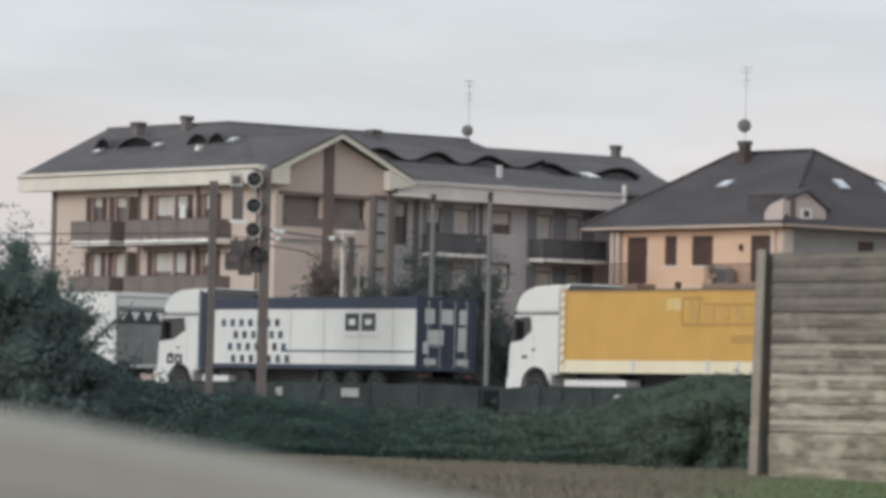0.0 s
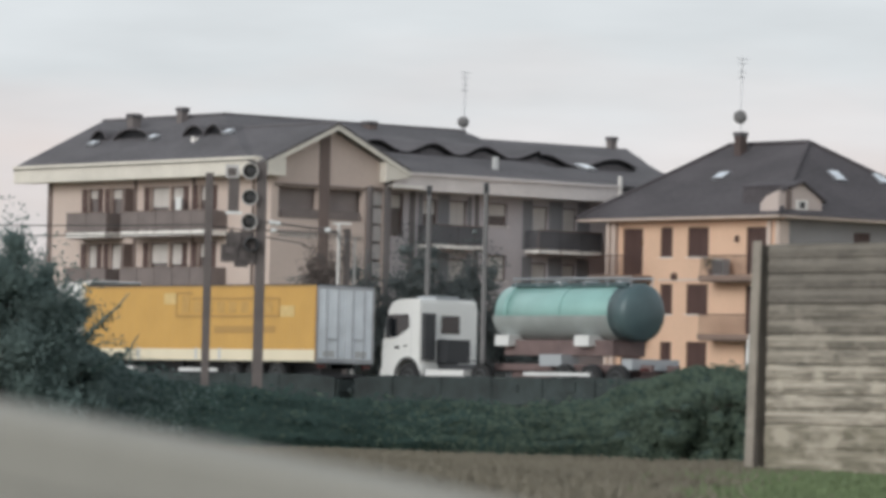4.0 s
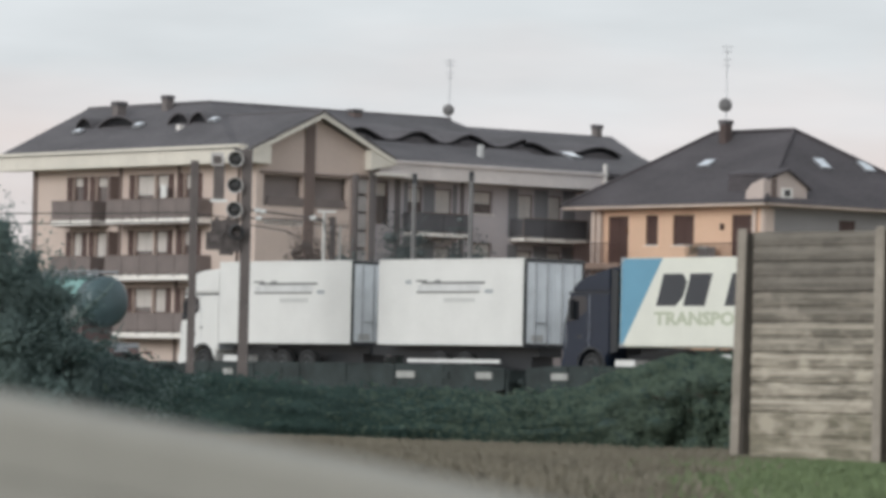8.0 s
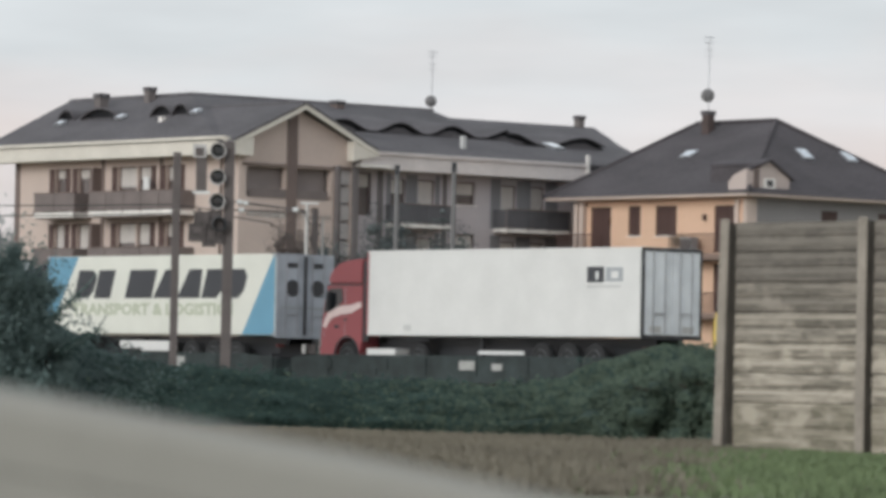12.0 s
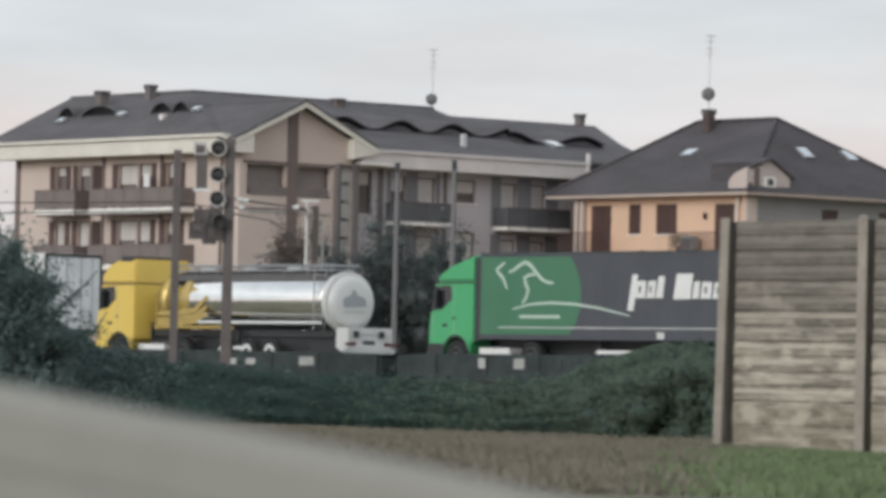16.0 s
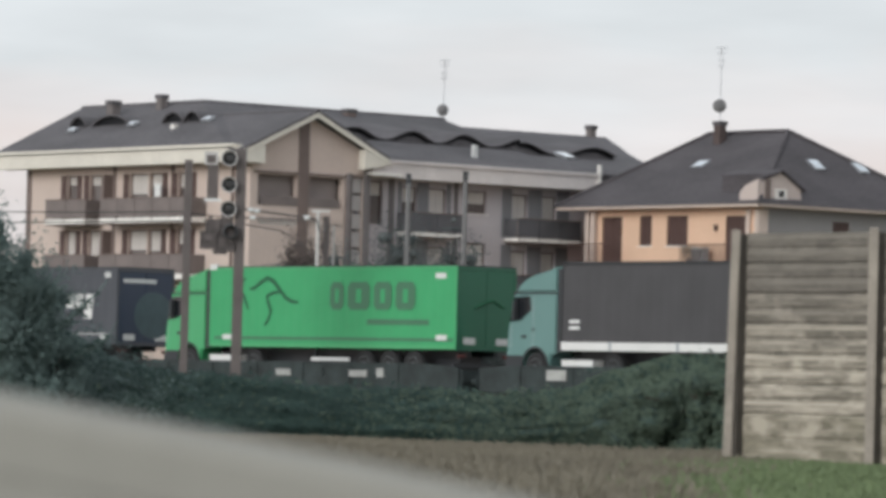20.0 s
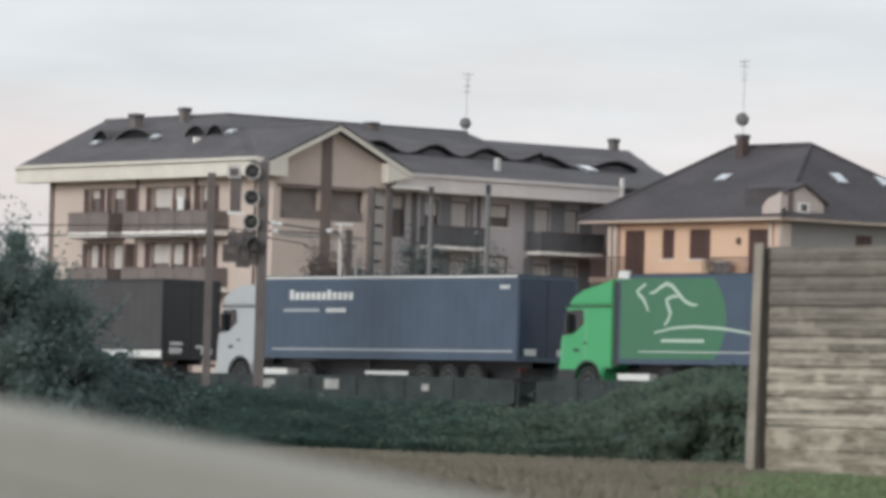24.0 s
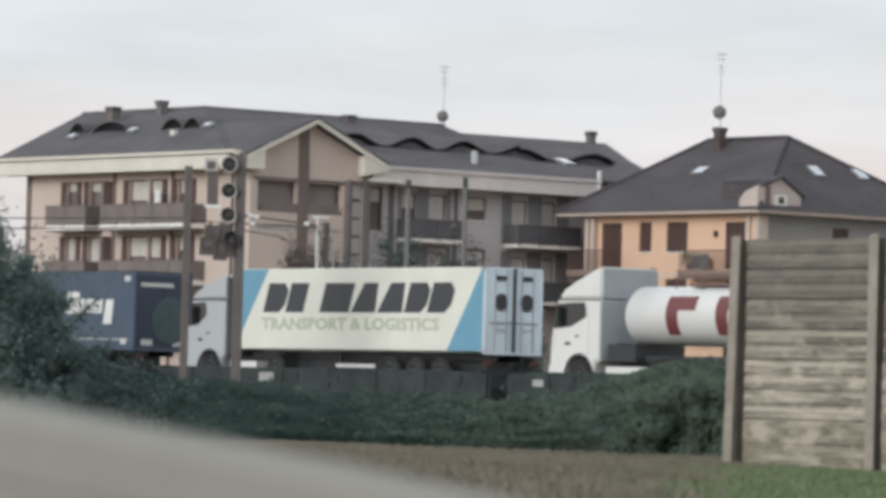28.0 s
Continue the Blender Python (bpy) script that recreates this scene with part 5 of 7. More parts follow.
def opening(parent, axis, u0, u1, z0, z1, depth=0.22, framem=SHUTTER, blind=0.0, shut=False, leaves=2, sill=True):
    """A window or French door set back in its hole: frame, panes, blind or closed shutters."""
    def bx(bm, a0, a1, d0, d1, c0, c1):
        if axis == "y":
            box(bm, d0, d1, a0, a1, c0, c1)
        else:
            box(bm, a0, a1, d0, d1, c0, c1)
    bm = bmesh.new()
    f = 0.07
    for a0, a1, c0, c1 in ((u0, u0 + f, z0, z1), (u1 - f, u1, z0, z1), (u0 + f, u1 - f, z1 - f, z1), (u0 + f, u1 - f, z0, z0 + f)):
        bx(bm, a0, a1, depth - 0.04, depth + 0.04, c0, c1)
    w = part("window", bm, framem, parent)
    n = leaves
    wd = (u1 - u0 - 2 * f) / n
    for k in range(n):
        a0, a1 = u0 + f + wd * k + 0.01, u0 + f + wd * (k + 1) - 0.01
        bm = bmesh.new()
        if shut:
            m = int((z1 - z0 - 2 * f) / 0.16)
            for q in range(m):
                c = z0 + f + (z1 - z0 - 2 * f) * q / m
                bx(bm, a0 + 0.05, a1 - 0.05, depth - 0.03 + 0.004 * (q % 2), depth, c + 0.015, c + (z1 - z0 - 2 * f) / m - 0.012)
            for b0, b1 in ((a0, a0 + 0.05), (a1 - 0.05, a1)):
                bx(bm, b0, b1, depth - 0.035, depth + 0.02, z0 + f, z1 - f)
            bx(bm, a0 + 0.05, a1 - 0.05, depth + 0.002, depth + 0.012, z0 + f, z1 - f)
            part("shutter", bm, SHUTTER, w)
        else:
            bx(bm, a0, a1, depth, depth + 0.02, z0 + f, z1 - f)
            part("pane", bm, DIMGLASS, w)
            if blind:
                bm = bmesh.new()
                bx(bm, a0, a1, depth - 0.03, depth - 0.008, z1 - f - (z1 - z0) * blind, z1 - f)
                part("blind", bm, CURTW, w)
    if sill:
        bm = bmesh.new()
        bx(bm, u0 - 0.08, u1 + 0.08, -0.06, depth, z0 - 0.06, z0 - 0.002)
        part("sill", bm, SLABW, w)
    return w


def balcony(parent, axis, u0, u1, z, out=1.2, high=0.98, panelm=PARAPET, rail=False, edge=SLABW, thick=0.27):
    """A slab with a pale edge and a panelled parapet."""
    def bx(a0, a1, d0, d1, c0, c1):
        bm = bmesh.new()
        if axis == "y":
            box(bm, d0, d1, a0, a1, c0, c1)
        else:
            box(bm, a0, a1, d0, d1, c0, c1)
        return bm
    s = part("balcony", bx(u0, u1, -out, -0.002, z - 0.02 - thick, z - 0.02), edge, parent, soft=0.02)
    part("soffit", bx(u0 + 0.06, u1 - 0.06, -out + 0.06, -0.01, z - 0.09 - thick, z - 0.022 - thick), BROWN, s)
    if not rail:
        n = max(2, round((u1 - u0) / 1.55))
        w = (u1 - u0) / n
        for k in range(n):
            part("parapet_panel", bx(u0 + w * k + 0.02, u0 + w * (k + 1) - 0.02, -out + 0.03, -out + 0.09, z + 0.04, z + high), panelm, s)
        for e in (u0, u1 - 0.06):
            part("side_panel", bx(e, e + 0.06, -out + 0.09, -0.01, z + 0.04, z + high), panelm, s)
        part("handrail", bx(u0 - 0.02, u1 + 0.02, -out, -out + 0.12, z + high + 0.004, z + high + 0.05), BROWN, s)
        for k in range(n + 1):
            e = min(u0 + w * k, u1 - 0.05)
            part("edge_bracket", bx(e - 0.03, e + 0.04, -out - 0.022, -out - 0.002, z - 0.13, z + 0.06), PARAPET, s)
            part("parapet_post", bx(e - 0.02, e + 0.03, -out + 0.095, -out + 0.14, z - 0.02, z + high), BROWN, s)
    else:
        part("handrail", bx(u0, u1, -out, -out + 0.06, z + high, z + high + 0.05), SHUTTER, s)
        bm = bmesh.new()
        k = u0 + 0.05
        while k < u1:
            if axis == "y":
                box(bm, -out + 0.01, -out + 0.04, k, k + 0.025, z - 0.02, z + high)
            else:
                box(bm, k, k + 0.025, -out + 0.01, -out + 0.04, z - 0.02, z + high)
            k += 0.16
        tagged(part("baluster", bm, SHUTTER, s), kind="stuff")
    return s


def dormer(parent, x, y, z, facing, w=2.2, h=0.75, depth=2.6, name="dormer"):
    """A low curved dormer with a dark glazed front; facing: 'x' looks to -x, 'y' to -y."""
    n = 16
    prof = [(w / 2 * math.cos(math.pi * k / n), 0.14 + (h - 0.14) * math.sin(math.pi * k / n) ** 1.5) for k in range(n + 1)]
    prof = [(w / 2, -0.25)] + prof + [(-w / 2, -0.25)]
    n += 2
    bm = bmesh.new()
    rings = []
    for d in (0.0, depth):
        rings.append([bm.verts.new((a, d, c if d == 0 else c)) for a, c in prof])
    for k in range(n):
        bm.faces.new((rings[0][k], rings[0][k + 1], rings[1][k + 1], rings[1][k]))
    bm.faces.new(rings[1])
    ext = [bm.verts.new((a * 0.97, 0.0, c - 0.10)) for a, c in prof]
    for k in range(n):
        bm.faces.new((rings[0][k + 1], rings[0][k], ext[k], ext[k + 1]))
    inn = [bm.verts.new((a * 0.97, 0.26, c - 0.10)) for a, c in prof]
    for k in range(n):
        bm.faces.new((ext[k + 1], ext[k], inn[k], inn[k + 1]))
    bmesh.ops.recalc_face_normals(bm, faces=bm.faces[:])
    d = part(name, bm, ROOF, parent)
    d.matrix_basis = pose(x, y, z, 0, 0, 0 if facing == "y" else -90)
    bm = bmesh.new()
    f = [bm.verts.new((a * 0.97, 0.25, c - 0.10)) for a, c in prof]
    g = [bm.verts.new((a * 0.97, 0.28, c - 0.10)) for a, c in prof]
    bm.faces.new(f), bm.faces.new(g[::-1])
    bmesh.ops.recalc_face_normals(bm, faces=bm.faces[:])
    part("pane", bm, mat("matt_dark_dormer_glass", (0.014, 0.014, 0.016), 0.6, spec=0.2), d)
    return d


def eyebrow_row(parent):
    """A row of low eyebrow dormers that run into one another: waving roof edge, dark slit of glass, tiled apron."""
    front, n = 3.4, 150

    def wave(b):
        k = float(np.interp(b, [7.6, 9.9, 11.8, 13.8, 15.5, 17.3, 19.2, 21.5, 23.8, 26.6, 29.0], [1, 0, 1, 2, 3, 4, 5, 6, 7, 8, 9]))
        return 0.5 + 0.5 * math.cos(math.pi * k)

    bs = [8.2 + (28.2 - 8.2) * i / n for i in range(n + 1)]
    top = [roof_height(b, front) + 0.06 + 0.54 * wave(b) for b in bs]
    # waving sheet that dies into the slope behind
    bm = bmesh.new()
    rows = []
    for k, (d, f) in enumerate(((-0.16, 1.0), (0.8, 0.98), (2.2, 0.70), (3.6, 0.0))):
        rows.append([bm.verts.new((b, front + d, roof_height(b, front) * (1 - (d > 3)) + (roof_height(b, front + d) if d > 3 else 0) + (0.0 if d > 3 else 0.06 + 0.54 * wave(b) * f + max(0.0, d) * 0.20))) for b in bs])
    for p, q in zip(rows, rows[1:]):
        for i in range(n):
            bm.faces.new((p[i], p[i + 1], q[i + 1], q[i]))
    ext = bmesh.ops.extrude_face_region(bm, geom=bm.faces[:])
    for v in ext["geom"]:
        if isinstance(v, bmesh.types.BMVert):
            v.co.z += 0.07
    bmesh.ops.recalc_face_normals(bm, faces=bm.faces[:])
    d = part("eyebrow_dormer", bm, ROOF, parent)
    for name, m, lo, hi, at in (("pane", mat("matt_dark_dormer_glass", (0.014, 0.014, 0.016), 0.6, spec=0.2), 0.27, 0.0, front + 0.12), ("apron", ROOF, 0.9, 0.25, front + 0.02)):
        bm = bmesh.new()
        r = [[bm.verts.new((b, at + dy, z - dz)) for b, z in zip(bs, top)] for dy, dz in ((0, lo), (0, hi), (0.05, hi), (0.05, lo))]
        for k in range(4):
            for i in range(n):
                bm.faces.new((r[k][i], r[k][i + 1], r[(k + 1) % 4][i + 1], r[(k + 1) % 4][i]))
        bmesh.ops.recalc_face_normals(bm, faces=bm.faces[:])
        part(name, bm, m, d)


def skylight(parent, x, y, z, rx, ry, w=0.55, l=0.85):
    bm = bmesh.new()
    box(bm, -w / 2, w / 2, -l / 2, l / 2, -0.10, 0.07)
    s = part("skylight", bm, STEEL, parent, soft=0.02)
    s.matrix_basis = pose(x, y, z, rx, ry, 0)
    slab("pane", s, mat("sky_lit_glass", (0.86, 0.88, 0.90), 0.10, 0.9, 0.05), -w / 2 + 0.07, w / 2 - 0.07, -l / 2 + 0.07, l / 2 - 0.07, 0.072, 0.082)
    return s


def chimney(parent, x, y, z0, z1, w=0.7, m=None):
    bm = bmesh.new()
    box(bm, x - w / 2, x + w / 2, y - w / 2, y + w / 2, z0, z1)
    c = part("chimney", bm, m or mat("grey_chimney_plaster", (0.16, 0.14, 0.135), 0.9, 0, 0.2, 2), parent, soft=0.02)
    slab("chimney_cap", c, ROOF, x - w / 2 - 0.05, x + w / 2 + 0.05, y - w / 2 - 0.05, y + w / 2 + 0.05, z1 - 0.20, z1 + 0.02, soft=0.02)
    return c


def aerial(name, label, m, top, dish_z, dish=0.34):
    """A thin mast with a dish and a comb aerial."""
    a = thing(name, label, "aerial", m)
    bm = bmesh.new()
    tube(bm, (0, 0, -0.6), (0, 0, top), 0.028, 8)
    part("mast", bm, STEEL, a)
    bm = bmesh.new()
    lathe(bm, [(-0.02, dish * 0.3), (0.03, dish * 0.75), (0.10, dish), (0.12, dish), (0.05, dish * 0.7), (0.01, dish * 0.25)], 22, -0.05, dish_z, -0.14)
    part("dish", bm, mat("weathered_dish", (0.15, 0.145, 0.145), 0.7), a)
    bm = bmesh.new()
    tube(bm, (-0.05, -0.05, dish_z - dish), (-0.05, -0.5, dish_z - 0.05), 0.015, 6)
    part("dish_arm", bm, STEEL, a)
    for k, (z, w) in enumerate(((top - 0.08, 0.28), (top - 0.35, 0.22), (top - 0.75, 0.20), (top - 1.05, 0.16))):
        bm = bmesh.new()
        tube(bm, (-w, 0.03, z), (w, 0.03, z), 0.018, 6)
        for q in range(4):
            x = -w + 2 * w * q / 3
            tube(bm, (x, -0.12, z), (x, 0.18, z), 0.010, 5)
        part("aerial_element", bm, STEEL, a)
    return a


def roof_height(b, a):
    south = 13.90 + (b + 1.0) * 0.491
    east = 13.60 + (a + 1.0) * 0.288
    back = 13.60 + (20.6 - a) * 0.288
    hip = 13.60 + (28.5 + 0.53 * min(a + 1.0, 10.75) - b) * 3.0      # slanting end of the block
    low = 0.34 * min(1.0, max(0.0, a / 6.0)) if b > 21.2 else 0.0
    main = min(south, min(east, back, hip) - low, 16.72 - low)
    wing = min(south, 16.72 - abs(b - 4.72) * 0.491, 13.60 + (a + 1) * 0.288)
    gable = 15.86 - abs(b - 3.75) * 0.46 if -1.0 < b < 8.7 else 0.0
    return max(main, wing, gable if a < 9 else 0.0)


def build_apartments():
    h = thing("apartment_building", "three-storey pink-beige apartment block with brown balconies and dark hipped roof", "building", site(45.6, 72.1, 0))
    # facade towards the railway: columns of French doors
    cols = [(14.45, 15.45), (12.15, 13.35), (8.05, 9.75), (6.75, 7.95), (4.25, 5.45)]
    holesA = []
    for z in (4.42, 7.40, 10.32):
        for c in cols:
            holesA.append((c[0], c[1], z, z + 2.34))
    holesA.append((16.6, 17.5, 5.4, 6.7))
    holesA += [(1.20, 2.62, 5.62, 6.95), (1.20, 2.62, 2.55, 3.88)]
    bm = bmesh.new()
    cells(bm, "y", 0.0, 19.1, 0.6, 13.4, holesA, 0.0, 0.35)
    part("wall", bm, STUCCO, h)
    for i, o in enumerate(holesA[:15]):
        for a0, a1 in ((o[0] - 0.44, o[0] - 0.03), (o[1] + 0.03, o[1] + 0.44)):
            if i % 5 == 2 and a0 < o[0] or i % 5 == 3 and a1 > o[1]:
                continue
            slab("open_shutter", h, SHUTTER, -0.06, -0.012, a0, a1, o[2] + 0.03, o[3], soft=0.008)
    for i, o in enumerate(holesA):
        opening(h, "y", o[0], o[1], o[2], o[3], blind=(0.5, 0.6, 0.4, 0.5, 0.4, 0.9, 0.92, 0.42, 0.45, 0.3, 0.18, 0.20, 0.42, 0.26, 0.3)[i] if i < 15 else (0.0, 0.93, 0.93)[i - 15], sill=i >= 15)
    for z in (5.62, 2.55):
        bm = bmesh.new()
        for b in ((1.02, 1.19, z - 0.16, z + 1.50), (2.63, 2.80, z - 0.16, z + 1.50), (1.19, 2.63, z + 1.34, z + 1.50), (1.19, 2.63, z - 0.16, z - 0.065)):
            box(bm, -0.03, -0.004, *b)
        part("window_surround", bm, SHUTTER, h)
    for z in (4.42, 7.40, 10.32):
        balcony(h, "y", 2.9, 10.7, z)
        balcony(h, "y", 12.0, 15.7, z)
        slab("divider_panel", h, BROWN, -0.62, -0.01, 11.15, 11.4, z + 0.0, z + 2.3)
    for y0, y1 in ((18.72, 19.14), (5.72, 5.98), (10.9, 11.15)):
        slab("facade_strip", h, BROWN, -0.05, -0.004, y0, y1, 0.6, 13.05)
    slab("downpipe", h, BROWN, -0.14, -0.055, 0.55, 0.66, 0.6, 13.05)
    # laundry-like pale cloth on the top balcony, wall lamp
    slab("hanging_cloth", h, WHITE, -0.62, -0.56, 6.12, 6.62, 11.0, 12.05, soft=0.02)
    # gabled bay on the other street side
    holesG = [(0.45, 2.98, 10.95, 12.50), (3.70, 5.9, 10.95, 12.50), (6.42, 7.25, 4.0, 12.75)]
    bm = bmesh.new()
    cells(bm, "x", -0.02, 7.55, 0.6, 13.35, holesG, -0.8, -0.45)
    part("bay_wall", bm, STUCCO, h)
    bm = bmesh.new()
    v = [bm.verts.new(c) for c in ((0.2, -0.8, 13.35), (7.3, -0.8, 13.35), (7.3, -0.8, 13.95), (3.75, -0.8, 15.55), (0.2, -0.8, 13.95))]
    w = [bm.verts.new((c.co.x, -0.45, c.co.z)) for c in v]
    bm.faces.new(v), bm.faces.new(w[::-1])
    for i in range(5):
        bm.faces.new((v[i], w[i], w[(i + 1) % 5], v[(i + 1) % 5]))
    bmesh.ops.recalc_face_normals(bm, faces=bm.faces[:])
    part("gable_wall", bm, STUCCO, h)
    slab("gable_strip", h, BROWN, 3.02, 3.66, -0.87, -0.804, 0.6, 15.3)
    # backing slab behind the openings, the loggia's inner shade put into its colour
    slab("loggia_shade", h, mat("loggia_shade_tone", (0.26, 0.22, 0.21), 0.9, 0, 0.15, 0.8), 0.5, 5.9, -0.30, -0.22, 7.5, 12.6)
    for z in (10.2, 7.2):
        slab("loggia_floor", h, SLABW, 0.5, 5.9, -0.8, 2.0, z - 0.25, z)
    slab("loggia_parapet", h, PARAPET, 0.72, 5.68, -0.82, -0.76, 10.93, 11.4)
    slab("dark_pier", h, BROWN, 6.08, 6.40, -0.95, -0.80, 0.6, 12.75)
    slab("dark_pier", h, STRIPG, 7.26, 7.62, -0.95, -0.80, 0.6, 13.0)
    for k in range(9):
        z = 12.62 - 0.93 * k
        slab("glass_block", h, mat("milky_glass", (0.42, 0.39, 0.38), 0.3, 0, 0.08), 6.46, 7.22, -0.70, -0.62, z - 0.80, z, soft=0.03)
    slab("bay_soffit", h, BROWN, 0.2, 7.3, -0.86, -0.802, 12.55, 12.68)
    # recessed wing
    holesB = [(8.2, 9.2, 10.32, 12.55), (14.94, 16.25, 11.15, 12.35), (14.94, 16.25, 8.25, 9.60), (10.5, 11.5, 10.0, 12.35), (12.3, 13.5, 10.0, 12.35), (18.0, 19.1, 10.0, 12.30), (20.1, 21.1, 10.0, 12.30),
              (10.5, 11.5, 7.0, 9.3), (12.3, 13.5, 7.0, 9.3), (18.0, 19.1, 7.0, 9.3), (20.1, 21.1, 7.0, 9.3), (14.94, 16.25, 5.2, 6.5), (25, 26.5, 10.6, 12.0)]
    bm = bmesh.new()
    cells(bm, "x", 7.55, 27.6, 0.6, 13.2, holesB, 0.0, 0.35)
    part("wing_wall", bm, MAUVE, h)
    for i, o in enumerate(holesB):
        opening(h, "x", *o, blind=(0.3, 0.5, 0.95, 0.3, 0.8, 0.9, 0.9, 0.4, 0.6, 0.8, 0.8, 0.6, 0)[i], sill=o[3] - o[2] < 1.6)
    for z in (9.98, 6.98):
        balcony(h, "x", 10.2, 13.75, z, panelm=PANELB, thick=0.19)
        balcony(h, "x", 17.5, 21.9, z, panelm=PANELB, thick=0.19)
        # dark slabs on the flat wall, standing for shade behind the balconies
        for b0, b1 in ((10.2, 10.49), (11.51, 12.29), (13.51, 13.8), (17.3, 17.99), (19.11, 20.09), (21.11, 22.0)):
            slab("recess_shade_panel", h, LOGGIA, b0, b1, -0.012, -0.003, z, z + 2.62)
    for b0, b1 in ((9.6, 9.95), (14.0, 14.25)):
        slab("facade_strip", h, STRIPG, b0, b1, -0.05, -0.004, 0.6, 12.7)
    slab("downpipe", h, SLABW, 23.05, 23.22, -1.18, -1.03, 11.3, 14.1)
    # closing walls, cornices, soffits
    slab("end_wall", h, STUCCO, 0.36, 33.2, 19.11, 19.45, 0.6, 13.3)
    bm = bmesh.new()
    pts = [(27.62, 0.0), (27.98, 0.0), (33.2, 10.2), (33.2, 19.10), (32.85, 19.10), (32.85, 10.3), (27.62, 0.3)]
    lo, hi = [bm.verts.new((b, a, 0.6)) for b, a in pts], [bm.verts.new((b, a, 13.3)) for b, a in pts]
    bm.faces.new(lo[::-1]), bm.faces.new(hi)
    for i in range(7):
        bm.faces.new((lo[i], lo[(i + 1) % 7], hi[(i + 1) % 7], hi[i]))
    bmesh.ops.recalc_face_normals(bm, faces=bm.faces[:])
    part("end_wall", bm, STUCCO, h)
    # lower roof past the downpipe
    bm = bmesh.new()
    prism(bm, [(-0.72, 13.58), (-2.6, 12.05), (-2.6, 11.92), (-0.72, 13.40)], 23.3, 28.2)
    part("lower_roof", bm, ROOF, h)
    slab("cornice", h, CORNICE, -1.05, -0.75, -1.0, 20.95, 13.04, 13.93, soft=0.04)
    slab("cornice_soffit", h, CORNICE, -0.75, -0.002, -0.4, 20.9, 13.06, 13.22)
    slab("gutter", h, CORNICE, -1.17, -1.06, -0.9, 20.9, 13.80, 13.96, soft=0.03)
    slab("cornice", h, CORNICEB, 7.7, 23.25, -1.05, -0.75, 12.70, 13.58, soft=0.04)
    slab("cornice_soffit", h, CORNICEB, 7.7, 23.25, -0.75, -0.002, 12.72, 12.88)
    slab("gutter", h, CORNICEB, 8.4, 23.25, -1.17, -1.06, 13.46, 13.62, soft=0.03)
    for s, b in ((-1, -0.98), (1, 8.55)):
        bm = bmesh.new()
        zb = 15.86 - abs(b - 3.75) * 0.46
        p = [(b, zb - 0.02), (3.75, 15.84), (3.75, 15.52), (b, zb - 0.34)]
        f = [bm.verts.new((x, -1.42, z)) for x, z in p]
        g = [bm.verts.new((x, -1.30, z)) for x, z in p]
        bm.faces.new(f), bm.faces.new(g[::-1])
        for i in range(4):
            bm.faces.new((f[i], g[i], g[(i + 1) % 4], f[(i + 1) % 4]))
        bmesh.ops.recalc_face_normals(bm, faces=bm.faces[:])
        part("barge_board", bm, CORNICE, h)
        # boxed eave return of the gable
        x0, x1 = (-1.0, 0.45) if s < 0 else (6.9, 8.5)
        bm = bmesh.new()
        q = [(x0, zb - 0.34), (x1, 15.5 - abs(x1 - 3.75) * 0.46), (x1, 13.02), (x0, 13.02)] if s < 0 else [(x0, 15.5 - abs(x0 - 3.75) * 0.46), (x1, zb - 0.30), (x1 - 0.2, 13.30), (x0, 13.02)]
        f = [bm.verts.new((x, -1.38, z)) for x, z in q]
        g = [bm.verts.new((x, -0.82, z)) for x, z in q]
        bm.faces.new(f), bm.faces.new(g[::-1])
        for i in range(4):
            bm.faces.new((f[i], g[i], g[(i + 1) % 4], f[(i + 1) % 4]))
        bmesh.ops.recalc_face_normals(bm, faces=bm.faces[:])
        part("eave_return", bm, CORNICE, h)
    slab("eave_plate", h, SLABW, 7.4, 9.4, -1.36, -0.9, 12.78, 12.9)
    # roof
    bm = bmesh.new()
    bs = [-1.1 + 0.3 * i for i in range(128)]
    as_ = [-1.42 + 0.32 * j for j in range(71)]
    g = [[bm.verts.new((b, a, roof_height(b, a) - 0.10)) for b in bs] for a in as_]
    for j in range(len(as_) - 1):
        for i in range(len(bs) - 1):
            b, a = (bs[i] + bs[i + 1]) / 2, (as_[j] + as_[j + 1]) / 2
            if min(g[j][i].co.z, g[j][i + 1].co.z) < 12.9:
                continue
            if a < -1.1 and not (-1.0 < b < 8.6):
                continue
            bm.faces.new((g[j][i], g[j][i + 1], g[j + 1][i + 1], g[j + 1][i]))
    bmesh.ops.delete(bm, geom=[v for v in bm.verts if not v.link_faces], context="VERTS")
    ext = bmesh.ops.extrude_face_region(bm, geom=bm.faces[:])
    for v in ext["geom"]:
        if isinstance(v, bmesh.types.BMVert):
            v.co.z += 0.14
    bmesh.ops.recalc_face_normals(bm, faces=bm.faces[:])
    part("roof", bm, ROOF, h)
    # ridge tiles
    bm = bmesh.new()
    tube(bm, (4.7, 9.8, 16.72), (21.2, 9.8, 16.72), 0.13, 8)
    part("ridge_tiles", bm, ROOF, h)
    bm = bmesh.new()
    tube(bm, (4.72, 9.8, 16.72), (4.72, 20.9, 16.72), 0.13, 8)
    part("ridge_tiles", bm, ROOF, h)
    bm = bmesh.new()
    tube(bm, (3.75, -1.4, 15.88), (3.75, 7.0, 15.88), 0.11, 8)
    part("ridge_tiles", bm, ROOF, h)
    eyebrow_row(h)
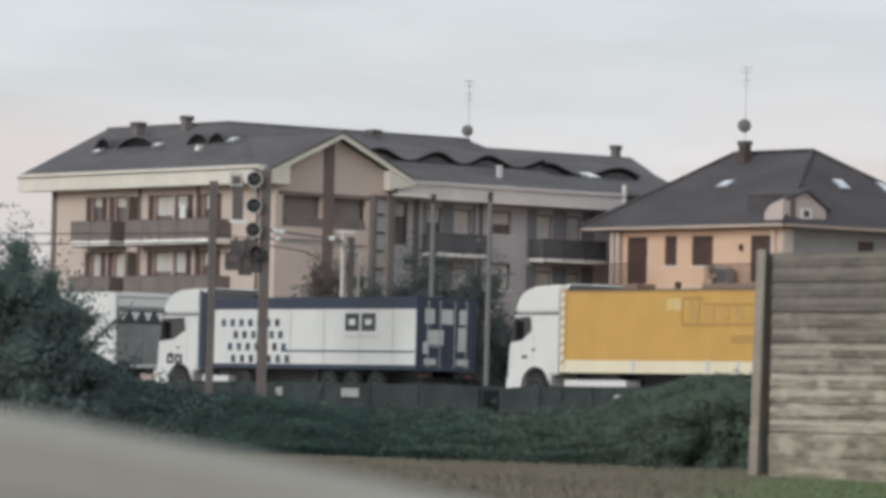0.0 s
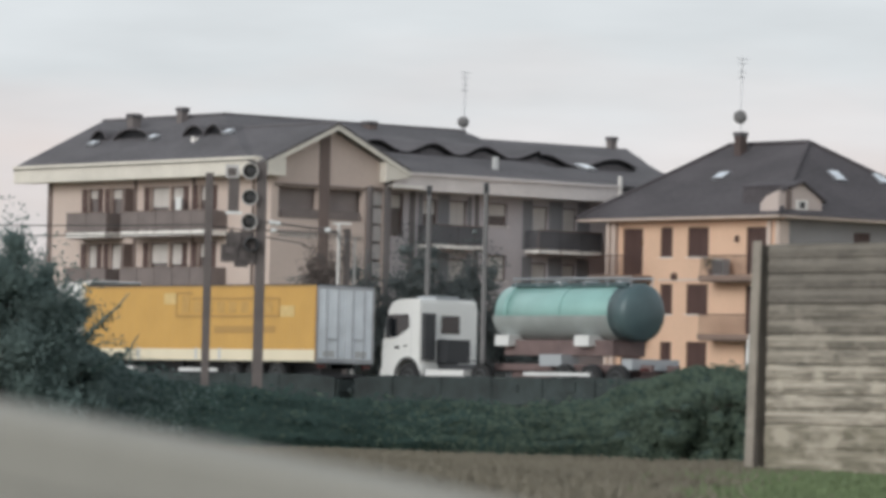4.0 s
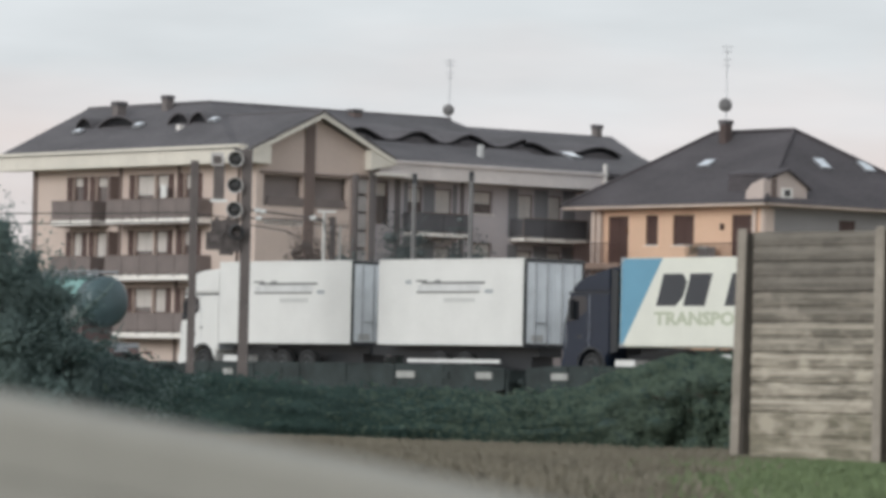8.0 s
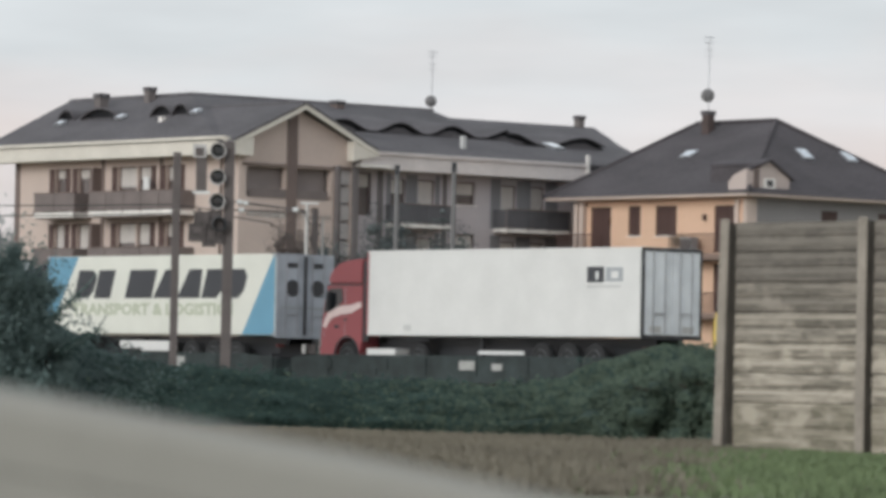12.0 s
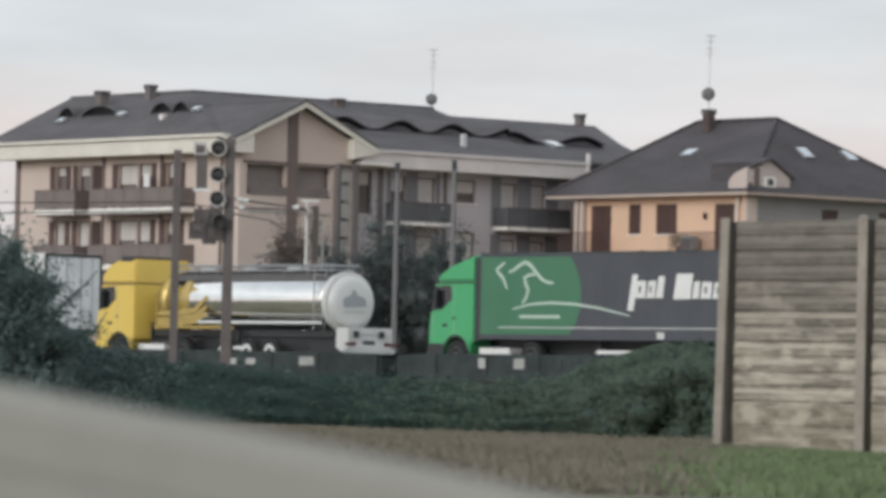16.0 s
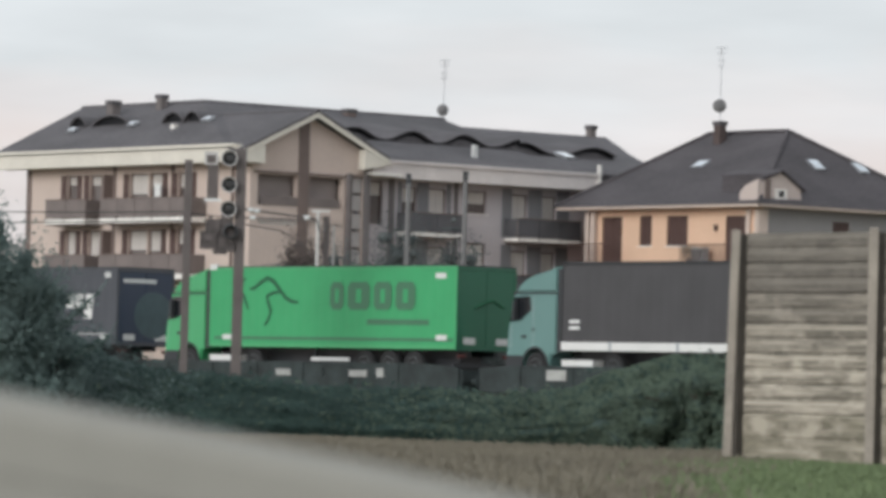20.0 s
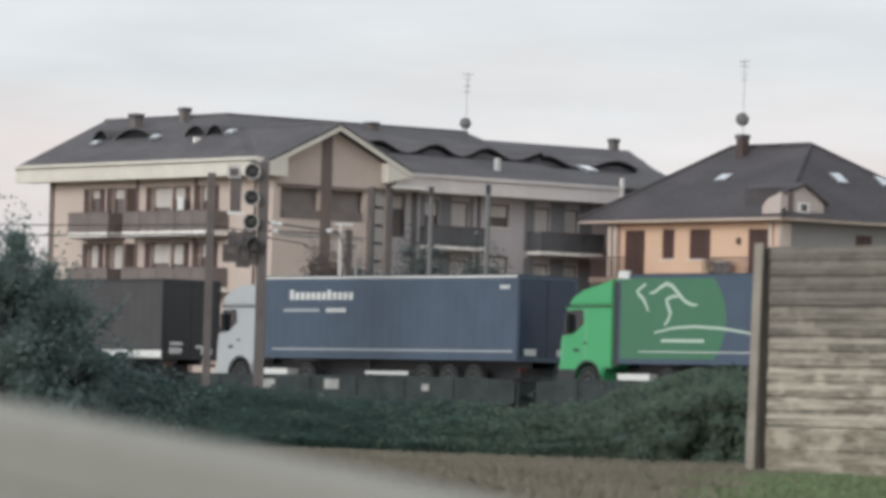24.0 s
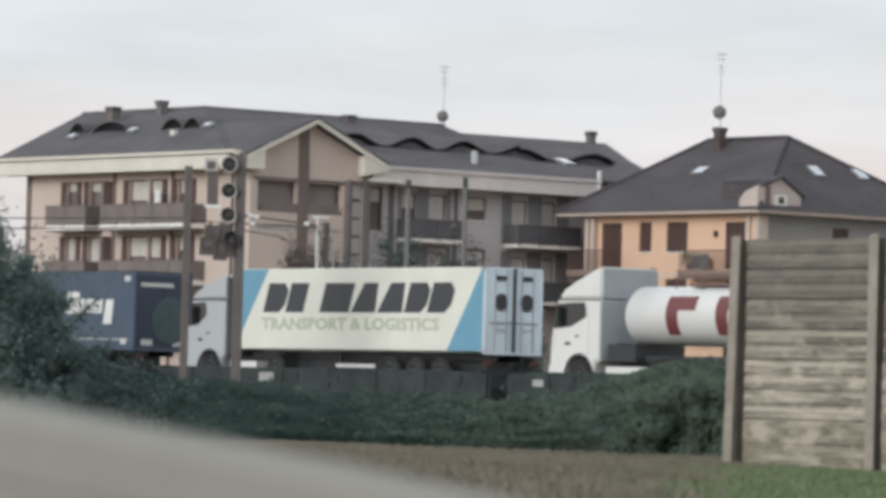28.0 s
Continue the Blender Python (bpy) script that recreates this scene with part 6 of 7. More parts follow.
    for a, w in ((17.35, 1.5), (14.3, 3.4), (8.7, 1.9), (7.0, 1.5)):
        dormer(h, 1.9, a, roof_height(1.9, a) + 0.05, "x", w, 0.66, 2.2)
    for a, b in ((12.1, 1.8), (5.7, 2.0), (17.0, 1.35)):
        skylight(h, b, a, roof_height(b, a) + 0.18, 0, -26.2, 0.48, 0.62)
    skylight(h, 24.2, 3.0, roof_height(24.2, 3.0) + 0.16, 16, 0, 0.8, 1.1)
    chimney(h, 3.0, 15.6, 15.6, 16.85, 0.55)
    chimney(h, 4.1, 12.7, 15.8, 17.15, 0.45)
    chimney(h, 13.9, 9.0, 16.0, 16.85, 0.55, BROWN)
    chimney(h, 31.9, 9.75, 16.0, 17.0, 0.42)
    slab("vent_pipe", h, SLABW, 1.2, 1.5, 7.6, 7.9, 14.7, 15.3)
    slab("vent_pipe", h, LGREY, 15.98, 16.22, 0.8, 1.05, 13.9, 14.85)
    p = spot(45.6 + 21.1, 72.1 + 9.75)
    aerial("roof_aerial", "thin roof aerial with a grey dish on the dark ridge", pose(p.x, p.y, 16.7), 3.35, 0.55, 0.32)
    # ground floor plinth
    slab("plinth", h, BROWN, -0.06, -0.003, 0, 18.7, 0.6, 1.6)


build_apartments()


def potted_plant(x, y, z):
    t = thing("potted_plant", "leafy grey-green plant in a brown pot on a balcony", "plant", pose(x, y, z))
    bm = bmesh.new()
    tube(bm, (0, 0, 0), (0, 0, 0.32), 0.13, 14, 0.18)
    part("pot", bm, BROWN, t, soft=0.015)
    rnd = random.Random(31)
    bm = bmesh.new()
    for k in range(160):
        a, u, hh = rnd.uniform(0, math.tau), rnd.random() ** 0.5, rnd.uniform(0.3, 0.95)
        c = Vector((0.38 * u * math.cos(a), 0.38 * u * math.sin(a), hh))
        d = Vector((rnd.gauss(0, 1), rnd.gauss(0, 1), rnd.gauss(0, 0.6))).normalized()
        e = d.orthogonal().normalized()
        bm.faces.new([bm.verts.new(c + q) for q in (d * 0.09, e * 0.035, d * -0.09, e * -0.035)])
    part("foliage", bm, LEAFPOT, t)


def build_house():
    hs = thing("house", "peach-coloured house with dark hipped roof and brown shutters", "house", site(66.4, 55.9, 0))
    A = [(10.5, 12.1, 8.70, 11.15), (8.17, 9.12, 9.62, 11.17), (5.37, 7.0, 9.60, 11.15), (0.85, 2.5, 8.70, 11.10), (10.5, 12.1, 5.70, 8.15), (8.12, 9.07, 6.63, 8.20), (5.37, 7.02, 6.63, 8.19),
         (0.85, 2.5, 5.65, 8.1), (10.5, 12.1, 2.65, 5.15), (8.12, 9.0, 3.65, 5.19), (5.37, 6.95, 3.65, 5.20), (0.85, 2.5, 2.65, 5.1)]
    bm = bmesh.new()
    cells(bm, "y", 0.0, 13.2, 0.6, 11.75, A, 0.0, 0.35)
    part("wall", bm, ORANGE, hs)
    for o in A:
        opening(hs, "y", *o, shut=True, leaves=2, sill=o[3] - o[2] < 2, depth=0.12)
    B = [(5.2, 6.4, 9.6, 11.0), (9.3, 10.5, 9.6, 11.0), (5.2, 6.4, 6.6, 8.0), (9.3, 10.5, 6.6, 8.0)]
    bm = bmesh.new()
    cells(bm, "x", 0.36, 13.0, 0.6, 11.75, B, 0.0, 0.35)
    part("side_wall", bm, GREYR, hs)
    for o in B:
        opening(hs, "x", *o, shut=True, depth=0.12)
    slab("back_wall", hs, ORANGE, 0.36, 13.0, 12.85, 13.2, 0.6, 11.75)
    slab("back_wall", hs, ORANGE, 12.65, 13.0, 0.36, 12.84, 0.6, 11.75)
    slab("cornice", hs, TRIMH, -0.85, -0.70, -0.85, 14.85, 11.53, 11.66)
    slab("cornice", hs, TRIMH, -0.69, 13.9, -0.85, -0.70, 11.53, 11.66)
    slab("soffit", hs, TRIMH, -0.70, -0.002, -0.68, 14.8, 11.50, 11.56)
    slab("soffit", hs, TRIMH, 0.0, 13.8, -0.68, -0.002, 11.50, 11.56)
    for y in (12.55, 13.0):
        slab("column", hs, TRIMH, -0.30, -0.02, y - 0.14, y + 0.14, 0.6, 11.42, soft=0.03)
    for y in (-0.1, 0.55):
        slab("corner_pier", hs, TRIMH, -0.16, -0.005, y, y + 0.28, 0.6, 11.42)
    slab("corner_pier", hs, TRIMH, -0.16, 0.5, -0.16, -0.004, 0.6, 11.42)
    balcony(hs, "y", 9.75, 13.4, 8.66, 1.3, 1.0, rail=True, edge=mat("dull_brown_edge", (0.24, 0.17, 0.14), 0.8))
    balcony(hs, "y", 9.75, 13.4, 5.66, 1.3, 1.0, rail=True, edge=mat("dull_brown_edge", (0.24, 0.17, 0.14), 0.8))
    balcony(hs, "y", 0.6, 4.8, 8.62, 1.2, 0.95, rail=True, edge=mat("dull_brown_edge", (0.24, 0.17, 0.14), 0.8))
    balcony(hs, "y", 0.6, 4.8, 5.60, 1.2, 0.95, rail=True, edge=mat("dull_brown_edge", (0.24, 0.17, 0.14), 0.8))
    slab("string_course", hs, TRIMH, -0.04, -0.004, 4.4, 9.2, 8.36, 8.48)
    bm = bmesh.new()
    tube(bm, (-0.16, 7.92, 8.60), (-0.005, 7.92, 8.60), 0.19, 18)
    part("round_vent", bm, SHUTTER, hs, soft=0.02)
    for y, z in ((10.57, 10.42), (3.13, 10.5), (10.5, 7.35)):
        slab("wall_lamp", hs, SHUTTER, -0.18, -0.005, y - 0.08, y + 0.08, z - 0.16, z + 0.16, soft=0.03)
    # roof: four slopes and a short ridge
    bm = bmesh.new()
    E = [bm.verts.new(c) for c in ((-0.9, -0.9, 11.66), (13.9, -0.9, 11.66), (13.9, 15.0, 11.66), (-0.9, 15.0, 11.66))]
    R = [bm.verts.new((6.5, 4.9, 15.86)), bm.verts.new((6.5, 11.0, 15.86))]
    bm.faces.new((E[0], R[0], R[1], E[3])), bm.faces.new((E[0], E[1], R[0])), bm.faces.new((E[1], E[2], R[1], R[0])), bm.faces.new((E[2], E[3], R[1])), bm.faces.new(E[::-1])
    bmesh.ops.recalc_face_normals(bm, faces=bm.faces[:])
    part("roof", bm, ROOFH, hs)
    for p, q in (((-0.9, -0.9, 11.70), (6.5, 4.9, 15.9)), ((6.5, 4.9, 15.9), (6.5, 11.0, 15.9)), ((6.5, 11.0, 15.9), (-0.9, 15.0, 11.7)), ((13.9, -0.9, 11.7), (6.5, 4.9, 15.9))):
        bm = bmesh.new()
        tube(bm, p, q, 0.11, 8)
        part("ridge_tiles", bm, ROOFH, hs)
    # gabled dormer at the corner, over the side wall
    def sheet(name, pts, y0, y1, m):
        bm = bmesh.new()
        f = [bm.verts.new((x, y0, z)) for x, z in pts]
        g = [bm.verts.new((x, y1, z)) for x, z in pts]
        bm.faces.new(f), bm.faces.new(g[::-1])
        for i in range(len(pts)):
            k = (i + 1) % len(pts)
            bm.faces.new((f[i], g[i], g[k], f[k]))
        bmesh.ops.recalc_face_normals(bm, faces=bm.faces[:])
        return part(name, bm, m, hs)
    pale = mat("pale_peach_plaster", (0.52, 0.435, 0.40), 0.9, 0, 0.08, 0.8)
    sheet("dormer_front", [(-0.30, 11.70), (2.46, 11.70), (2.46, 12.48), (1.03, 13.32), (0.20, 12.95), (-0.30, 12.75)], -0.45, -0.2, pale)
    bm = bmesh.new()
    prism(bm, [(-0.44, 11.70), (0.90, 11.70), (0.90, 12.25), (0.50, 12.62), (-0.44, 12.92)], -0.55, -0.31)
    part("dormer_cheek", bm, pale, hs)
    slab("dormer_cheek", hs, pale, 2.26, 2.46, -0.19, 2.2, 11.70, 12.42)
    sheet("dormer_roof", [(0.30, 13.10), (1.03, 13.34), (2.66, 12.38), (2.66, 12.50), (1.03, 13.47), (0.30, 13.23)], -0.62, 3.2, ROOFH)
    sheet("dormer_roof", [(-0.38, 12.90), (0.29, 13.10), (0.29, 13.20), (-0.38, 13.00)], -0.52, -0.18, ROOFH)
    sheet("dormer_side", [(0.31, 11.9), (2.24, 11.9), (2.24, 12.4), (1.03, 13.31), (0.31, 13.07)], -0.19, 3.15, ROOFH)
    slab("dormer_strip", hs, BROWN, -0.06, 0.30, -0.50, -0.452, 11.72, 12.95)
    slab("dormer_frame", hs, SLABW, 0.62, 1.46, -0.49, -0.452, 11.92, 12.48)
    slab("dormer_pane", hs, GLASS, 0.86, 1.24, -0.51, -0.492, 12.05, 12.38)
    sl = math.degrees(math.atan(4.2 / 7.4))
    skylight(hs, 3.2, 8.0, 11.66 + 4.1 * 4.2 / 7.4 + 0.03, 0, -sl, 0.75, 0.85)
    s2 = math.degrees(math.atan(4.2 / 5.8))
    for b in (6.1, 9.3):
        skylight(hs, b, 2.3, 11.66 + 3.2 * 4.2 / 5.8 + 0.03, s2, 0, 0.75, 0.9)
    chimney(hs, 5.6, 9.2, 14.8, 16.45, 0.48, mat("dark_chimney_brick", (0.09, 0.065, 0.06), 0.9, 0, 0.2, 2))
    # things kept on the balconies
    for y, z, w, hh, lab in ((3.7, 8.60, 0.80, 0.80, "grey storage cabinet on a balcony of the peach house"), (10.4, 5.64, 0.75, 0.85, "pale grey storage cabinet on a balcony of the peach house")):
        q = thing("storage_cabinet", lab, "cabinet", site(66.4 - 0.62, 55.9 + y, z), "cabinets on the balconies")
        slab("body", q, GREYP, -0.25, 0.25, -w / 2, w / 2, 0.0, hh, soft=0.02)
        slab("lid", q, LGREY, -0.28, 0.28, -w / 2 - 0.03, w / 2 + 0.03, hh + 0.002, hh + 0.06, soft=0.02)
        for k in (-1, 1):
            slab("door", q, POLEM, -0.268, -0.252, min(0.01 * k, k * (w / 2 - 0.03)), max(0.01 * k, k * (w / 2 - 0.03)), 0.06, hh - 0.05, soft=0.005)
    p = spot(66.4 - 0.75, 55.9 + 4.35)
    potted_plant(p.x, p.y, 8.60)
    p = spot(66.4 + 5.6, 55.9 + 9.2)
    aerial("house_aerial", "thin roof aerial with a grey dish on a chimney", pose(p.x, p.y, 16.5), 3.95, 0.78, 0.36)


build_house()

# ---------------------------------------------------------------- railway furniture
def post(name, label, x, y, top, r0, r1, material, square=False, category="pole"):
    t = thing(name, label, category, pose(x, y, 0))
    z0 = 0.5
    bm = bmesh.new()
    if square:
        box(bm, -r0, r0, -r0, r0, z0, top)
        p = part("shaft", bm, material, t, soft=0.02)
    else:
        tube(bm, (0, 0, z0), (0, 0, top), r0, 14, r1)
        p = part("shaft", bm, material, t)
    slab("footing", t, CONCP, -r0 - 0.18, r0 + 0.18, -r0 - 0.18, r0 + 0.18, 0.4, 0.95, soft=0.02)
    return t


def build_signal():
    m = post("railway_signal", "brown steel signal mast with three round hooded lamps", -6.72, 157.6, 9.35, 0.165, 0.15, MASTM, True, "signal")
    zs = (9.02, 8.16, 7.36)
    for z in zs:
        slab("lamp_bracket", m, MASTM, -0.40, -0.16, -0.06, 0.06, z - 0.05, z + 0.05)
    for z in zs:
        bm = bmesh.new()
        lathe(bm, [(0.0, 0.245), (-0.30, 0.272), (-0.33, 0.266), (-0.30, 0.228), (-0.02, 0.215)], 26, -0.37, z, -0.06)
        hood = part("lamp_hood", bm, RIM, m)
        bm = bmesh.new()
        lathe(bm, [(0.0, 0.22), (-0.05, 0.20), (-0.07, 0.1)], 26, -0.37, z, -0.12)
        part("lens", bm, LAMPGLASS, hood)
    cabm = mat("dark_brown_cabinet", (0.075, 0.063, 0.061), 0.75, 0, 0.6, 5)
    for b in ((-1.28, -0.72, 6.04, 6.62), (-0.84, -0.40, 5.88, 6.50), (-0.56, -0.16, 5.98, 6.78), (-1.12, -0.62, 6.55, 7.02), (-0.70, -0.22, 6.45, 7.05)):
        bm = bmesh.new()
        box(bm, b[0], b[1], -0.22 + 0.1 * b[0], 0.26, b[2], b[3])
        part("relay_box", bm, cabm, m, soft=0.10)
    slab("back_plate", m, MASTM, -1.10, -0.74, 0.02, 0.10, 7.62, 9.05, soft=0.02)
    slab("bracket_plate", m, OFFWHITE, -1.18, -0.62, -0.08, 0.0, 7.60, 7.70, soft=0.01)
    slab("marker_plate", m, RIM, -1.20, -0.76, -0.06, 0.0, 8.80, 9.24, soft=0.03)
    slab("marker_face", m, MASTM, -1.12, -0.84, -0.075, -0.061, 8.86, 9.12, soft=0.01)
    slab("relay_door", m, MASTM, -1.10, -0.86, -0.372, -0.34, 6.32, 6.50, soft=0.01)
    bm = bmesh.new()
    lathe(bm, [(0.0, 0.24), (-0.35, 0.25), (-0.36, 0.2), (-0.05, 0.19)], 20, -0.28, 6.62, -0.14)
    part("lamp_hood", bm, DARKP, m)
    for x, z0, z1 in ((-0.95, 6.9, 7.15), (-0.55, 6.9, 7.3)):
        slab("bracket", m, MASTM, x - 0.05, x + 0.05, -0.1, 0.05, z0, z1)
    post("catenary_mast", "slim brown steel mast beside the railway", -8.44, 157.6, 8.95, 0.125, 0.115, MASTM, True, "mast")
    q = post("pale_pole", "pale concrete pole beyond the railway", -4.87, 185, 8.40, 0.075, 0.07, mat("pale_pole_paint", (0.52, 0.50, 0.48), 0.7), category="pole")
    slab("cross_arm", q, OFFWHITE, -0.25, 0.45, -0.05, 0.05, 8.40, 8.47)
    post("dark_pole", "dark steel pole beyond the railway", -4.55, 185.4, 8.25, 0.14, 0.12, MASTM, category="pole")
    post("pale_pole", "thin pale concrete pole beside a dark steel pole", -4.27, 185.8, 7.9, 0.055, 0.05, mat("pale_pole_paint", (0.52, 0.50, 0.48), 0.7), category="pole")
    post("dark_pole", "tall dark steel pole beyond the railway", -4.0, 200, 10.6, 0.15, 0.13, MASTM, category="pole")
    for x, top in ((-1.42, 9.95), (0.77, 10.1)):
        t = post("grey_pole", "thin grey concrete pole beyond the railway", x, 185, top, 0.115, 0.09, POLEM, category="pole")
        slab("pole_cap", t, DARKP, -0.10, 0.10, -0.10, 0.10, top - 0.35, top + 0.02, soft=0.02)
    # bracket arm with insulators, and cables
    arm = thing("bracket_arm", "thin steel bracket arm with pale insulators on a mast", "bracket", pose(-6.72, 157.6, 0))
    for p, q, r in (((0.16, 0, 7.38), (2.5, 0, 7.12), 0.035), ((0.16, 0, 7.10), (2.5, 0, 7.06), 0.03), ((0.16, 0, 6.88), (1.4, 0, 6.7), 0.025), ((1.4, 0, 6.7), (2.1, 0, 6.2), 0.02)):
        bm = bmesh.new()
        tube(bm, p, q, r, 8)
        part("arm_tube", bm, MASTM, arm)
    for x, z in ((0.35, 7.36), (0.55, 7.33), (0.42, 7.1), (2.2, 7.15)):
        bm = bmesh.new()
        tube(bm, (x - 0.09, 0, z), (x + 0.09, 0, z), 0.075, 10)
        part("insulator", bm, OFFWHITE, arm)
    runs = [((-40, 178, 8.6), (-8.44, 157.6, 7.25)), ((-8.44, 157.6, 7.22), (-6.72, 157.6, 7.08)), ((-40, 178.5, 8.1), (-8.44, 157.7, 6.95)), ((-4.2, 157.6, 7.1), (-4.55, 185.4, 7.9))]
    for p, q in runs:
        bm = bmesh.new()
        P, Q = Vector(p), Vector(q)
        n = 10
        L = (Q - P).length
        pts = [P.lerp(Q, k / n) - Vector((0, 0, 0.012 * L * 4 * (k / n) * (1 - k / n))) for k in range(n + 1)]
        sweep(bm, pts, 0.022)
        c = new("overhead_cable", meshed(bm, CABLE))
        tagged(c, "thin dark overhead cable strung between masts", "cable", "overhead cables")


build_signal()

# ---------------------------------------------------------------- foliage


def leaf_mesh(name, pts, normals, size, material, rnd, long=1.7, core=None, corem=None, others=(), tumble=0.30):
    """Small leaves at the points; core adds a closed dark body inside."""
    n = len(pts)
    d = rnd.normal(size=(n, 3))
    d = d * tumble + normals
    d /= np.linalg.norm(d, axis=1)[:, None]
    e = np.cross(d, rnd.normal(size=(n, 3)))
    e /= np.linalg.norm(e, axis=1)[:, None] + 1e-9
    f = np.cross(d, e)
    s = size * rnd.uniform(0.55, 1.35, (n, 1))
    c = pts
    quad = np.stack([c - e * s * long * 0.5, c + f * s * 0.42 + d * s * 0.10, c + e * s * long * 0.5, c - f * s * 0.42 + d * s * 0.10], 1).reshape(-1, 3)
    verts = quad
    faces = np.arange(4 * n).reshape(n, 4)
    me = bpy.data.meshes.new(name)
    if core is not None:
        cv, cf = core
        verts = np.concatenate([verts, cv])
        allf = faces.tolist() + [[i + 4 * n for i in q] for q in cf]
    else:
        allf = faces.tolist()
    me.from_pydata(verts.tolist(), [], allf)
    me.materials.append(material)
    if core is not None:
        me.materials.append(corem)
        for p in me.polygons[n:]:
            p.use_smooth = True
        idx = np.zeros(len(allf), dtype=np.int32)
        idx[n:] = 1
        me.polygons.foreach_set("material_index", idx)
    for other, pick in others:
        me.materials.append(other)
        idx = np.zeros(len(allf), dtype=np.int32)
        me.polygons.foreach_get("material_index", idx)
        idx[:n][pick] = len(me.materials) - 1
        me.polygons.foreach_set("material_index", idx)
    me.update()
    return me


def hedge_top(x):
    """Outline of the thicket along its length."""
    k = np.interp(x, [-8.5, -6.4, -5.6, -5.1, -4.7, -4.3, -3.8, -3.0, -1.8, 0.0, 1.0, 1.7, 2.3, 3.0, 3.8, 6.0], [2.9, 2.9, 2.62, 2.24, 1.92, 1.70, 1.56, 1.45, 1.35, 1.30, 1.32, 1.44, 1.70, 1.88, 1.85, 1.8])
    return k


def build_hedge():
    rnd = np.random.default_rng(5)
    n = 270000
    x = rnd.uniform(-8.3, 5.5, n)
    y = 60.04 + 7.96 * rnd.random(n) ** 2.1
    top = hedge_top(x * 62.0 / y * 1.0)
    lump = np.array([noise.noise(Vector((a * 1.1, b * 0.8, 3.3))) for a, b in zip(x, y)]) * 0.14
    fine = np.array([noise.noise(Vector((a * 3.1, b * 3.0, 9.3))) for a, b in zip(x, y)]) * 0.07
    front = np.clip((y - 60.0) / 1.6, 0.0, 1.0) ** 0.5
    h = (top - 0.70) * (0.30 + 0.70 * front) + lump + fine
    # leaves sit mostly near the outer skin, the front slope included
    z = 0.70 + h * (1 - np.abs(rnd.normal(0, 0.06, n)))
    skin = rnd.random(n) < 0.45
    z[skin] = 0.70 + h[skin] * rnd.uniform(0.02, 0.36, skin.sum())
    y[skin] = 59.98 + rnd.uniform(-0.04, 0.12, skin.sum())
    z = np.maximum(z, 0.70)
    pts = np.stack([x, y, z], 1)
    # leaves of one spray face one way
    nor = np.array([[0.9 * noise.noise(Vector((a * 1.3, c * 2.0, 1.7))), -0.75 + 0.5 * noise.noise(Vector((a * 1.3 + 9, b, c * 2.0))), 0.62 + 0.7 * noise.noise(Vector((a * 1.3, b + 7, c * 2.2)))] for a, b, c in pts])
    # closed lumpy body just under the leaves
    xs, ys = np.linspace(-8.3, 5.5, 300), np.concatenate([np.linspace(60.02, 62.2, 34), np.linspace(62.4, 68, 16)])
    cv, cf = [], []
    for yy in ys:
        for xx in xs:
            fr = min(1.0, max(0.0, (yy - 60.0) / 1.6)) ** 0.5
            t = float(hedge_top(xx * 62.0 / yy))
            bump_ = 0.14 * noise.noise(Vector((xx * 1.1, yy * 0.8, 3.3))) + 0.07 * noise.noise(Vector((xx * 3.1, yy * 3.0, 9.3)))
            zz = 0.70 + (t - 0.70) * (0.30 + 0.70 * fr) + bump_ - 0.05
            cv.append((xx, yy + 0.10 * noise.noise(Vector((xx * 2.3, yy, 7.7))), zz if t < 2.1 else 0.8 + (zz - 0.8) * 0.85))
    # skirt down to the ground along the front
    first = len(cv)
    cv.extend((xx, 59.98 + 0.16 * noise.noise(Vector((xx * 1.7, 0.0, 4.4))), 0.66) for xx in xs)
    cf.extend([first + i, first + i + 1, i + 1, i] for i in range(len(xs) - 1))
    w = len(xs)
    for j in range(len(ys) - 1):
        for i in range(w - 1):
            cf.append([j * w + i, j * w + i + 1, (j + 1) * w + i + 1, (j + 1) * w + i])
    # arching bramble canes that break the outline
    m = 420
    x0, y0 = rnd.uniform(-8.0, 3.4, m), rnd.uniform(60.1, 63.0, m)
    t0 = hedge_top(x0 * 62.0 / y0)
    z0 = 0.70 + (t0 - 0.70) * (0.30 + 0.62 * np.clip((y0 - 60.0) / 1.6, 0, 1) ** 0.5) * rnd.uniform(0.75, 1.0, m)
    k = np.linspace(0, 1, 26)[None, :]
    dx = (rnd.choice([-1, 1], m, p=[0.35, 0.65]) * rnd.uniform(0.3, 1.1, m))[:, None]
    up, out = rnd.uniform(0.08, 0.30, m)[:, None], rnd.uniform(0.1, 0.5, m)[:, None]
    cane = np.stack([x0[:, None] + dx * k, y0[:, None] - out * k, z0[:, None] + up * np.sin(k * 2.4) - 0.25 * up * k], 2).reshape(-1, 3)
    cane += rnd.normal(0, 0.025, cane.shape)
    pts = np.concatenate([pts, cane])
    nor = np.concatenate([nor, np.tile(np.array([0.1, -0.4, 0.9]), (len(cane), 1))])
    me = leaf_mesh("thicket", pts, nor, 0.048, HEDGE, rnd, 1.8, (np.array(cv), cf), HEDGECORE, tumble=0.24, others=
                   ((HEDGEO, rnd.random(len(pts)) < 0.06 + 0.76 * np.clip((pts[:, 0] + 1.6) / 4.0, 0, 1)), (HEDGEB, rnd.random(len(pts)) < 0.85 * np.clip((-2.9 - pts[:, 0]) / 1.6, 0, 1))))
    ob = new("hedge", me)
    tagged(ob, "dense dark green bramble hedge at the field's edge", "hedge", kind="stuff")


build_hedge()


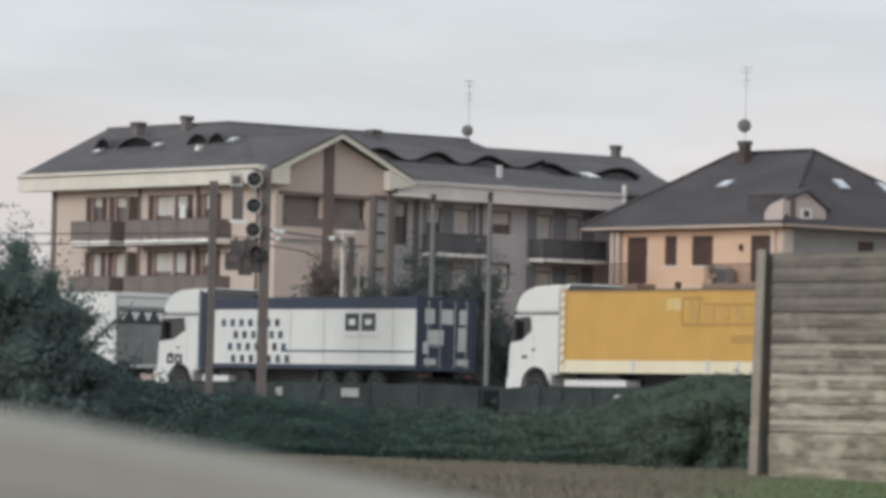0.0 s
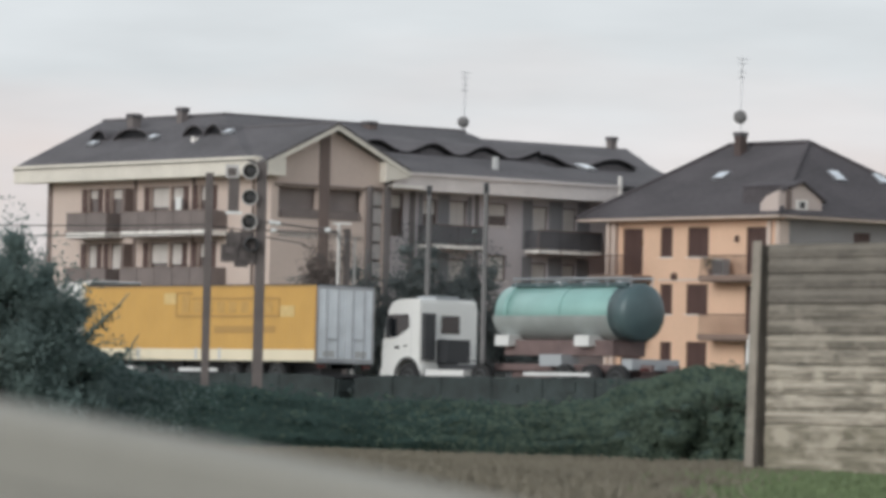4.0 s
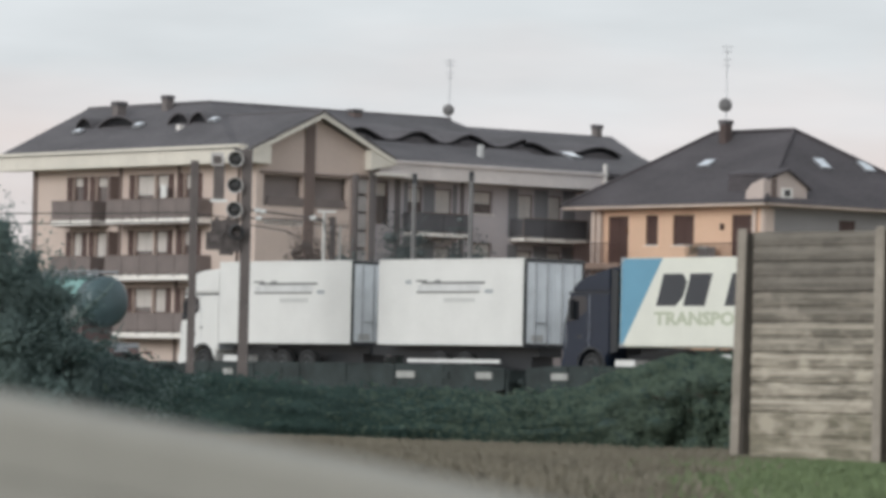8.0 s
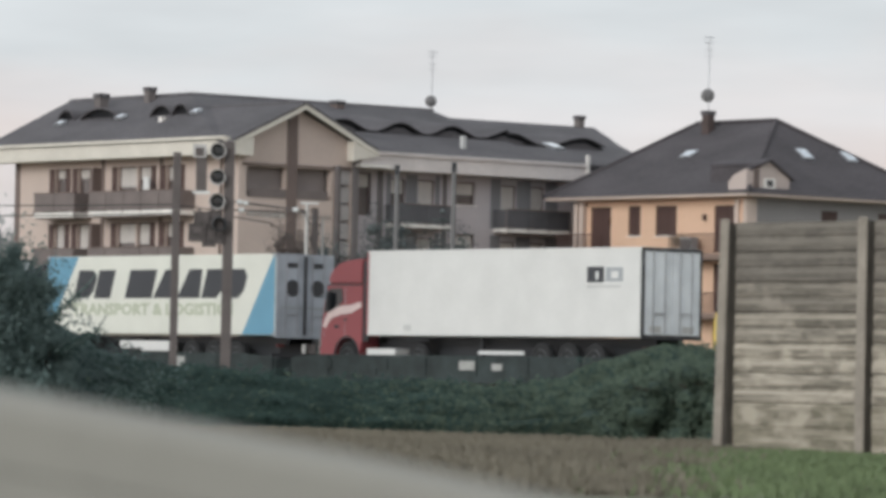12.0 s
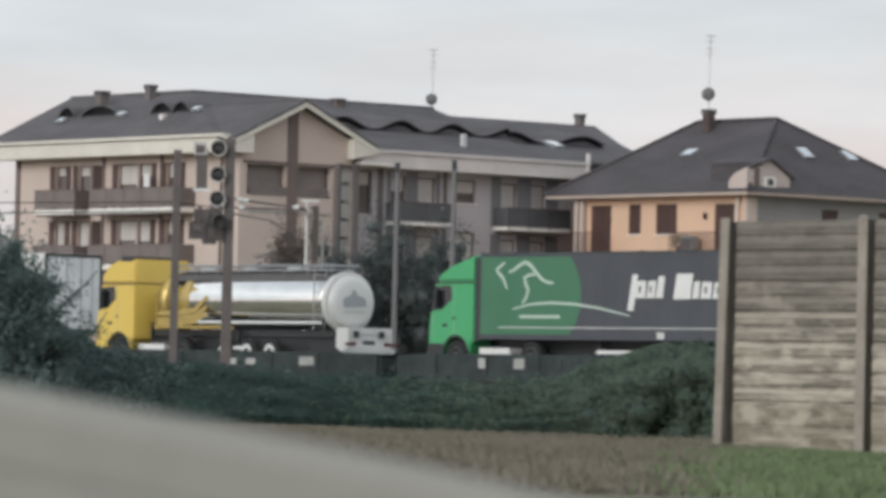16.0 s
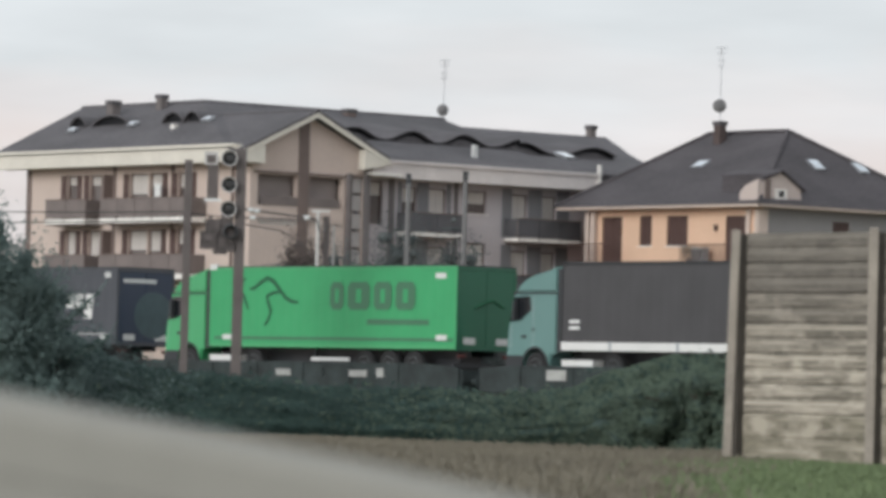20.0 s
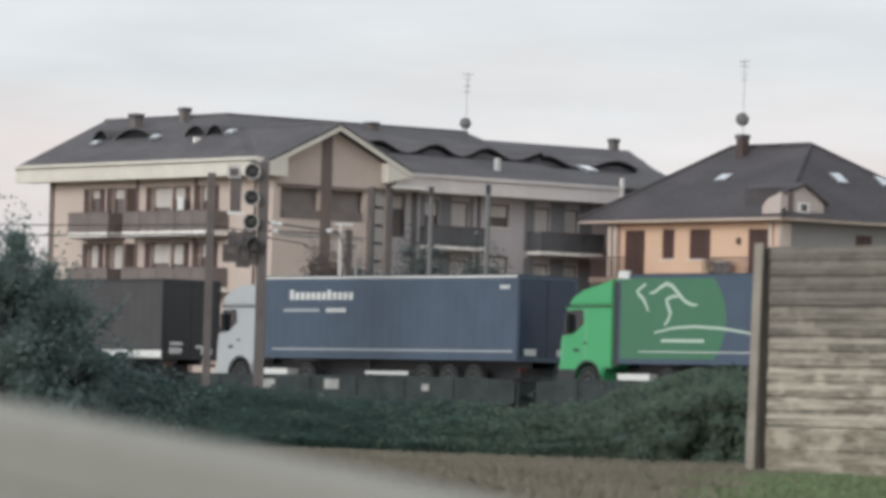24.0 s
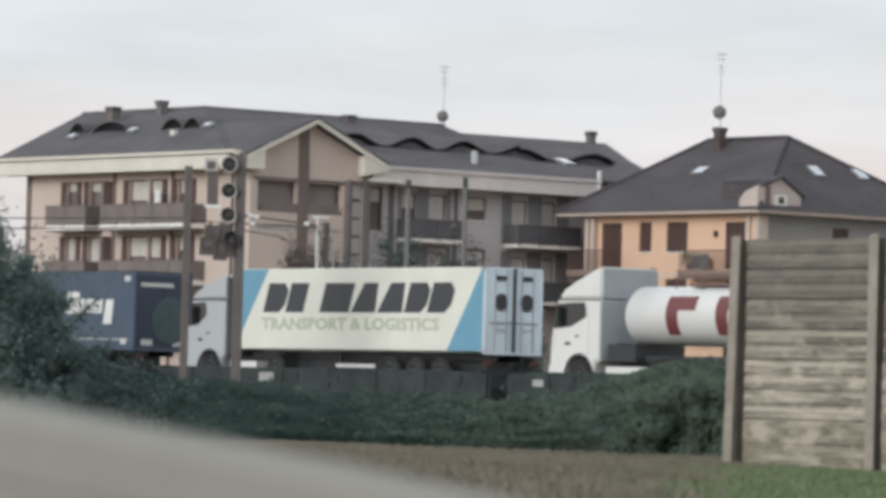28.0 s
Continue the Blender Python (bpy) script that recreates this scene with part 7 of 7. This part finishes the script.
def build_bush(x, y, r, h, seed, leaves=9000, size=0.085, z0=0.8, name="bush", label="", matl=None, corem=None, airy=0.35, body=1.0):
    """A shrub: several stems from the ground, limbs, and loose leaves in uneven clumps."""
    rnd = np.random.default_rng(seed)
    t = thing(name, label, name, pose(x, y, z0))
    tips = []
    bm = bmesh.new()
    for k in range(9):
        a = rnd.uniform(0, math.tau)
        q = Vector((r * 0.75 * math.cos(a) * rnd.uniform(0.2, 1), r * 0.75 * math.sin(a) * rnd.uniform(0.2, 1), h * rnd.uniform(0.55, 0.92)))
        mid = q * 0.5 + Vector((0, 0, h * 0.08))
        tube(bm, (0.06 * math.cos(a), 0.06 * math.sin(a), 0), mid, 0.05 * h / 3 + 0.02, 7, 0.03)
        tube(bm, mid, q, 0.03, 6, 0.012)
        tips.append(q)
        for _ in range(3):
            s = mid.lerp(q, rnd.uniform(0.2, 0.9))
            e = s + Vector((rnd.normal() * r * 0.28, rnd.normal() * r * 0.28, abs(rnd.normal()) * h * 0.14))
            tube(bm, s, e, 0.018, 5, 0.008)
            tips.append(e)
    part("trunk", bm, BARK, t)
    tips = np.array([list(p) for p in tips])
    lo = np.stack([rnd.uniform(-r * 0.85, r * 0.85, 34), rnd.uniform(-r * 0.7, r * 0.7, 34), rnd.uniform(0.05, 0.62, 34) * h], 1)
    cent = np.concatenate([tips, lo])
    k = len(cent)
    rad = r * rnd.uniform(0.16, 0.30, k)
    rad[:len(tips)] *= 0.60
    rad *= body
    # each clump: a lumpy closed body with leaves standing on it
    ball = bmesh.new()
    bmesh.ops.create_icosphere(ball, subdivisions=2, radius=1.0)
    bv, bf = np.array([v.co[:] for v in ball.verts]), [[v.index for v in f.verts] for f in ball.faces]
    ball.free()
    cv, cf = [], []
    for q, (c, rr) in enumerate(zip(cent, rad)):
        wob = 1 + 0.55 * np.array([noise.noise(Vector((*(p * 1.6),)) + Vector((q * 3.1, seed, 0))) for p in bv])
        cf.extend([a + len(cv) for a in f] for f in bf)
        cv.extend(map(tuple, c + bv * (rr * 0.86 * wob)[:, None] * np.array([1, 1, 0.9])))
    cv = np.array(cv)
    cv[:, 2] = np.maximum(cv[:, 2], 0.02)
    pick = rnd.choice(k, leaves, p=rad ** 2 / (rad ** 2).sum())
    way = rnd.normal(size=(leaves, 3))
    way /= np.linalg.norm(way, axis=1)[:, None]
    pts = cent[pick] + way * (rad[pick] * rnd.uniform(0.80, 1.18, leaves))[:, None]
    # loose sprays between and above the clumps
    loose = rnd.random(leaves) < airy
    pts[loose] = cent[pick[loose]] + rnd.normal(size=(loose.sum(), 3)) * np.array([r * 0.17, r * 0.17, h * 0.085])
    pts[:, 2] = np.clip(pts[:, 2], 0.05, h * 1.15)
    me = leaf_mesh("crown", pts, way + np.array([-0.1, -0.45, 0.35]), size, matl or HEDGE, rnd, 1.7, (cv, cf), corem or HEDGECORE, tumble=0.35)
    c = new("crown", me)
    c.parent = t
    return t


build_bush(-5.62, 59.7, 0.92, 2.62, 11, 75000, 0.038, airy=0.5, matl=HEDGEB, corem=SHRUBCORE, label="tall dark green shrub with loose feathery leaves by the hedge")
build_bush(-6.9, 60.0, 1.2, 2.7, 12, 50000, 0.038, airy=0.5, matl=HEDGEB, corem=SHRUBCORE, label="tall dark green shrub at the end of the hedge")
low = build_bush(-5.0, 60.2, 0.66, 1.50, 13, 30000, 0.036, matl=HEDGEB, corem=SHRUBCORE, label="lower dark green shrub with twigs over the hedge")
build_bush(3.05, 60.0, 0.92, 1.02, 14, 40000, 0.036, z0=0.69, matl=HEDGEO, label="rounded dark green bramble bush beside the concrete fence")
# two bare-ended shoots that lean out of the lower shrub
for k, way in enumerate((((-4.75, 2.05), (-4.46, 2.36), (-4.30, 2.50), (-4.16, 2.68)), ((-4.55, 1.70), (-4.28, 1.86), (-4.14, 1.97), (-4.03, 2.17)))):
    rn = np.random.default_rng(70 + k)
    way = [Vector((x + 5.0, -0.5, z - 0.8)) for x, z in way]
    bm = bmesh.new()
    for i, (p, q) in enumerate(zip(way, way[1:])):
        tube(bm, p, q, 0.030 - 0.008 * i, 6, 0.022 - 0.008 * i)
    shoot = part("shoot", bm, SHRUBCORE, low)
    spread = np.concatenate([np.array(way[0].lerp(way[2], j / 8))[None, :] + rn.normal(0, 0.040, (22 - 2 * j, 3)) for j in range(9)])
    lv = new("leaves", leaf_mesh("leaves", spread, np.tile(np.array([0, -0.3, 0.8]), (len(spread), 1)), 0.042, HEDGE, rn, 1.9))
    lv.parent = shoot
# trees and shrubs between the railway and the buildings
for i, (x, y, r, h, s, lab) in enumerate((
        (-6.45, 189, 1.15, 4.9, 21, "dense dark green shrub beyond the railway"),
        (-5.75, 194, 1.0, 6.7, 22, "reddish brown shrub before the apartment block"),
        (-3.6, 198, 1.5, 6.6, 23, "tall dark shrub before the apartment block"),
        (-1.8, 200, 1.9, 7.2, 24, "broad tall dark shrub before the apartment block"),
        (0.1, 202, 1.6, 6.7, 25, "tall dark shrub before the apartment block"),
        (1.5, 204, 1.0, 5.2, 27, "dark shrub before the apartment block"),
        (3.1, 208, 1.3, 5.2, 26, "low dark shrub before the apartment block"))):
    build_bush(x, y, r, h, s, 26000 if h > 6 else 14000, 0.085, 0.8, "shrub", lab, airy=0.5 if s == 21 else 0.65, body=1.0 if s == 21 else 0.92, matl=BUSHR if s == 22 else BUSHM, corem=BROWNCORE if s == 22 else FARCORE)


def build_grass():
    rnd = np.random.default_rng(9)

    def blades(name, n, x0, x1, y0, y1, keep, hgt, material, label):
        y = y0 + (y1 - y0) * rnd.random(n) ** 1.0
        x = rnd.uniform(x0, x1, n)
        m = np.array([keep(a, b) for a, b in zip(x, y)])
        x, y = x[m], y[m]
        n = len(x)
        g = np.array([ground_z(a, b) for a, b in zip(x, y)])
        h = hgt * rnd.uniform(0.4, 1.3, n)
        a = rnd.uniform(0, math.tau, n)
        w = 0.012 + 0.010 * rnd.random(n)
        lx, ly = rnd.normal(0, 0.35, n) * h, rnd.normal(0, 0.35, n) * h
        c, s = np.cos(a) * w, np.sin(a) * w
        v = np.stack([np.stack([x - c, y - s, g - 0.01], 1), np.stack([x + c, y + s, g - 0.01], 1), np.stack([x + lx + c * 0.3, y + ly, g + h], 1), np.stack([x + lx - c * 0.3, y + ly, g + h], 1)], 1).reshape(-1, 3)
        me = bpy.data.meshes.new(name)
        me.from_pydata(v.tolist(), [], np.arange(4 * n).reshape(n, 4).tolist())
        me.materials.append(material)
        tagged(new(name, me), label, "grass", kind="stuff")

    edge = lambda x, y: x / y * 1000 + 14 * noise.noise(Vector((x * 0.9, y * 0.5, 0))) + 8 * noise.noise(Vector((x * 3, y * 2, 5)))
    green = lambda x, y: edge(x, y) > (64 if y > 46 else 52) + 26 * noise.noise(Vector((x * 7, y * 7, 2))) + 16 * noise.noise(Vector((x * 31, y * 27, 8)))
    blades("dry_grass", 90000, -4.5, 5.5, 30, 61, lambda x, y: not green(x, y), 0.07, GRASSD, "short dry brownish grass on the field")
    blades("green_grass", 70000, -0.5, 7.5, 30, 58, green, 0.055, GRASSG, "short fresh green grass along the concrete fence")


build_grass()

# ---------------------------------------------------------------- concrete fence


def build_fence():
    """Slotted posts two metres apart; a plain base plank and six twin-ribbed planks to a bay."""
    u0, v0 = -67.16, -86.92
    fence = thing("concrete_fence", "weathered ribbed concrete plank fence with slotted square posts", "fence", site(u0, v0, 0.76))
    rnd = random.Random(3)
    H, base, n = 2.32, 0.485, 6
    ph = (H - base) / n
    for k in range(6):
        bm = bmesh.new()
        box(bm, -0.125, -0.095, -2.0 * k - 0.064, -2.0 * k + 0.064, -0.3, H + 0.03)
        bmesh.ops.bevel(bm, geom=bm.edges[:], offset=0.010, segments=1, affect="EDGES")
        if k == 0:
            # the end post leans a little towards its bay
            for v in bm.verts:
                v.co.y += 0.058 - 0.025 * v.co.z
        p = part("post", bm, CONCP, fence)
        slab("web", p, CONCS, -0.094, 0.10, -2.0 * k - 0.050, -2.0 * k + 0.062, -0.3, H - 0.01)
    rib = lambda z, h: [(-0.007, z + 0.003), (-0.010, z + 0.008), (-0.019, z + 0.018), (-0.021, z + h * 0.60), (-0.018, z + h * 0.70), (-0.008, z + h * 0.98)]
    front = {True: rib(0, ph / 2) + rib(ph / 2, ph / 2), False: [(-0.010, 0.0), (-0.014, 0.02), (-0.014, base * 0.5), (-0.022, base * 0.54), (-0.022, base - 0.03), (-0.006, base - 0.008)]}
    for k in range(5):
        for j in range(n + 1):
            top = base if j == 0 else ph
            dx = rnd.uniform(-0.005, 0.005)
            bm = bmesh.new()
            prism(bm, [(0.030, 0.0)] + front[j > 0] + [(-0.004, top - 0.001), (0.030, top - 0.001)], -0.945, 0.945)
            for v in bm.verts:
                v.co = (v.co.y + dx, -v.co.x, v.co.z)
            bmesh.ops.recalc_face_normals(bm, faces=bm.faces[:])
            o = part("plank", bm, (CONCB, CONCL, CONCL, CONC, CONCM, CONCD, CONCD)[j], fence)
            o.matrix_basis = pose(0.014, -2.0 * k - 1.0, 0 if j == 0 else base + ph * (j - 1))


build_fence()


def build_parapet():
    """A smooth grey wall top, for an unidentified surface close before the camera, falling to the right."""
    p = thing("parapet", "smooth grey sloping surface close to the camera, out of focus", "parapet", pose(0, 6.0, 0))
    xs = [-3.84 + 0.12 * i for i in range(57)]
    for name in ("wall", "coping"):
        bm = bmesh.new()
        ring = []
        for x in xs:
            t = float(np.interp(x, [-3.84, -1.44, -0.60, -0.312, -0.096, 0.192, 0.48, 1.2, 2.88], [1.564, 1.384, 1.305, 1.257, 1.220, 1.163, 1.092, 0.91, 0.58]))
            if name == "wall":
                sec = [(-0.12, 0.0), (-0.12, t - 0.10), (0.12, t - 0.10), (0.12, 0.0)]
            else:
                sec = [(-0.122, t - 0.098), (-0.122, t - 0.03), (-0.112, t - 0.010), (-0.08, t), (0.08, t), (0.112, t - 0.010), (0.122, t - 0.03), (0.122, t - 0.098)]
            ring.append([bm.verts.new((x, y, z)) for y, z in sec])
        n = len(ring[0])
        for a, b in zip(ring, ring[1:]):
            for i in range(n):
                bm.faces.new((a[i], a[(i + 1) % n], b[(i + 1) % n], b[i]))
        bm.faces.new(ring[0][::-1])
        bm.faces.new(ring[-1])
        bmesh.ops.recalc_face_normals(bm, faces=bm.faces[:])
        part(name, bm, PARMAT, p)


build_parapet()


motions()
